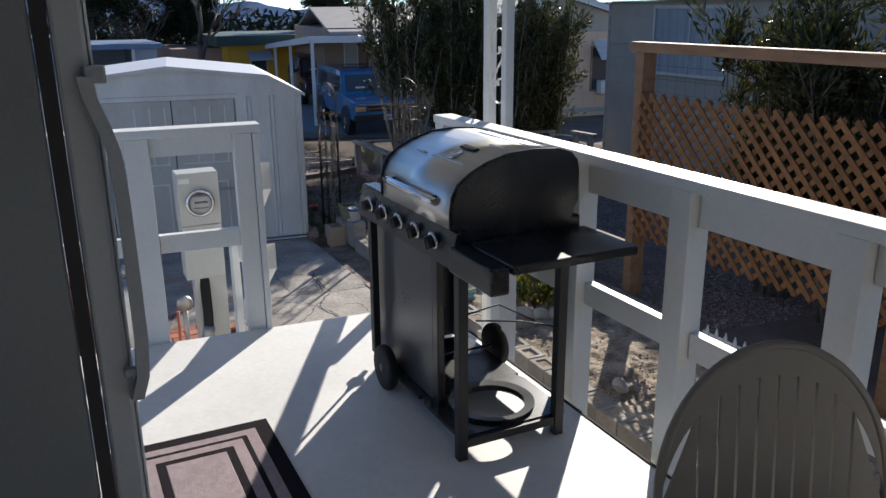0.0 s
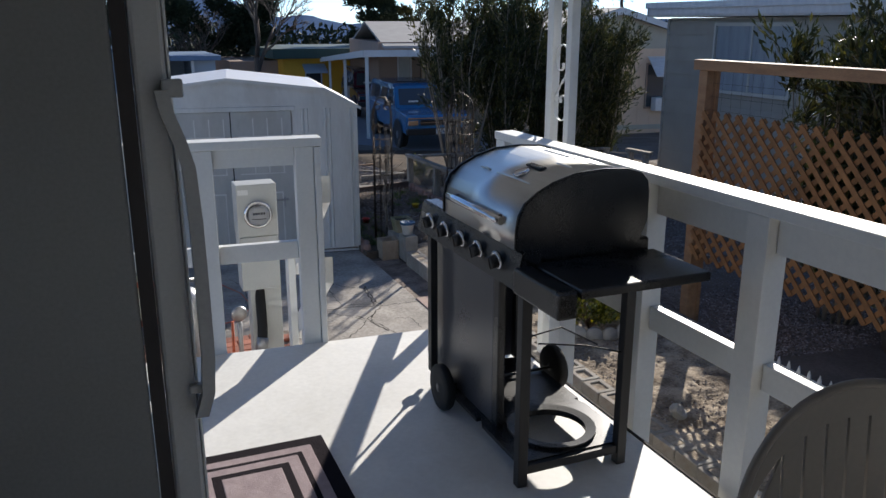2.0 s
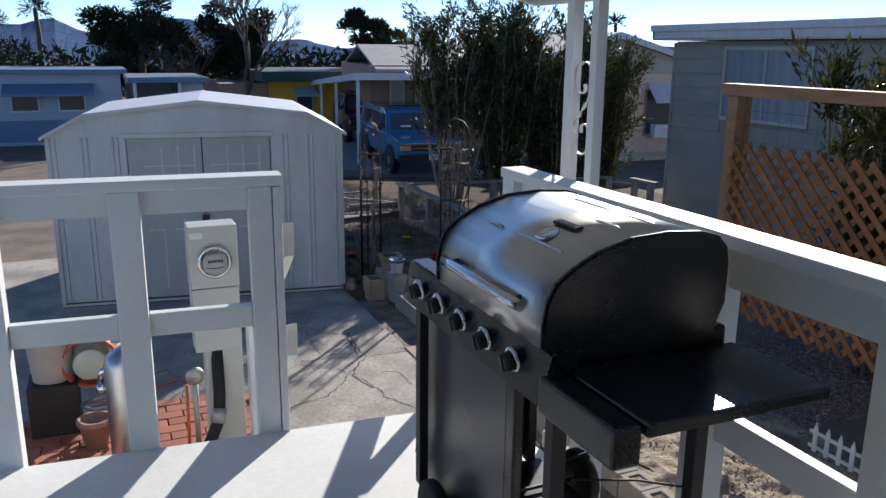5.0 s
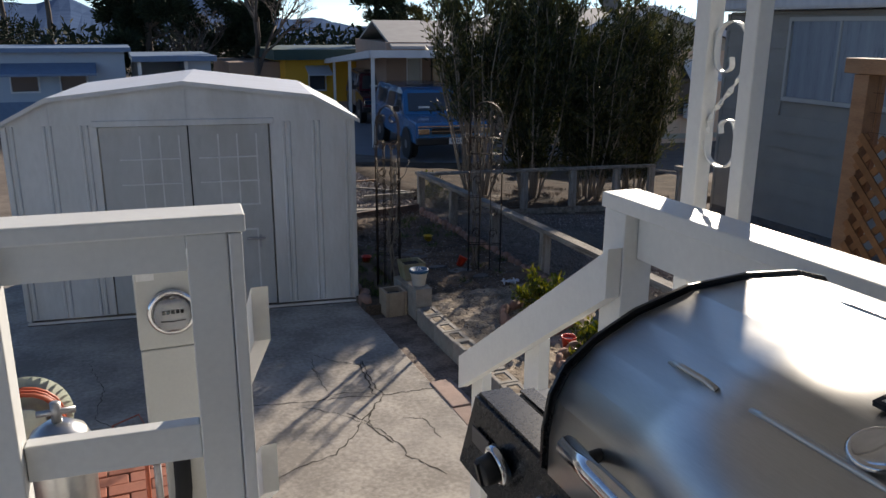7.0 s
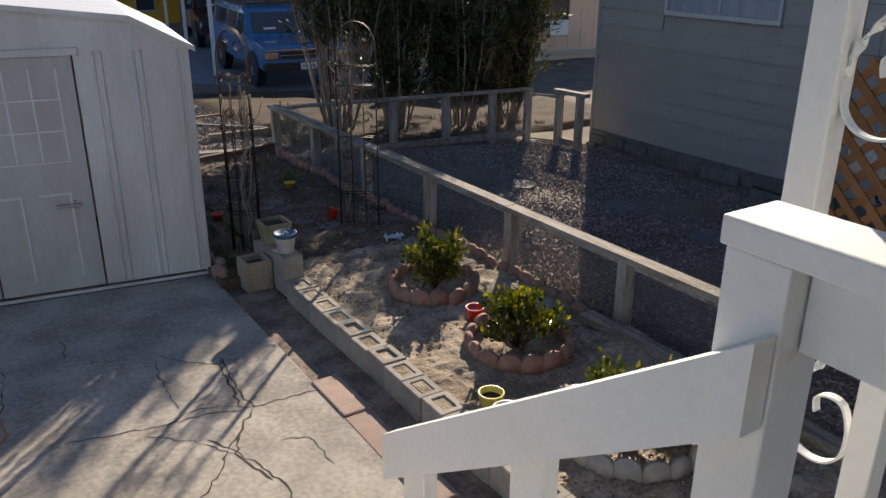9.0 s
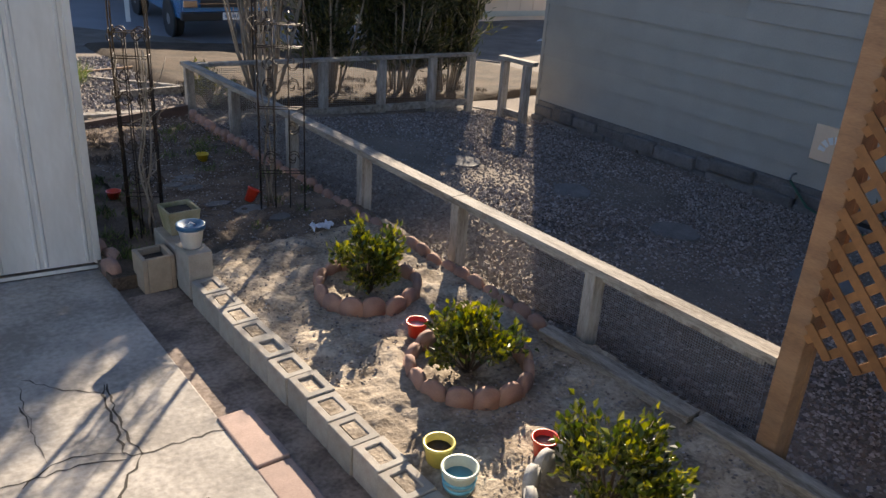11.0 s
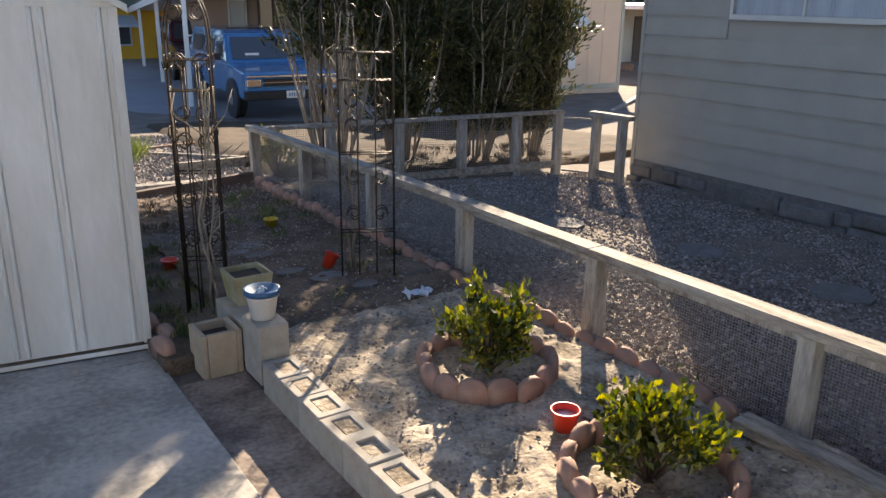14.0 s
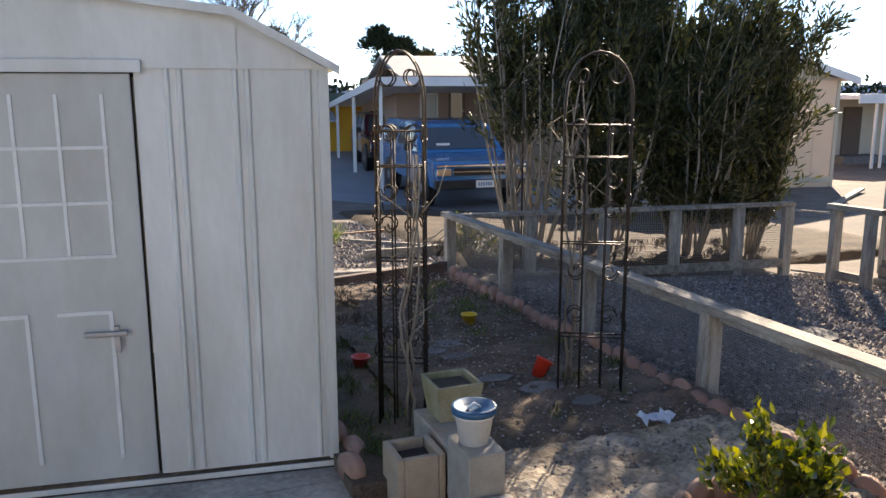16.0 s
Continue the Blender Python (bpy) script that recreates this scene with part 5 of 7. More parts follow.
def scallop_mesh(w=0.125, h=0.13, t=0.045, mt=None):
    pts = [(-w / 2, 0), (w / 2, 0), (w / 2, h * 0.62)] + [(w / 2 * math.cos(u), h * 0.62 + h * 0.38 * math.sin(u)) for u in [math.pi * k / 6 for k in range(1, 6)]] + [(-w / 2, h * 0.62)]
    bm = prism(bmesh.new(), pts, "y", -t / 2, t / 2)
    bmesh.ops.bevel(bm, geom=[e for e in bm.edges if abs(e.verts[0].co.y - e.verts[1].co.y) < 1e-6], offset=0.008, segments=2, affect="EDGES")
    me = bpy.data.meshes.new("edging_stone")
    bm.to_mesh(me)
    bm.free()
    me.materials.append(mt or TERRA)
    for p in me.polygons:
        p.use_smooth = True
    return me


scal = scallop_mesh()
scalg = scallop_mesh(mt=GREYEDGE)
scals = scallop_mesh(w=0.15, h=0.12, t=0.06)


def ring(cx, cy, r, me, z, label, n=15, seed=1):
    e = thing("edging_ring", (cx, cy, z), label, "edging", "edging rings round the bushes")
    q = random.Random(seed)
    for k in range(n):
        u = 2 * math.pi * k / n + 0.1
        inst("edging_stone", me, (cx + r * math.cos(u), cy + r * math.sin(u), z + q.uniform(-0.012, 0.008)), u + math.pi / 2 + q.uniform(-0.1, 0.1), e, tilt=(q.uniform(-0.15, 0.15), q.uniform(-0.08, 0.08)))


ring(3.46, 6.81, 0.28, scal, 0.055, "scalloped terracotta edging stones ringing the bush by the fence", seed=1)
ring(3.43, 5.85, 0.285, scal, 0.055, "scalloped terracotta edging stones ringing a dense round bush", seed=2)
ring(3.3, 4.85, 0.29, scalg, 0.05, "scalloped grey edging stones ringing a bush beside the deck", seed=3)


def edging_row(p, q, me, step, label, z, seed, sink=0.0):
    e = thing("edging_row", (*p, z), label, "edging")
    r = random.Random(seed)
    n = int(math.dist(p, q) / step)
    a = math.atan2(q[1] - p[1], q[0] - p[0])
    for k in range(n):
        t = (k + 0.5) / n
        x, y = p[0] + (q[0] - p[0]) * t, p[1] + (q[1] - p[1]) * t
        inst("edging_stone", me, (x + r.uniform(-0.006, 0.006), y, z + r.uniform(-0.015, 0.01) - sink * t), a + r.uniform(-0.08, 0.08), e, tilt=(r.uniform(-0.12, 0.12), 0))


edging_row((4.04, 5.95), (4.04, 11.0), scal, 0.132, "row of scalloped terracotta edging along the wire fence", 0.035, 4, 0.07)
edging_row((2.42, 7.95), (2.33, 8.6), scals, 0.16, "short row of scalloped edging by the shed corner", -0.02, 5)
edging_row((2.38, 7.74), (2.34, 7.95), scals, 0.16, "pair of scalloped edging stones by the shed corner", 0.0, 6)
pk = thing("edging_planks", (4.03, 5.3, 0.05), "two old grey timbers laid along the foot of the wire fence", "edging")
for y0, y1, r in ((5.0, 5.92, 0.03), (4.2, 4.98, -0.02)):
    b = B(-0.05, 0.05, 0, y1 - y0, 0.0, 0.05, bev=0.006)
    bmesh.ops.transform(b, matrix=Matrix.Translation((4.02, y0, 0.09)) @ Matrix.Rotation(r, 4, "Z"), verts=b.verts)
    part("timber", b, OLDWOOD, pk)

# bushes
def bush(cx, cy, z, r, h, n, seed, label):
    b = thing("leafy_bush", (cx, cy, z), label, "bush", "round green bushes in the bed")
    rs = np.random.RandomState(seed)
    sb = bmesh.new()
    tips = []
    for k in range(26):
        u, e = rs.uniform(0, 6.28), rs.uniform(0.35, 1.5)
        L = rs.uniform(0.6, 1.0)
        tip = Vector((cx + r * L * math.cos(u) * math.cos(e) * 1.15, cy + r * L * math.sin(u) * math.cos(e) * 1.15, z + 0.05 + h * L * math.sin(e)))
        mid = Vector((cx, cy, z)).lerp(tip, 0.5) + Vector((0, 0, 0.02))
        tube(sb, [(cx, cy, z - 0.02), mid, tip], 0.006, 4, 0.002)
        tips.append((mid, tip))
    part("branch_work", sb, BARKD, b)
    c, d = [], []
    for k in range(n):
        m, t = tips[rs.randint(len(tips))]
        f = rs.uniform(0.1, 1.05)
        p = np.array(m.lerp(t, f)) + rs.normal(0, 0.024, 3)
        dirv = np.array(t - m) / max((t - m).length, 1e-4) * 0.8 + rs.normal(0, 0.6, 3) + np.array([0, 0, 0.4])
        if p[2] < z + 0.04:
            continue
        c.append(p)
        d.append(dirv)
    cards("leaves", np.array(c), np.array(d), 0.04, 0.026, LAUR, b, seed=seed, label="glossy green leaves with yellow-green tips")


bush(3.48, 6.83, 0.08, 0.24, 0.36, 1300, 11, "bushy green shrub with yellowish leaf tips in a terracotta ring")
bush(3.44, 5.87, 0.08, 0.24, 0.34, 1300, 12, "dense round green shrub in a terracotta ring")
bush(3.31, 4.86, 0.08, 0.27, 0.36, 1400, 13, "wide green shrub in a grey edging ring")


# cups and pots
def cup(name, x, y, z, r, h, m, label, tilt=0, fill=None, cat="cup"):
    c = thing(name, (x, y, z), label, cat)
    bm = lathe(bmesh.new(), [(0.0, 0.0), (r * 0.72, 0.0), (r * 0.96, h * 0.9), (r * 1.06, h * 0.91), (r * 1.06, h), (r * 0.92, h), (r * 0.68, 0.01), (0.0, 0.01)], (0, 0, 0), 24)
    bmesh.ops.transform(bm, matrix=Matrix.Translation((x, y, z)) @ Matrix.Rotation(tilt, 4, "Y"), verts=bm.verts)
    part("body", bm, m, c)
    if fill:
        f = lathe(bmesh.new(), [(0.0, h * 0.75), (r * 0.88, h * 0.72)], (x, y, z), 20)
        part("contents", f, fill, c)
    return c


cup("plastic_cup", 3.42, 6.27, 0.08, 0.055, 0.09, RED, "orange-red plastic cup standing in the soil", fill=WPOT)
cup("plastic_cup", 3.31, 5.21, 0.08, 0.055, 0.09, RED, "orange-red plastic cup with pale stones in it", fill=TERRA)
cup("plastic_cup", 3.50, 8.47, 0.07, 0.045, 0.1, RED, "orange-red plastic cup tipped over on the soil", tilt=0.5)
cup("plastic_cup", 2.72, 9.0, 0.05, 0.05, 0.06, RED, "shallow red plastic cup on the shaded soil")
cup("plastic_cup", 3.60, 9.58, 0.03, 0.05, 0.07, YCUP, "small yellow plastic cup on the shaded soil")
cup("flower_pot", 2.90, 5.39, 0.09, 0.062, 0.11, YPOT, "yellow glazed flower pot with dry soil", fill=POTSOIL, cat="pot")
sp = cup("flower_pot", 2.87, 5.22, 0.09, 0.07, 0.12, PALEP, "pale glazed pot with blue bands", cat="pot")
for z in (0.12, 0.15):
    part("band", lathe(bmesh.new(), [(0.0555 + (z - 0.09) * 0.14, z), (0.0575 + (z - 0.075) * 0.14, z + 0.015)], (2.87, 5.22, 0), 24), TEAL, sp, "turquoise glazed band")
wp = cup("bucket_pot", 2.712, 7.47, 0.277, 0.072, 0.115, WPOT, "white plastic pot with a blue lid on the cinder block", cat="pot")
part("lid", lathe(bmesh.new(), [(0.0, 0.395), (0.05, 0.394), (0.07, 0.39), (0.081, 0.39), (0.081, 0.412), (0.07, 0.414), (0.05, 0.40), (0.0, 0.40)], (2.712, 7.47, 0), 28), BLUEP, wp, "blue plastic lid")
part("lid_clip", tube(bmesh.new(), [(2.687, 7.47, 0.402), (2.712, 7.47, 0.42), (2.737, 7.47, 0.402)], 0.006, 6), WPOT, wp)
pl = thing("square_planter", (2.7, 7.76, 0.2), "mossy square planter with dark soil on the block", "planter")
pbm = bmesh.new()
M4 = Matrix.Translation((2.80, 7.9, 0.202)) @ Matrix.Diagonal((0.9, 0.9, 0.75, 1))
for s in ((-0.11, -0.095, -0.095, 0.095), (0.095, 0.11, -0.095, 0.095), (-0.11, 0.11, -0.11, -0.095), (-0.11, 0.11, 0.095, 0.11)):
    bx(pbm, *s, 0.0, 0.2)
for v in pbm.verts:
    k = 0.78 + 0.22 * v.co.z / 0.2
    v.co.x *= k
    v.co.y *= k
bmesh.ops.transform(pbm, matrix=M4, verts=pbm.verts)
part("shell", pbm, PLANT, pl)
part("fill", B(2.73, 2.87, 7.83, 7.97, 0.21, 0.33), POTSOIL, pl, "dark soil")
tb = bmesh.new()
for i in range(9):
    for j in range(3):
        tb.verts.new((3.59 + i * 0.02, 7.66 + j * 0.045 + 0.02 * math.sin(i), 0.11 + 0.03 * abs(math.sin(i * 1.3 + j))))
tb.verts.ensure_lookup_table()
for i in range(8):
    for j in range(2):
        tb.faces.new([tb.verts[k] for k in (i * 3 + j, i * 3 + 3 + j, i * 3 + 4 + j, i * 3 + 1 + j)])
part("crumpled_wrapper", tb, mat("pale_blue_film", (0.5, 0.56, 0.64), rough=0.3), label="crumpled pale blue plastic wrapper on the soil", category="litter", at=(3.6, 7.65, 0.1))
rk = thing("garden_ornament", (2.95, 3.35, 0.1), "small pale stone ornament on the soil beside the deck", "ornament")
ob = bmesh.new()
bmesh.ops.create_icosphere(ob, subdivisions=3, radius=0.06)
for v in ob.verts:
    v.co *= 0.8 + 0.5 * noise.noise(v.co * 18)
    v.co += Vector((2.95, 3.3, 0.14))
part("stone", ob, GREYEDGE, rk)
for i, (x, y, r) in enumerate([(6.37, 6.88, 0.2), (6.32, 7.95, 0.19), (6.6, 5.75, 0.24), (5.9, 9.0, 0.18)]):
    q = random.Random(i)
    pts = [(x + r * q.uniform(0.8, 1.1) * math.cos(u), y + r * q.uniform(0.8, 1.1) * math.sin(u)) for u in [2 * math.pi * k / 11 for k in range(11)]]
    z = ground_z(x, y)
    part("stepping_stone", prism(bmesh.new(), pts, "z", z - 0.02, z + 0.02), SKIRT, label="round grey stepping stone sunk in the gravel", category="paving stone", group="stepping stones", at=(x, y, z))
for i in range(9):
    q = random.Random(40 + i)
    x, y, r = 2.9 + 1.0 * q.random(), 8.0 + 2.2 * q.random(), q.uniform(0.08, 0.15)
    pts = [(x + r * q.uniform(0.7, 1.2) * math.cos(u), y + 0.6 * r * q.uniform(0.7, 1.2) * math.sin(u)) for u in [2 * math.pi * k / 7 for k in range(7)]]
    part("flagstone", prism(bmesh.new(), pts, "z", 0.02, 0.095 - 0.03 * (y - 8)), SKIRT, label="flat reddish-grey flagstone in the shaded soil", category="paving stone", group="flagstones", at=(x, y, 0.05))
pf = thing("picket_edging", (3.9, 3.0, 0.08), "short white plastic picket edging in the soil", "fence")
for k in range(12):
    y = 3.55 - k * 0.085
    part("picket", prism(bmesh.new(), [(y - 0.014, 0.05), (y + 0.014, 0.05), (y + 0.014, 0.24), (y, 0.28), (y - 0.014, 0.24)], "x", 3.9, 3.908), WHITE, pf)
for z in (0.11, 0.2):
    part("rail", B(3.909, 3.915, 2.55, 3.6, z, z + 0.022), WHITE, pf)


# garden arches of thin iron
def trellis(cx, cy, z, label, ang, w=0.3, d=0.42, h=1.62):
    t = thing("garden_trellis", (cx, cy, z), label, "trellis")
    M = Matrix.Translation((cx, cy, z)) @ Matrix.Rotation(ang, 4, "Z")
    def T(pts, r=0.006):
        return [M @ Vector(p) for p in pts]
    for sx in (-w / 2, w / 2):
        arc = [(sx, -d / 2, 0), (sx, -d / 2, h - 0.2)] + [(sx, -d / 2 * math.cos(u), h - 0.2 + 0.2 * math.sin(u)) for u in [math.pi * k / 12 for k in range(1, 12)]] + [(sx, d / 2, h - 0.2), (sx, d / 2, 0)]
        part("hoop", tube(bmesh.new(), T(arc), 0.0052, 6), IRON, t)
    bm = bmesh.new()
    for sy in (-d / 2, d / 2):
        for sx in (-w / 6, w / 6):
            tube(bm, T([(sx, sy, 0), (sx, sy, h * 0.72)]), 0.004, 5)
        for z2 in (0.3, 0.8, h * 0.72):
            tube(bm, T([(-w / 2, sy, z2), (w / 2, sy, z2)]), 0.004, 5)
        for z2, fl in ((0.36, 1), (0.66, -1), (0.95, 1), (h * 0.8, -1)):
            for s in (-1, 1):
                tube(bm, T([(s * (0.06 + (0.05 - 0.0025 * k) * math.cos(k * 0.45)), sy, z2 + fl * (0.05 - 0.0025 * k) * math.sin(k * 0.45)) for k in range(15)]), 0.0035, 4)
    for sx in (-w / 2, w / 2):
        for sy in (-d / 6, d / 6):
            tube(bm, T([(sx, sy, 0), (sx, sy, h * 0.8)]), 0.004, 5)
        for z2 in (0.3, 0.75, 1.15, h * 0.8):
            tube(bm, T([(sx, -d / 2, z2), (sx, d / 2, z2)]), 0.004, 5)
        for z2, fl in ((0.4, 1), (0.62, -1), (0.9, 1), (1.05, -1), (1.28, 1), (h - 0.1, -1)):
            for s in (-1, 1):
                tube(bm, T([(sx, s * (d * 0.25 + (0.042 - 0.002 * k) * math.cos(k * 0.45)), z2 + fl * (0.05 - 0.0025 * k) * math.sin(k * 0.45)) for k in range(15)]), 0.0035, 4)
    part("scrollwork", bm, IRON, t)
    return t


trellis(2.70, 8.22, 0.04, "thin rusty iron garden trellis beside the white shed", 1.08, 0.07, 0.2)
trellis(3.64, 8.2, 0.05, "thin rusty black iron garden trellis by the wire fence", 1.08, 0.06, 0.3, 1.62)


def vine(x, y, z, h, seed, label):
    q = random.Random(seed)
    bm = bmesh.new()
    for k in range(3):
        px, py = x + q.uniform(-0.03, 0.03), y + q.uniform(-0.03, 0.03)
        pts = [(px, py, z)]
        for i in range(9):
            px += q.uniform(-0.03, 0.03)
            py += q.uniform(-0.03, 0.03)
            pts.append((px, py, z + h * (i + 1) / 9))
        tube(bm, pts, 0.008, 6, 0.003)
        for i in range(3, 9, 2):
            p = pts[i]
            tube(bm, [p, (p[0] + q.uniform(-0.15, 0.15), p[1] + q.uniform(-0.15, 0.15), p[2] + 0.12), (p[0] + q.uniform(-0.22, 0.22), p[1] + q.uniform(-0.22, 0.22), p[2] + 0.22)], 0.004, 4, 0.002)
    part("climbing_vine", bm, BARK, label=label, category="plant", at=(x, y, z))


vine(2.72, 8.15, 0.04, 1.2, 3, "bare brown climbing stems inside the iron trellis")
vine(3.6, 8.35, 0.05, 1.5, 4, "bare pale climbing stems by the wire fence")


def tufts(name, n, x0, x1, y0, y1, zf, length, seed, label, m=None):
    r = np.random.RandomState(seed)
    nc = max(3, n // 40)
    cc = np.stack([r.uniform(x0, x1, nc), r.uniform(y0, y1, nc)], 1)
    k = r.randint(nc, size=n)
    xy = cc[k] + r.normal(0, 0.04, (n, 2))
    c = np.stack([xy[:, 0], xy[:, 1], [zf(a, b) for a, b in xy]], 1)
    d = np.stack([r.normal(0, 0.5, n), r.normal(0, 0.5, n), np.full(n, 1.0)], 1)
    cards(name, c, d, length, 0.006, m or GRASSM, at=(x0, y0, 0), kind="stuff", label=label, seed=seed)


tufts("grass_by_shed", 1100, 2.4, 2.95, 7.95, 9.4, lambda a, b: 0.05, 0.055, 5, "low weeds in the shade beside the shed")
tufts("grass_by_fence", 700, 3.3, 4.0, 7.8, 10.5, lambda a, b: 0.05, 0.07, 6, "thin weeds at the foot of the fence")
tufts("grass_clump", 900, 2.9, 3.7, 13.0, 14.5, lambda a, b: ground_z(a, b), 0.25, 7, "green grass clumps by the drive")
tufts("leaf_litter", 3500, 4.4, 8.6, 11.3, 12.9, lambda a, b: ground_z(a, b) + 0.07, 0.08, 9, "dry fallen leaves and twigs under the tall shrubs", DRYT)
tufts("dry_litter", 1200, 2.4, 3.0, 9.8, 10.9, lambda a, b: 0.06, 0.06, 8, "dry leaves and clippings on the soil", DRYT)


# ---- oleanders ----
def oleander(cx, cy, h, r, n, seed, label, stems=24, low=0.3):
    z = ground_z(cx, cy)
    t = thing("oleander_shrub", (cx, cy, z), label, "shrub", "tall shrubs along the back fence" if cy > 8 else "")
    rs = np.random.RandomState(seed)
    bm = bmesh.new()
    C, D = [], []
    H = h - z
    ends = []
    for k in range(stems):
        u = rs.uniform(0, 6.28)
        q = rs.uniform(0.35, 1.0)
        a = Vector((cx + 0.14 * math.cos(u), cy + 0.14 * math.sin(u), z - 0.03))
        m = Vector((cx + r * 0.62 * q * math.cos(u), cy + r * 0.62 * q * math.sin(u), z + H * 0.35))
        e = Vector((cx + r * q * math.cos(u), cy + r * q * math.sin(u), z + H * rs.uniform(0.75, 0.98)))
        m2 = m.lerp(e, 0.5) + Vector(rs.normal(0, 0.05, 3))
        tube(bm, [a, a.lerp(m, 0.5) + Vector(rs.normal(0, 0.03, 3)), m, m2, e], 0.017, 6, 0.005)
        for j in range(11):
            s = m.lerp(e, rs.uniform(0.0, 0.95)) if j > 2 else a.lerp(m, rs.uniform(0.35, 1.0))
            w = s + Vector((rs.normal(0, 0.16), rs.normal(0, 0.16), rs.uniform(0.15, 0.5)))
            w.z = min(w.z, h + 0.1)
            ends.append((s, w))
            tube(bm, [s, w], 0.006, 3, 0.003)
    part("trunk", bm, BARK, t, "pale bare multiple stems")
    per = n // len(ends)
    for s, w in ends:
        ax = np.array(w - s)
        ln = np.linalg.norm(ax)
        f = rs.uniform(0.0, 1.1, per)
        p = np.array(s) + ax * f[:, None] + rs.normal(0, 0.05, (per, 3))
        d = ax / ln * 1.1 + rs.normal(0, 0.5, (per, 3))
        keep = p[:, 2] > z + H * (low + (0.3 if low > 0.1 else 0.1) * rs.uniform(0, 1, per) ** 1.6)
        C.append(p[keep])
        D.append(d[keep])
    cards("crown", np.concatenate(C), np.concatenate(D), 0.098, 0.024, OLEA, t, seed=seed, label="narrow dark green leaves")


oleander(5.4, 12.2, 3.0, 0.82, 15000, 21, "tall oleander with pale bare stems and narrow dark leaves above", low=0.36)
oleander(6.2, 12.1, 3.1, 0.88, 21000, 22, "tall oleander in the middle of the row behind the fence", low=0.08)
oleander(7.1, 11.9, 2.8, 0.78, 20000, 23, "oleander with leafy lower stems behind the fence", low=0.03)
oleander(7.95, 12.0, 2.45, 0.68, 19000, 24, "oleander at the end of the row near the grey home", low=0.02)
bush(4.5, 11.6, -0.1, 0.3, 0.5, 700, 25, "small leafy oleander shoots at the corner of the fence")
for i, (x, y, hh) in enumerate(((5.75, 4.6, 2.3), (5.6, 3.8, 2.5), (5.7, 2.9, 2.75), (5.6, 1.8, 2.85), (5.7, 0.6, 2.8))):
    oleander(x, y, hh, 0.72, 13000, 30 + i, "broad oleander hedge behind the lattice screen", 14, 0.12)

# ---- grey home ----
def window(parent, plane, c0, c1, z0, z1, at, deep, frame_m, pane_m, n=2, out=-1, curtain=True):
    """A window on the plane x=at or y=at, spanning c0..c1, its frame proud by deep."""
    def bb(a0, a1, p0, p1, q0, q1):
        return B(p0, p1, a0, a1, q0, q1) if plane == "x" else B(a0, a1, p0, p1, q0, q1)
    lo, hi = sorted((at, at + out * deep))
    w = part("window", bb(c0 - 0.04, c1 + 0.04, lo, hi, z0 - 0.05, z0 - 0.002), frame_m, parent)
    part("window_frame", bb(c0 - 0.04, c1 + 0.04, lo, hi, z1 + 0.002, z1 + 0.05), frame_m, w)
    for x in (c0 - 0.04, c1 + 0.005):
        part("window_frame", bb(x, x + 0.035, lo, hi, z0, z1), frame_m, w)
    step = (c1 - c0) / n
    l2, h2 = sorted((at + out * deep * 0.2, at + out * deep * 0.45))
    for i in range(n):
        part("pane", bb(c0 + i * step + 0.012, c0 + (i + 1) * step - 0.012, l2, h2, z0, z1), pane_m, w)
        if i:
            part("mullion", bb(c0 + i * step - 0.011, c0 + i * step + 0.011, lo, hi, z0, z1), frame_m, w)
    return w


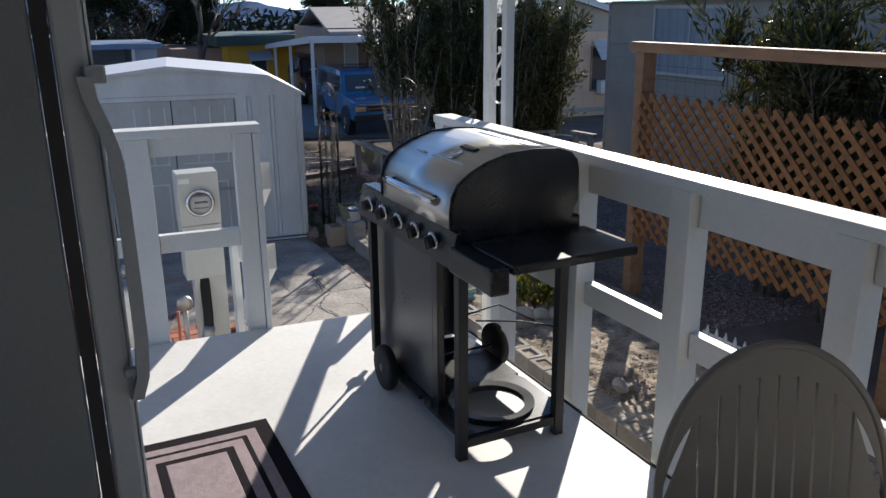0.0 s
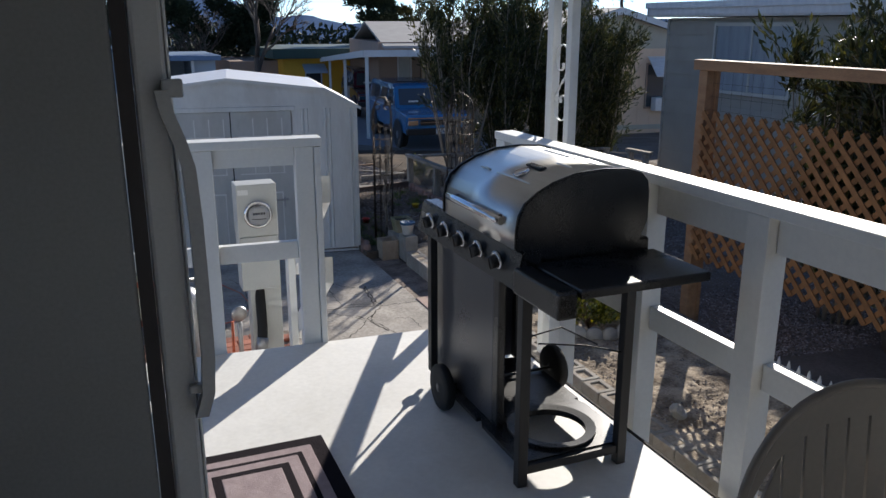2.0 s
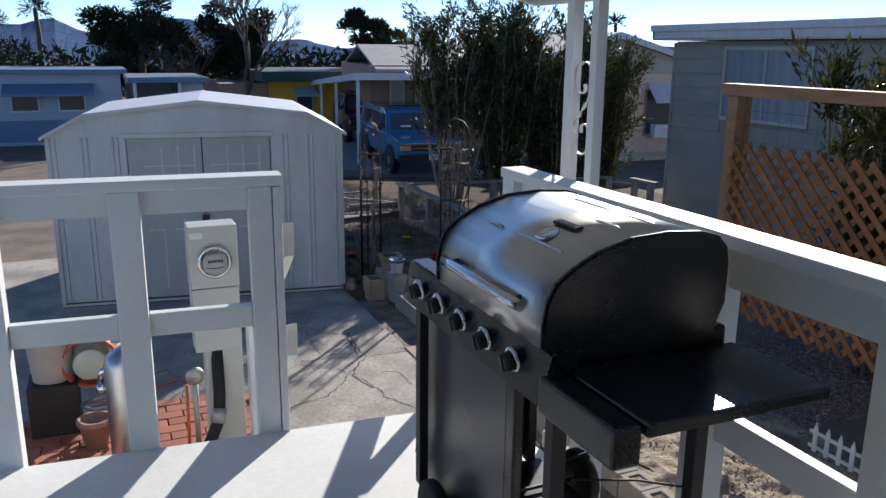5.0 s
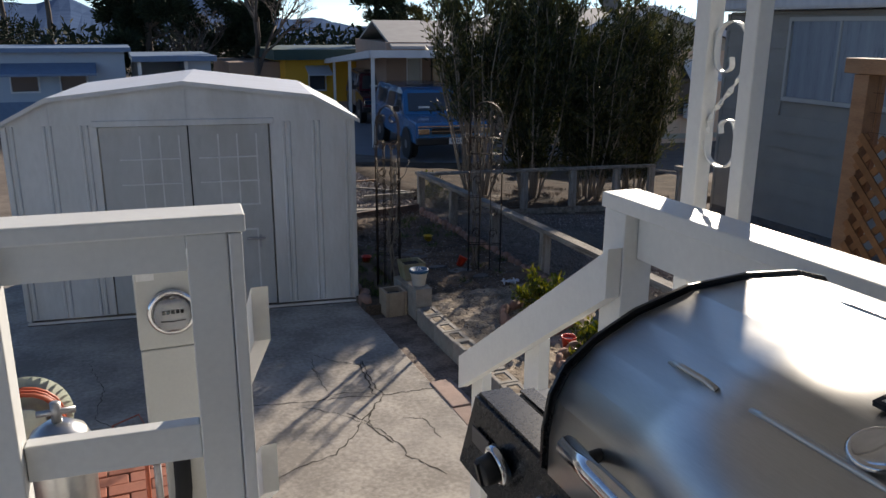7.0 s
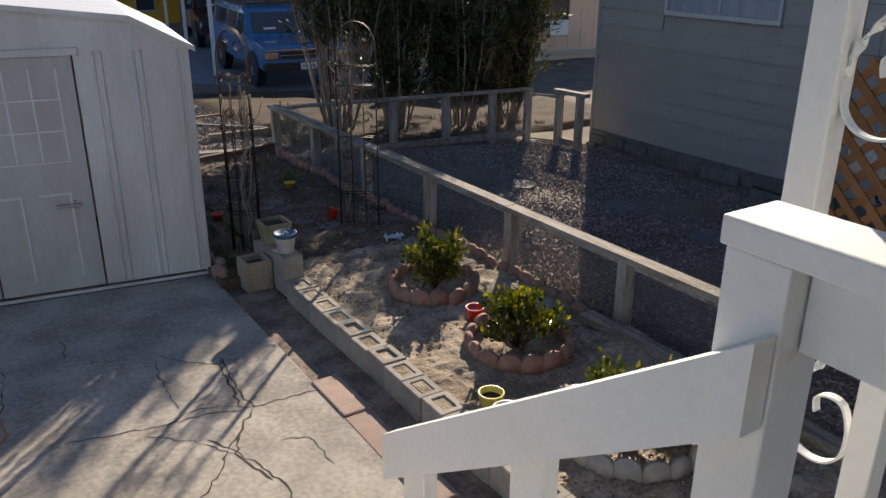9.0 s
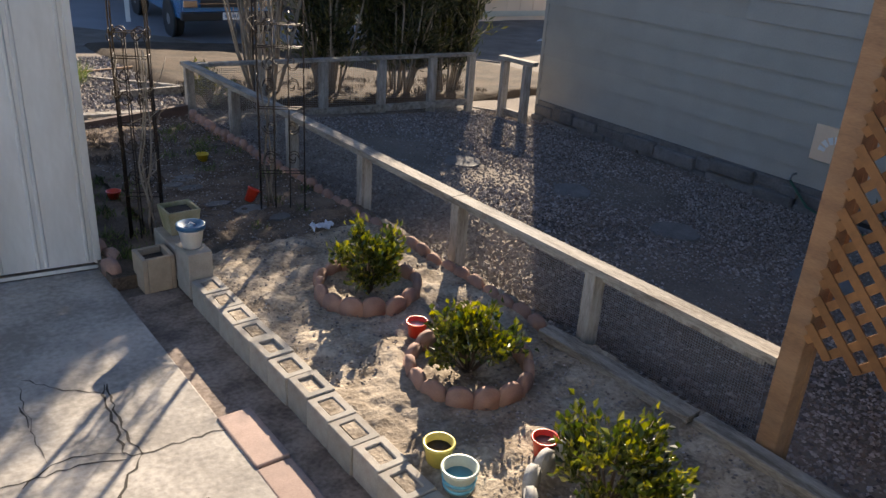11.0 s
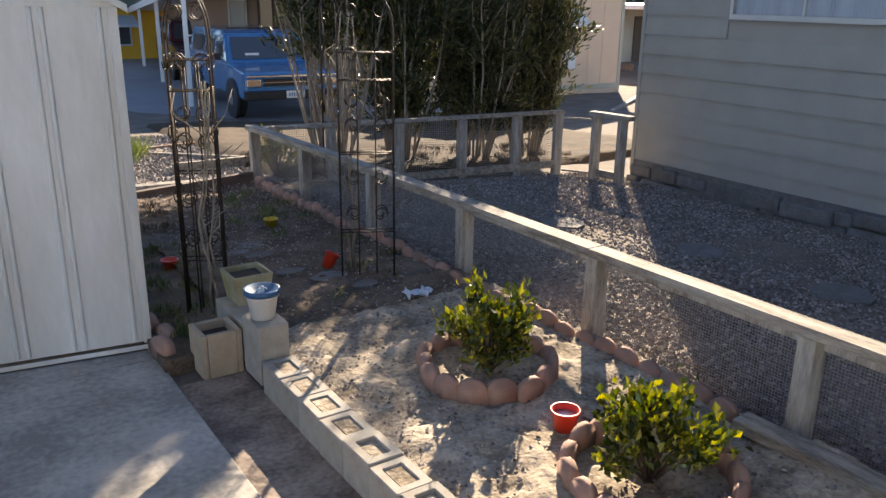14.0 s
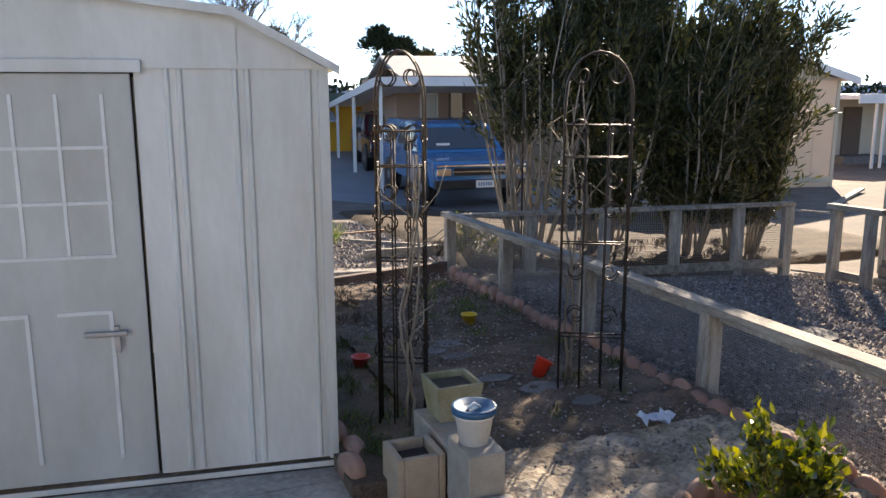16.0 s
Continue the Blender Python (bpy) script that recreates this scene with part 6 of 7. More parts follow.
def grey_home():
    h = thing("grey_mobile_home", (10.5, 4.0, -0.3), "grey lap-sided mobile home with pale roof edge and stone skirting", "house")
    part("wall", B(8.225, 13.0, -6.0, 10.38, -0.25, 2.50), SIDING, h)
    z = -0.12
    k = 0
    while z < 2.5:
        z1 = min(z + 0.196, 2.52)
        pts = [(8.222, z), (8.192, z), (8.215, z1), (8.222, z1)]
        if z1 < 1.46 or z > 2.48:
            spans = [(-6.0, 10.385)]
        else:
            spans = [(-6.0, 7.79), (9.36, 10.385)]
        for a, b in spans:
            part("siding_board", prism(bmesh.new(), pts, "y", a, b), SIDING, h)
        z += 0.2
    part("corner_trim", B(8.19, 8.23, 10.386, 10.43, -0.2, 2.5), SIDING, h)
    window(h, "x", 7.85, 9.30, 1.51, 2.40, 8.225, 0.045, METERBOX, CURT, 2)
    part("sill_panel", B(8.20, 8.222, 7.79, 9.36, 1.44, 1.449), SIDING, h)
    part("roof", B(8.0, 13.3, -6.2, 10.62, 2.60, 2.72), ROOFG, h)
    part("fascia", B(7.96, 7.998, -6.2, 10.65, 2.56, 2.69), ROOFW, h, "pale metal roof edge")
    part("fascia", B(7.96, 13.3, 10.621, 10.66, 2.56, 2.69), ROOFW, h, "pale metal roof edge")
    part("gutter_lip", B(7.92, 7.958, -6.2, 10.66, 2.66, 2.75), ROOFW, h)
    part("soffit", B(8.0, 13.2, -6.1, 10.7, 2.535, 2.595), ROOFW, h)
    q = random.Random(9)
    for row in range(3):
        y = 1.5 + 0.1 * row
        while y < 10.3:
            w = q.uniform(0.16, 0.62)
            zt = -0.09 - 0.12 * row + q.uniform(-0.035, 0.03)
            part("skirting_stone", B(8.12 + q.uniform(-0.045, 0.035), 8.19, y, min(y + w - 0.008, 10.38), zt - q.uniform(0.10, 0.15), zt, bev=0.022), SKIRT, h)
            y += w
    part("skirting_base", B(8.165, 8.19, -6.0, 10.36, -0.5, -0.06), SKIRT, h)
    v = part("vent_plate", B(8.17, 8.199, 6.42, 6.86, 0.20, 0.52, bev=0.005), TAN, h, "tan vent plate with a fan-shaped grille")
    for k in range(7):
        u0 = math.pi * (k + 0.15) / 7
        u1 = math.pi * (k + 0.85) / 7
        c = (6.64, 0.29)
        pts = [(c[0] + r * math.cos(u), c[1] + r * math.sin(u)) for r, u in ((0.09, u0), (0.155, u0), (0.155, u1), (0.09, u1))]
        part("vent_slot", prism(bmesh.new(), pts, "x", 8.163, 8.169), WPOT, v)
    # Solid black box drawn for the shade inside the crawl-space opening
    part("crawl_shade_panel", B(8.15, 8.198, 6.0, 6.4, -0.33, -0.1), BLACKM, h, "black panel standing in for the shade of the crawl-space opening")
    part("hose_tap", tube(bmesh.new(), [(8.2, 6.95, 0.02), (8.12, 6.95, 0.02), (8.12, 6.95, -0.03)], 0.012, 6), GALV, h)
    part("tap_hose", tube(bmesh.new(), [(8.12, 6.95, -0.03), (8.05, 6.7, -0.2), (7.95, 6.3, -0.24), (8.0, 5.9, -0.26)], 0.012, 6), mat("dark_green_hose", (0.02, 0.09, 0.06), rough=0.5), h, "dark green hose")


grey_home()


# ---- homes across ----
def tan_home():
    h = thing("tan_home", (14.9, 22, -0.9), "tan and cream gabled home with a window air conditioner", "house")
    x0, x1, y0, y1, e, p = 11.4, 18.1, 20.4, 33.0, 1.75, 2.72
    part("wall", B(x0, x1, y0, y1, -1.0, e), TAN, h)
    part("gable", prism(bmesh.new(), [(x0, e + 0.002), (x1, e + 0.002), ((x0 + x1) / 2, p)], "y", y0, y1), CREAM, h, "cream gable")
    xm = (x0 + x1) / 2
    for a, b in (((x0 - 0.3, e - 0.02), (xm, p + 0.06)), ((xm, p + 0.06), (x1 + 0.3, e - 0.02))):
        part("roof", prism(bmesh.new(), [a, b, (b[0], b[1] + 0.1), (a[0], a[1] + 0.1)], "y", y0 - 0.25, y1 + 0.3), ROOFG, h)
        part("rake_board", prism(bmesh.new(), [(a[0], a[1] - 0.08), (b[0], b[1] - 0.08), (b[0], b[1] + 0.08), (a[0], a[1] + 0.08)], "y", y0 - 0.29, y0 - 0.255), ROOFW, h)
    part("band", B(x0, x1, y0 - 0.03, y0 - 0.002, -0.55, -0.42), CREAM, h)
    for i in range(16):
        part("siding_seam", B(x0 + 0.4 * i + 0.1, x0 + 0.4 * i + 0.115, y0 - 0.012, y0 - 0.001, -0.4, e), TAN, h)
    w = window(h, "y", 15.75, 16.65, 0.1, 1.3, y0, 0.06, BROWNH, GLASS, 1)
    part("air_conditioner", B(15.9, 16.5, y0 - 0.35, y0 - 0.065, 0.0, 0.38, bev=0.02), WPOT, h, "white window air conditioner")
    aw = part("awning", B(15.75, 16.7, y0 - 0.045, y0 - 0.003, 1.50, 1.53), ROOFW, h, "slatted white metal awning")
    for i in range(7):
        part("awning_slat", prism(bmesh.new(), [(y0 - 0.6 + 0.08 * i, 0.99 + 0.07 * i), (y0 - 0.52 + 0.08 * i, 1.06 + 0.07 * i), (y0 - 0.52 + 0.08 * i, 1.075 + 0.07 * i), (y0 - 0.6 + 0.08 * i, 1.02 + 0.07 * i)], "x", 15.75, 16.7), ROOFW, aw)
    part("corner_trim", B(x1 - 0.08, x1 + 0.01, y0 - 0.02, y0 + 0.06, -0.9, e), CREAM, h)
    h.matrix_basis = Matrix.Translation((16.75, 18.9, 0)) @ Matrix.Rotation(radians(-8), 4, "Z") @ Matrix.Translation((-18.1, -20.4, 0)) @ Matrix.Translation(h.location)


tan_home()


def carport_home():
    kx, ky = 6.1, 19.8
    turn = Matrix.Translation((kx, ky, 0)) @ Matrix.Rotation(radians(-9), 4, "Z") @ Matrix.Translation((-kx, -ky, 0))
    h = thing("brown_home", (kx + 5, ky + 7, -0.8), "brown home behind the carport with two narrow windows", "house")
    part("wall", B(kx + 1.0, kx + 9.0, ky + 4.0, ky + 11.0, -0.95, 1.9), BROWNH, h)
    window(h, "y", kx + 1.62, kx + 1.98, 0.72, 1.45, ky + 4.0, 0.05, WHITE, METERBOX, 1)
    window(h, "y", kx + 2.33, kx + 2.64, 0.82, 1.52, ky + 4.0, 0.05, BARKD, GLASS, 1)
    for s in (0, 1):
        pts = [(ky + 3.6, 1.72), (ky + 7.5, 2.45), (ky + 7.5, 2.52), (ky + 3.6, 1.8)] if not s else [(ky + 7.5, 2.45), (ky + 11.4, 1.72), (ky + 11.4, 1.8), (ky + 7.5, 2.52)]
        part("roof", prism(bmesh.new(), pts, "x", kx + 1.1, kx + 9.3), ROOFG, h)
    h.matrix_basis = turn @ Matrix.Translation(h.location)
    c = thing("carport", (kx + 2, ky + 5, -0.75), "white metal carport roof on slim white posts over the driveway", "carport")
    part("roof_deck", prism(bmesh.new(), [(ky, 1.70), (ky + 14, 0.95), (ky + 14, 1.0), (ky, 1.76)], "x", kx, kx + 4.4), ROOFW, c)
    part("front_fascia", B(kx, kx + 4.4, ky - 0.04, ky - 0.002, 1.62, 1.79), ROOFW, c)
    part("side_fascia", prism(bmesh.new(), [(ky, 1.62), (ky + 14, 0.88), (ky + 14, 1.04), (ky, 1.79)], "x", kx - 0.04, kx - 0.002), ROOFW, c)
    for x, y in ((0.06, 0.1), (0.06, 4.8), (0.06, 9.5), (4.3, 0.1)):
        part("post", B(kx + x - 0.04, kx + x + 0.04, ky + y - 0.04, ky + y + 0.04, -0.85, 1.69 - y * 0.054), WHITE, c)
    c.matrix_basis = turn @ Matrix.Translation(c.location)
    y = thing("yellow_home", (6.5, 33, -0.85), "yellow ochre home with a dark green roof edge", "house")
    part("wall", B(6.5, 10.8, 32, 38, -0.9, 1.12), YELL, y)
    part("roof", B(6.0, 11.2, 31.4, 38.5, 1.125, 1.5), GREENR, y)
    part("porch_wall", B(4.6, 6.498, 33, 38, -0.9, 1.0), BROWNH, y)
    window(y, "y", 7.4, 8.0, 0.0, 0.7, 32.0, 0.05, BLUEW, GLASS, 1)
    part("awning", prism(bmesh.new(), [(31.4, 0.55), (31.95, 0.85), (31.95, 0.9), (31.4, 0.62)], "x", 7.25, 8.15), BLUEW, y, "pale blue awning")
    t = thing("blue_trailer_home", (-3.0, 29, -0.85), "pale blue and white trailer home with dark windows", "house")
    part("wall", B(-10.0, 0.9, 28, 32, -0.9, 1.55), BLUEW, t)
    part("lower_band", B(-10.0, 0.9, 27.96, 27.998, -0.5, 0.15), BLUED, t)
    part("roof", B(-10.2, 1.1, 27.7, 32.3, 1.553, 1.68), BLUED, t)
    for x in (-2.2, -0.9, -4.6):
        window(t, "y", x, x + 0.7, 0.45, 0.9, 28, 0.05, WPOT, GLASS, 1)
    part("awning", prism(bmesh.new(), [(27.3, 0.9), (27.95, 1.2), (27.95, 1.25), (27.3, 0.97)], "x", -2.4, 0.1), BLUED, t)
    g = thing("blue_carport", (2.3, 29, -0.85), "pale blue-grey open carport beside the trailer home", "carport")
    part("back_wall", B(1.15, 3.4, 31.5, 32, -0.9, 1.25), BLUEW, g)
    part("side_wall", B(2.7, 3.4, 28, 31.498, -0.9, 1.25), BLUEW, g)
    part("roof", B(1.102, 3.55, 27.6, 32.2, 1.27, 1.43), BLUED, g)
    for x in (1.25, 2.6):
        part("post", B(x, x + 0.1, 27.8, 27.9, -0.85, 1.265), WHITE, g)


carport_home()


# ---- vehicles ----
def pickup(x, y, z, rz, paint, label, L=4.5, name="pickup_truck"):
    t = thing(name, (x, y, z), label, "vehicle")
    M = Matrix.Translation((x, y, z)) @ Matrix.Rotation(rz, 4, "Z") @ Matrix.Diagonal((1, 1, 0.89, 1))
    def P(nm, bm, m, par=t, label=""):
        bmesh.ops.transform(bm, matrix=M, verts=bm.verts)
        return part(nm, bm, m, par, label)
    W = 0.83
    # nose at y=0, tail at y=L
    prof = [(0.05, 0.42), (0.0, 0.55), (0.02, 0.82), (0.12, 0.93), (1.25, 1.02), (L - 0.02, 1.02), (L, 0.5), (L - 0.1, 0.42)]
    b = prism(bmesh.new(), prof, "x", -W, W)
    bmesh.ops.bevel(b, geom=list(b.edges), offset=0.035, segments=3, affect="EDGES")
    P("body", b, paint)
    cab = [(1.15, 1.0), (1.75, 1.56), (2.0, 1.62), (L - 0.15, 1.62), (L - 0.03, 1.0)]
    cb = bmesh.new()
    prism(cb, cab, "x", -W + 0.02, W - 0.02)
    for v in cb.verts:
        if v.co.z > 1.3:
            v.co.x *= 0.86
    bmesh.ops.bevel(cb, geom=list(cb.edges), offset=0.03, segments=2, affect="EDGES")
    P("cab", cb, paint)
    ws = bmesh.new()
    q = [ws.verts.new(p) for p in ((-0.70, 1.222, 1.09), (0.70, 1.222, 1.09), (0.62, 1.66, 1.50), (-0.62, 1.66, 1.50))]
    ws.faces.new(q)
    P("windscreen", ws, GLASS)
    for s in (-1, 1):
        for a, c in ((1.5, 2.15), (2.25, 3.0), (3.1, L - 0.35)):
            g = bmesh.new()
            za, zb = 1.08, 1.48
            xa, xb = s * (W - 0.02 - 0.14 * 0.0 + 0.006), s * ((W - 0.02) * 0.87 + 0.012)
            y0 = a + (0.0 if a > 1.6 else 0.0)
            g.faces.new([g.verts.new(p) for p in ((xa - s * 0.022, y0, za), (xa - s * 0.022, c, za), (xb + s * 0.018, c - 0.03, zb), (xb + s * 0.018, y0 + (0.28 if a < 1.6 else 0.03), zb))])
            P("side_window", g, GLASS)
        for wy in (0.85, L - 0.95):
            w = lathe(bmesh.new(), [(0.0, -0.1), (0.3, -0.1), (0.34, -0.07), (0.34, 0.07), (0.3, 0.1), (0.0, 0.1)], (s * (W - 0.08), wy, 0.34), 28, "x")
            wo = P("wheel", w, RUBBER)
            P("rim", lathe(bmesh.new(), [(0.0, -0.02), (0.08, -0.02), (0.14, 0.0), (0.19, 0.0), (0.19, 0.02), (0.0, 0.02)], (s * (W + 0.02), wy, 0.34), 20, "x"), GALV, wo, "steel wheel rim")
            P("wheel_arch", lathe(bmesh.new(), [(0.36, -0.03), (0.41, -0.03), (0.41, 0.012), (0.36, 0.012)], (s * W, wy, 0.36), 28, "x"), BLACKM)
        hl = B(s * 0.68 - 0.12, s * 0.68 + 0.12, -0.03, 0.03, 0.68, 0.82, bev=0.01)
        P("headlight", hl, CHROME, t, "clear headlight")
        P("turn_signal", B(s * 0.6 - 0.14, s * 0.6 + 0.14, -0.055, -0.01, 0.5, 0.56), RED, t, "orange turn signal")
        P("mirror", B(s * (W + 0.02), s * (W + 0.18), 1.45, 1.53, 1.06, 1.2, bev=0.01) if s > 0 else B(-W - 0.18, -W - 0.02, 1.45, 1.53, 1.06, 1.2, bev=0.01), BLACKM)
    P("grille", B(-0.5, 0.5, -0.025, 0.02, 0.68, 0.82), BLACKM)
    P("grille_bar", B(-0.55, 0.55, -0.035, -0.026, 0.745, 0.76), CHROME)
    P("bonnet_edge", B(-0.8, 0.8, -0.02, 0.02, 0.85, 0.88), CHROME)
    P("bumper", B(-0.86, 0.86, -0.12, 0.02, 0.44, 0.6, bev=0.02), BLACKM, t, "black front bumper")
    P("number_plate", B(-0.16, 0.16, -0.135, -0.122, 0.46, 0.6), WPOT, t, "white number plate")
    pbm = bmesh.new()
    for i in range(6):
        bx(pbm, -0.12 + i * 0.042, -0.095 + i * 0.042, -0.138, -0.136, 0.5, 0.56)
    P("plate_marks", pbm, BLUED)
    P("dash_paper", B(-0.45, -0.2, 1.29, 1.30, 1.11, 1.2), WPOT, t, "white paper behind the windscreen")
    P("roof_rail", B(-0.5, 0.5, 2.3, 2.34, 1.63, 1.66), BLACKM)


pickup(7.15, 17.25, -0.47, radians(-5.5), TRUCKB, "blue compact truck with a canopy parked under the white carport")
pickup(8.0, 24.0, -0.47, radians(-9), MAROON, "dark maroon pickup parked behind the blue truck", name="maroon_pickup")


# ---- timbers, planks, frame beds ----
def timber(name, a, b, w, h, m, label):
    a, b = Vector(a), Vector(b)
    d = b - a
    bm = B(0, d.length, -w / 2, w / 2, 0, h, bev=0.004)
    bmesh.ops.transform(bm, matrix=Matrix.Translation(a) @ d.to_track_quat("X", "Z").to_matrix().to_4x4(), verts=bm.verts)
    part(name, bm, m, label=label, category="timber", at=a)


timber("raised_bed_board", (3.7, 12.4, -0.15), (4.6, 12.5, -0.17), 0.05, 0.14, OLDWOOD, "old board of an empty raised bed frame")
timber("raised_bed_board", (3.6, 14.2, -0.3), (4.9, 14.4, -0.3), 0.05, 0.14, REDWOOD, "reddish board of an empty raised bed frame")
timber("raised_bed_board", (3.72, 14.1, -0.27), (4.55, 12.6, -0.15), 0.05, 0.1, OLDWOOD, "pale board lying across the raised bed frame")
timber("edging_board", (2.62, 10.85, -0.03), (4.08, 11.2, -0.03), 0.06, 0.12, OLDRED, "dark weathered board closing the end of the bed")
timber("garden_plank", (3.0, 11.8, -0.08), (3.7, 11.25, 0.02), 0.12, 0.03, OLDWOOD, "broken grey plank lying beyond the bed")
for i in range(5):
    timber("stacked_ladder_part", (12.6 + i * 0.25, 15.4 + i * 0.12, -0.66 + 0.03 * i), (15.0 + i * 0.25, 17.0 + i * 0.1, -0.66 + 0.03 * i), 0.1, 0.05, METERBOX if i % 2 else OLDWOOD, "pale planks and ladder stacked on the ground by the tan home")
hk = tube(bmesh.new(), [(5.0, 11.6, -0.1), (5.0, 11.6, 1.5)] + [(5.0 + 0.09 - 0.09 * math.cos(u), 11.6, 1.5 + 0.12 * math.sin(u)) for u in [0.4 * k for k in range(9)]], 0.009, 6)
part("shepherd_hook", hk, IRON, label="thin black iron garden hook", category="hook", at=(5.0, 11.6, -0.1))
dsh = thing("satellite_dish", (12.8, 20.2, 2.0), "dark satellite dish on a short mast above the shrubs", "dish")
part("dish", lathe(bmesh.new(), [(0.0, 0.0), (0.18, 0.03), (0.3, 0.09), (0.31, 0.09), (0.18, 0.01), (0.0, -0.02)], (12.8, 20.1, 2.98), 28, "y"), SKIRT, dsh)
part("mast", tube(bmesh.new(), [(12.8, 20.2, 1.6), (12.8, 20.2, 2.95)], 0.025, 8), GALV, dsh)
def pale_home():
    h = thing("pale_home", (26, 27, -0.9), "low cream home with a white metal porch roof on paired posts", "house")
    part("wall", B(22.5, 31, 25.5, 30, -0.95, 1.25), CREAM, h)
    part("roof", B(22.0, 31.5, 23.0, 30.5, 1.28, 1.42), ROOFW, h)
    part("fascia", B(22.0, 31.5, 22.95, 22.998, 1.16, 1.44), ROOFW, h)
    part("door", B(24.2, 25.0, 25.44, 25.498, -0.85, 1.0), BARKD, h, "dark doorway")
    part("step", B(23.4, 25.4, 24.6, 25.4, -0.9, -0.6), SKIRT, h)
    for x in (22.9, 23.25):
        part("post", B(x, x + 0.07, 23.1, 23.17, -0.9, 1.277), WHITE, h)


pale_home()


# ---- far trees ----
def tree(x, y, h, r, n, seed, m, label, name="pine_tree", low=0.25, leaf=0.17, w=0.075, clumps=26, base=-0.85):
    t = thing(name, (x, y, base), label, "tree")
    rs = np.random.RandomState(seed)
    bm = bmesh.new()
    tube(bm, [(x, y, base - 0.1), (x + rs.normal(0, .1), y, base + h * 0.5), (x, y, base + h * 0.92)], 0.22, 8, 0.05)
    C, D = [], []
    for k in range(clumps):
        u = rs.uniform(0, 6.28)
        f = rs.uniform(low, 1.0)
        rr = r * rs.uniform(0.2, 1.0) * math.sqrt(max(0.06, 1 - ((f - 0.55) / 0.55) ** 2))
        c = np.array([x + rr * math.cos(u), y + rr * math.sin(u), base + h * f])
        tube(bm, [(x, y, base + h * f * 0.8), tuple(c)], 0.05, 5, 0.015)
        k2 = n // clumps
        p = rs.normal(0, 1, (k2, 3))
        p /= np.linalg.norm(p, axis=1, keepdims=True)
        p = p * rs.uniform(0.3, 1.0, (k2, 1)) * np.array([r * 0.34, r * 0.34, r * 0.22])
        C.append(c + p)
        D.append(p + rs.normal(0, 0.1, (k2, 3)) + [0, 0, 0.2])
    part("trunk", bm, BARKD, t)
    cards("crown", np.concatenate(C), np.concatenate(D), leaf, w, m, t, seed=seed)


tree(2.0, 36, 5.0, 2.1, 22000, 51, PINE, "broad dark pine behind the trailer homes", low=0.35)
tree(6.15, 38, 4.8, 1.8, 16000, 55, PINE, "dark rounded pine beside the bare tree", low=0.3)
tree(11.4, 36, 4.7, 1.3, 11000, 52, PINE, "open dark pine behind the carport", low=0.35)
tree(13.3, 37, 3.9, 1.0, 6000, 53, island_mat("olive_leaf", [(0.06, 0.07, 0.02), (0.14, 0.13, 0.05)]), "yellowish olive-green tree behind the carport", low=0.3)
tree(-4.5, 45, 3.2, 2.4, 4000, 54, PINE, "low scrubby trees far away", low=0.2)
tree(36, 60, 5, 2.2, 3000, 56, PINE, "far tree behind the homes")
tree(24, 60, 5.5, 1.6, 2500, 57, PINE, "narrow dark pine far away")


def bare_tree(x, y, h, seed, label):
    t = thing("bare_tree", (x, y, -0.85), label, "tree")
    q = random.Random(seed)
    bm = bmesh.new()
    def grow(p, d, L, r, depth):
        e = p + d * L
        mid = p.lerp(e, 0.5) + Vector((q.uniform(-1, 1), q.uniform(-1, 1), q.uniform(-1, 1))) * L * 0.06
        tube(bm, [p, mid, e], r, 5 if depth < 3 else 3, r * 0.65)
        if depth >= 6:
            return
        for k in range(3 if depth < 5 else 4):
            nd = (d + Vector((q.uniform(-1, 1), q.uniform(-1, 1), q.uniform(-0.35, 0.7))) * 0.75).normalized()
            grow(e if k else p.lerp(e, 0.7), nd, L * q.uniform(0.62, 0.82), r * 0.62, depth + 1)
    grow(Vector((x, y, -0.9)), Vector((0, 0, 1)), h * 0.26, 0.14, 0)
    part("branch_work", bm, DRYT, t, "bare greyish brown branches")


bare_tree(5.3, 31.0, 8.2, 5, "leafless winter tree between the homes")
bare_tree(3.6, 34.5, 4.6, 6, "leafless winter tree behind the blue carport")


def palm(x, y, h, label):
    t = thing("palm_tree", (x, y, -0.9), label, "tree")
    part("trunk", tube(bmesh.new(), [(x, y, -1), (x + 0.1, y, h * 0.6), (x, y, h)], 0.22, 8, 0.16), BARKD, t)
    rs = np.random.RandomState(int(abs(x)))
    C, D = [], []
    for k in range(34):
        u, e = rs.uniform(0, 6.28), rs.uniform(-0.5, 1.3)
        d = np.array([math.cos(u) * math.cos(e), math.sin(u) * math.cos(e), math.sin(e)])
        for f in np.linspace(0.15, 1, 12):
            C.append(np.array([x, y, h]) + d * f * 1.1 + np.array([0, 0, -0.35 * f * f]))
            D.append(d + rs.normal(0, 0.5, 3))
    cards("crown", np.array(C), np.array(D), 0.42, 0.07, PINE, t)


palm(-6.8, 72, 4.4, "tall palm far away")
palm(-3.7, 72, 5.2, "bare-trunked palm far away")
palm(50, 72, 5.2, "palm top far behind the tan home")


def utility(pts, label):
    part("overhead_cable", tube(bmesh.new(), pts, 0.012, 4), BLACKM, label=label, category="cable", at=pts[0])


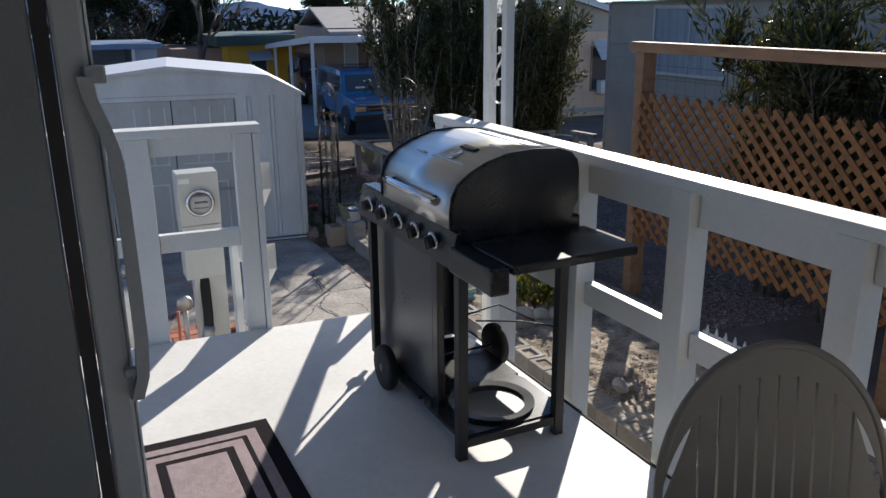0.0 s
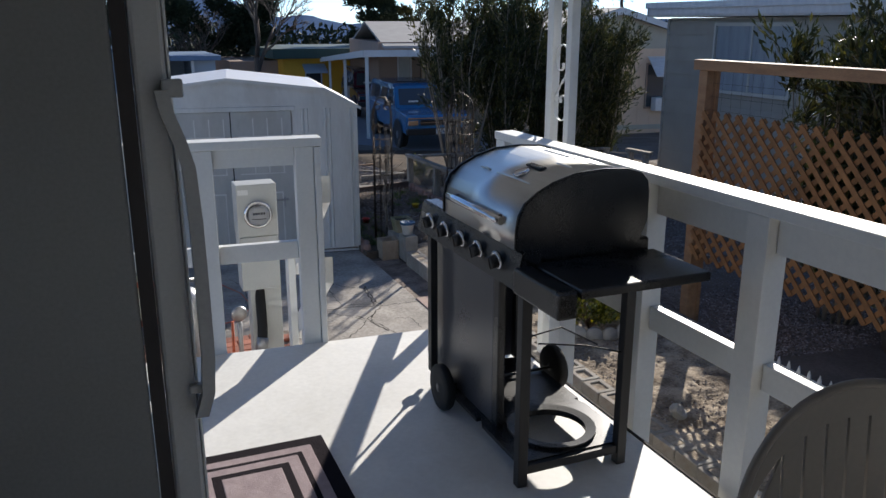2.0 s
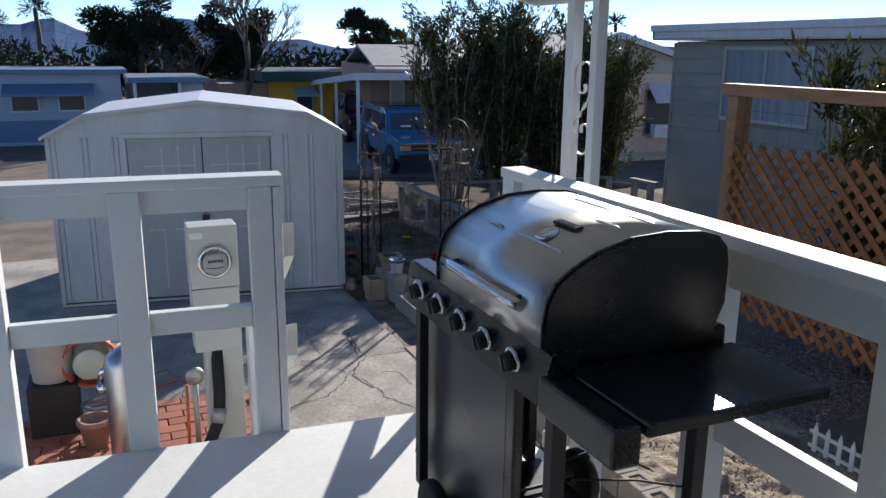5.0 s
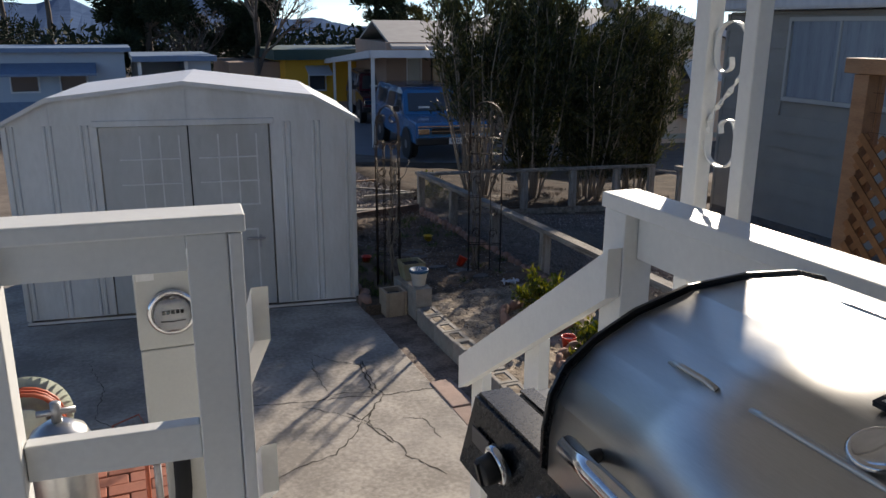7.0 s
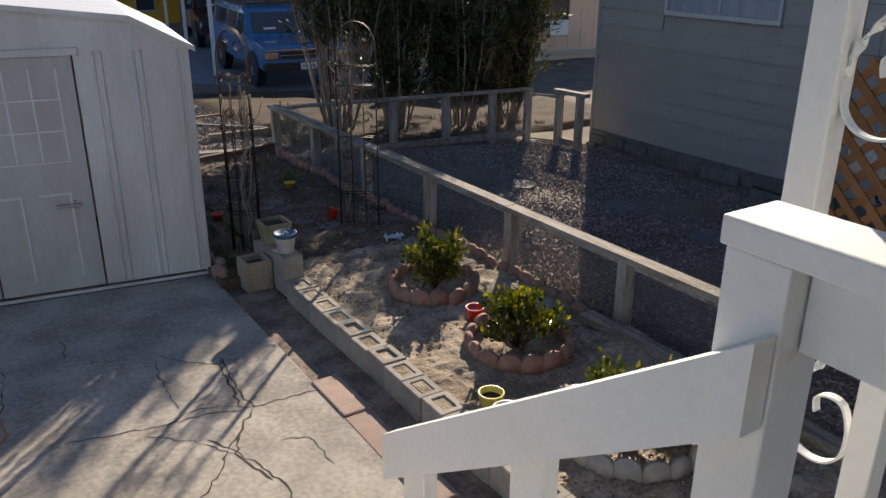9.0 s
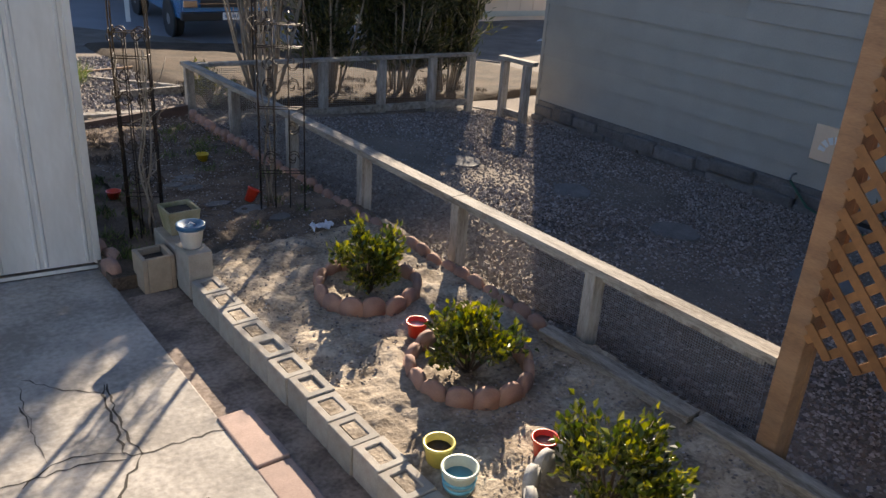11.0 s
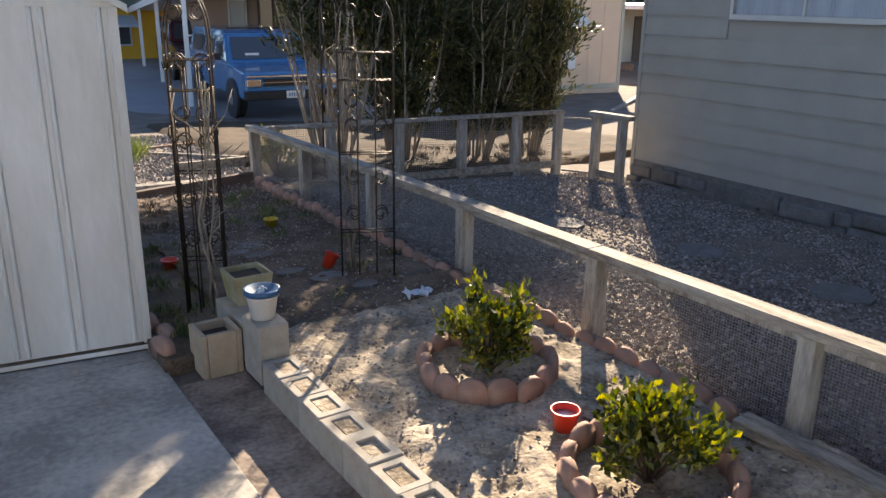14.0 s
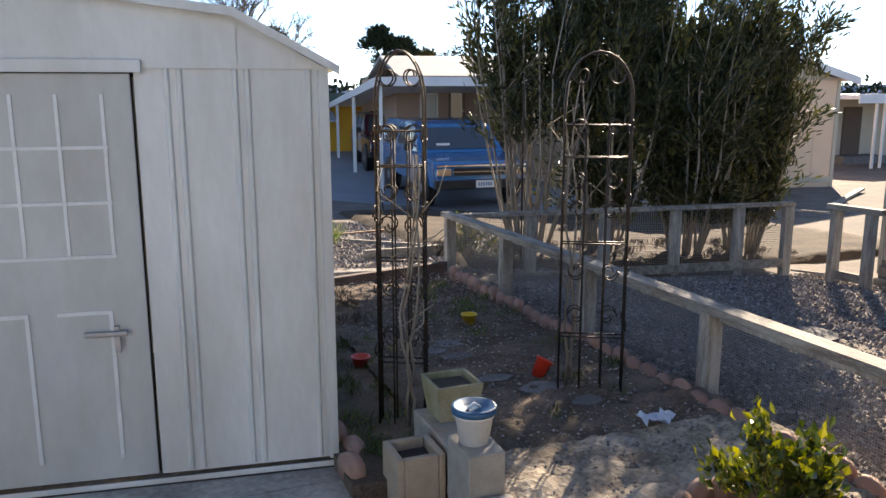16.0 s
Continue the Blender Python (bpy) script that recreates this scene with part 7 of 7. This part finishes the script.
def far_scrub():
    r = np.random.RandomState(77)
    nc, per = 240, 70
    cx, cy, h = r.uniform(-45, 75, nc), r.uniform(56, 75, nc), r.uniform(1.8, 3.6, nc)
    k = np.repeat(np.arange(nc), per)
    p = r.normal(0, 1, (nc * per, 3)) * np.array([1.3, 1.0, 0.4])
    c = np.stack([cx[k] + p[:, 0], cy[k] + p[:, 1], -0.85 + h[k] * r.uniform(0, 1, nc * per)], 1)
    cards("far_scrub", c, r.normal(0, 1, (nc * per, 3)) + [0, 0, 0.5], 0.7, 0.3, PINE, at=(0, 60, -0.85), kind="stuff", label="low dark trees and scrub far beyond the homes", seed=78)


far_scrub()

# ---- mountains ----
def mountains():
    rs = random.Random(3)
    key = [(-80, 15), (-40, 20), (-20, 28), (-8, 24), (-5.3, 25), (-4.2, 23), (-2.8, 30), (-2.1, 30), (-0.9, 20), (0.3, 14), (0.9, 17), (4.8, 33), (5.9, 34), (7.2, 27), (8.6, 29), (9.9, 14), (11.5, 9), (13.3, 12.5), (14.8, 6), (16, 2), (25, 2), (40, 8), (80, 12), (110, 12)]
    n = 300
    rows = []
    # The first row starts close, spreading the haze blue over the valley floor
    for layer, (R, s) in enumerate(((118, -0.001), (1800, 0.5), (2050, 1.0), (2400, 0.6))):
        row = []
        for i in range(n + 1):
            a = -80 + 190 * i / n
            for (a0, h0), (a1, h1) in zip(key, key[1:]):
                if a0 <= a <= a1:
                    h = h0 + (h1 - h0) * (a - a0) / (a1 - a0)
                    break
            h = 2.05 * h * s + 2.5 * s * noise.noise(Vector((a * 0.6, layer, 0))) + 2.5 * s * noise.noise(Vector((a * 1.7, layer, 3)))
            row.append((R * math.sin(radians(a)), R * math.cos(radians(a)), h - 0.9))
        rows.append(row)
    v = [p for r in rows for p in r]
    w = n + 1
    f = [(j * w + i, j * w + i + 1, (j + 1) * w + i + 1, (j + 1) * w + i) for j in range(3) for i in range(n)]
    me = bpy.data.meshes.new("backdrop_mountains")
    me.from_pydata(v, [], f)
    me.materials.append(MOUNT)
    tagged(new("backdrop_mountains", me), "mountain ridge on the horizon, haze painted in as blue", "mountain", kind="structure")


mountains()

# ---- paving pieces ----
rs = random.Random(12)
pvb = thing("paver_edging", (2.41, 5.0, 0.0), "line of worn pinkish pavers along the concrete edge", "paving")
pme = bpy.data.meshes.new("paver")
b_ = B(-0.078, 0.078, -0.197, 0.197, 0.0, 0.06, bev=0.007)
b_.to_mesh(pme)
b_.free()
pme.materials.append(PAVER)
for i in range(8):
    inst("paver", pme, (2.412 + rs.uniform(-0.006, 0.006), 6.05 - i * 0.405, -0.052 + rs.uniform(-0.005, 0.005)), rs.uniform(-0.02, 0.02), pvb)
bpv = thing("brick_paving", (-0.2, 4.3, 0.04), "red brick paving below the deck edge", "paving")
bme2 = bpy.data.meshes.new("brick")
b_ = B(-0.098, 0.098, -0.047, 0.047, 0.0, 0.03, bev=0.004)
b_.to_mesh(bme2)
b_.free()
bme2.materials.append(BRICKR)
for j in range(14):
    for i in range(12):
        x, y = -1.3 + i * 0.204 + (0.1 if j % 2 else 0), 4.4 + j * 0.101
        if x < 0.96:
            inst("brick", bme2, (x, y, 0.042 + rs.uniform(-0.003, 0.003)), rs.uniform(-0.015, 0.015), bpv)
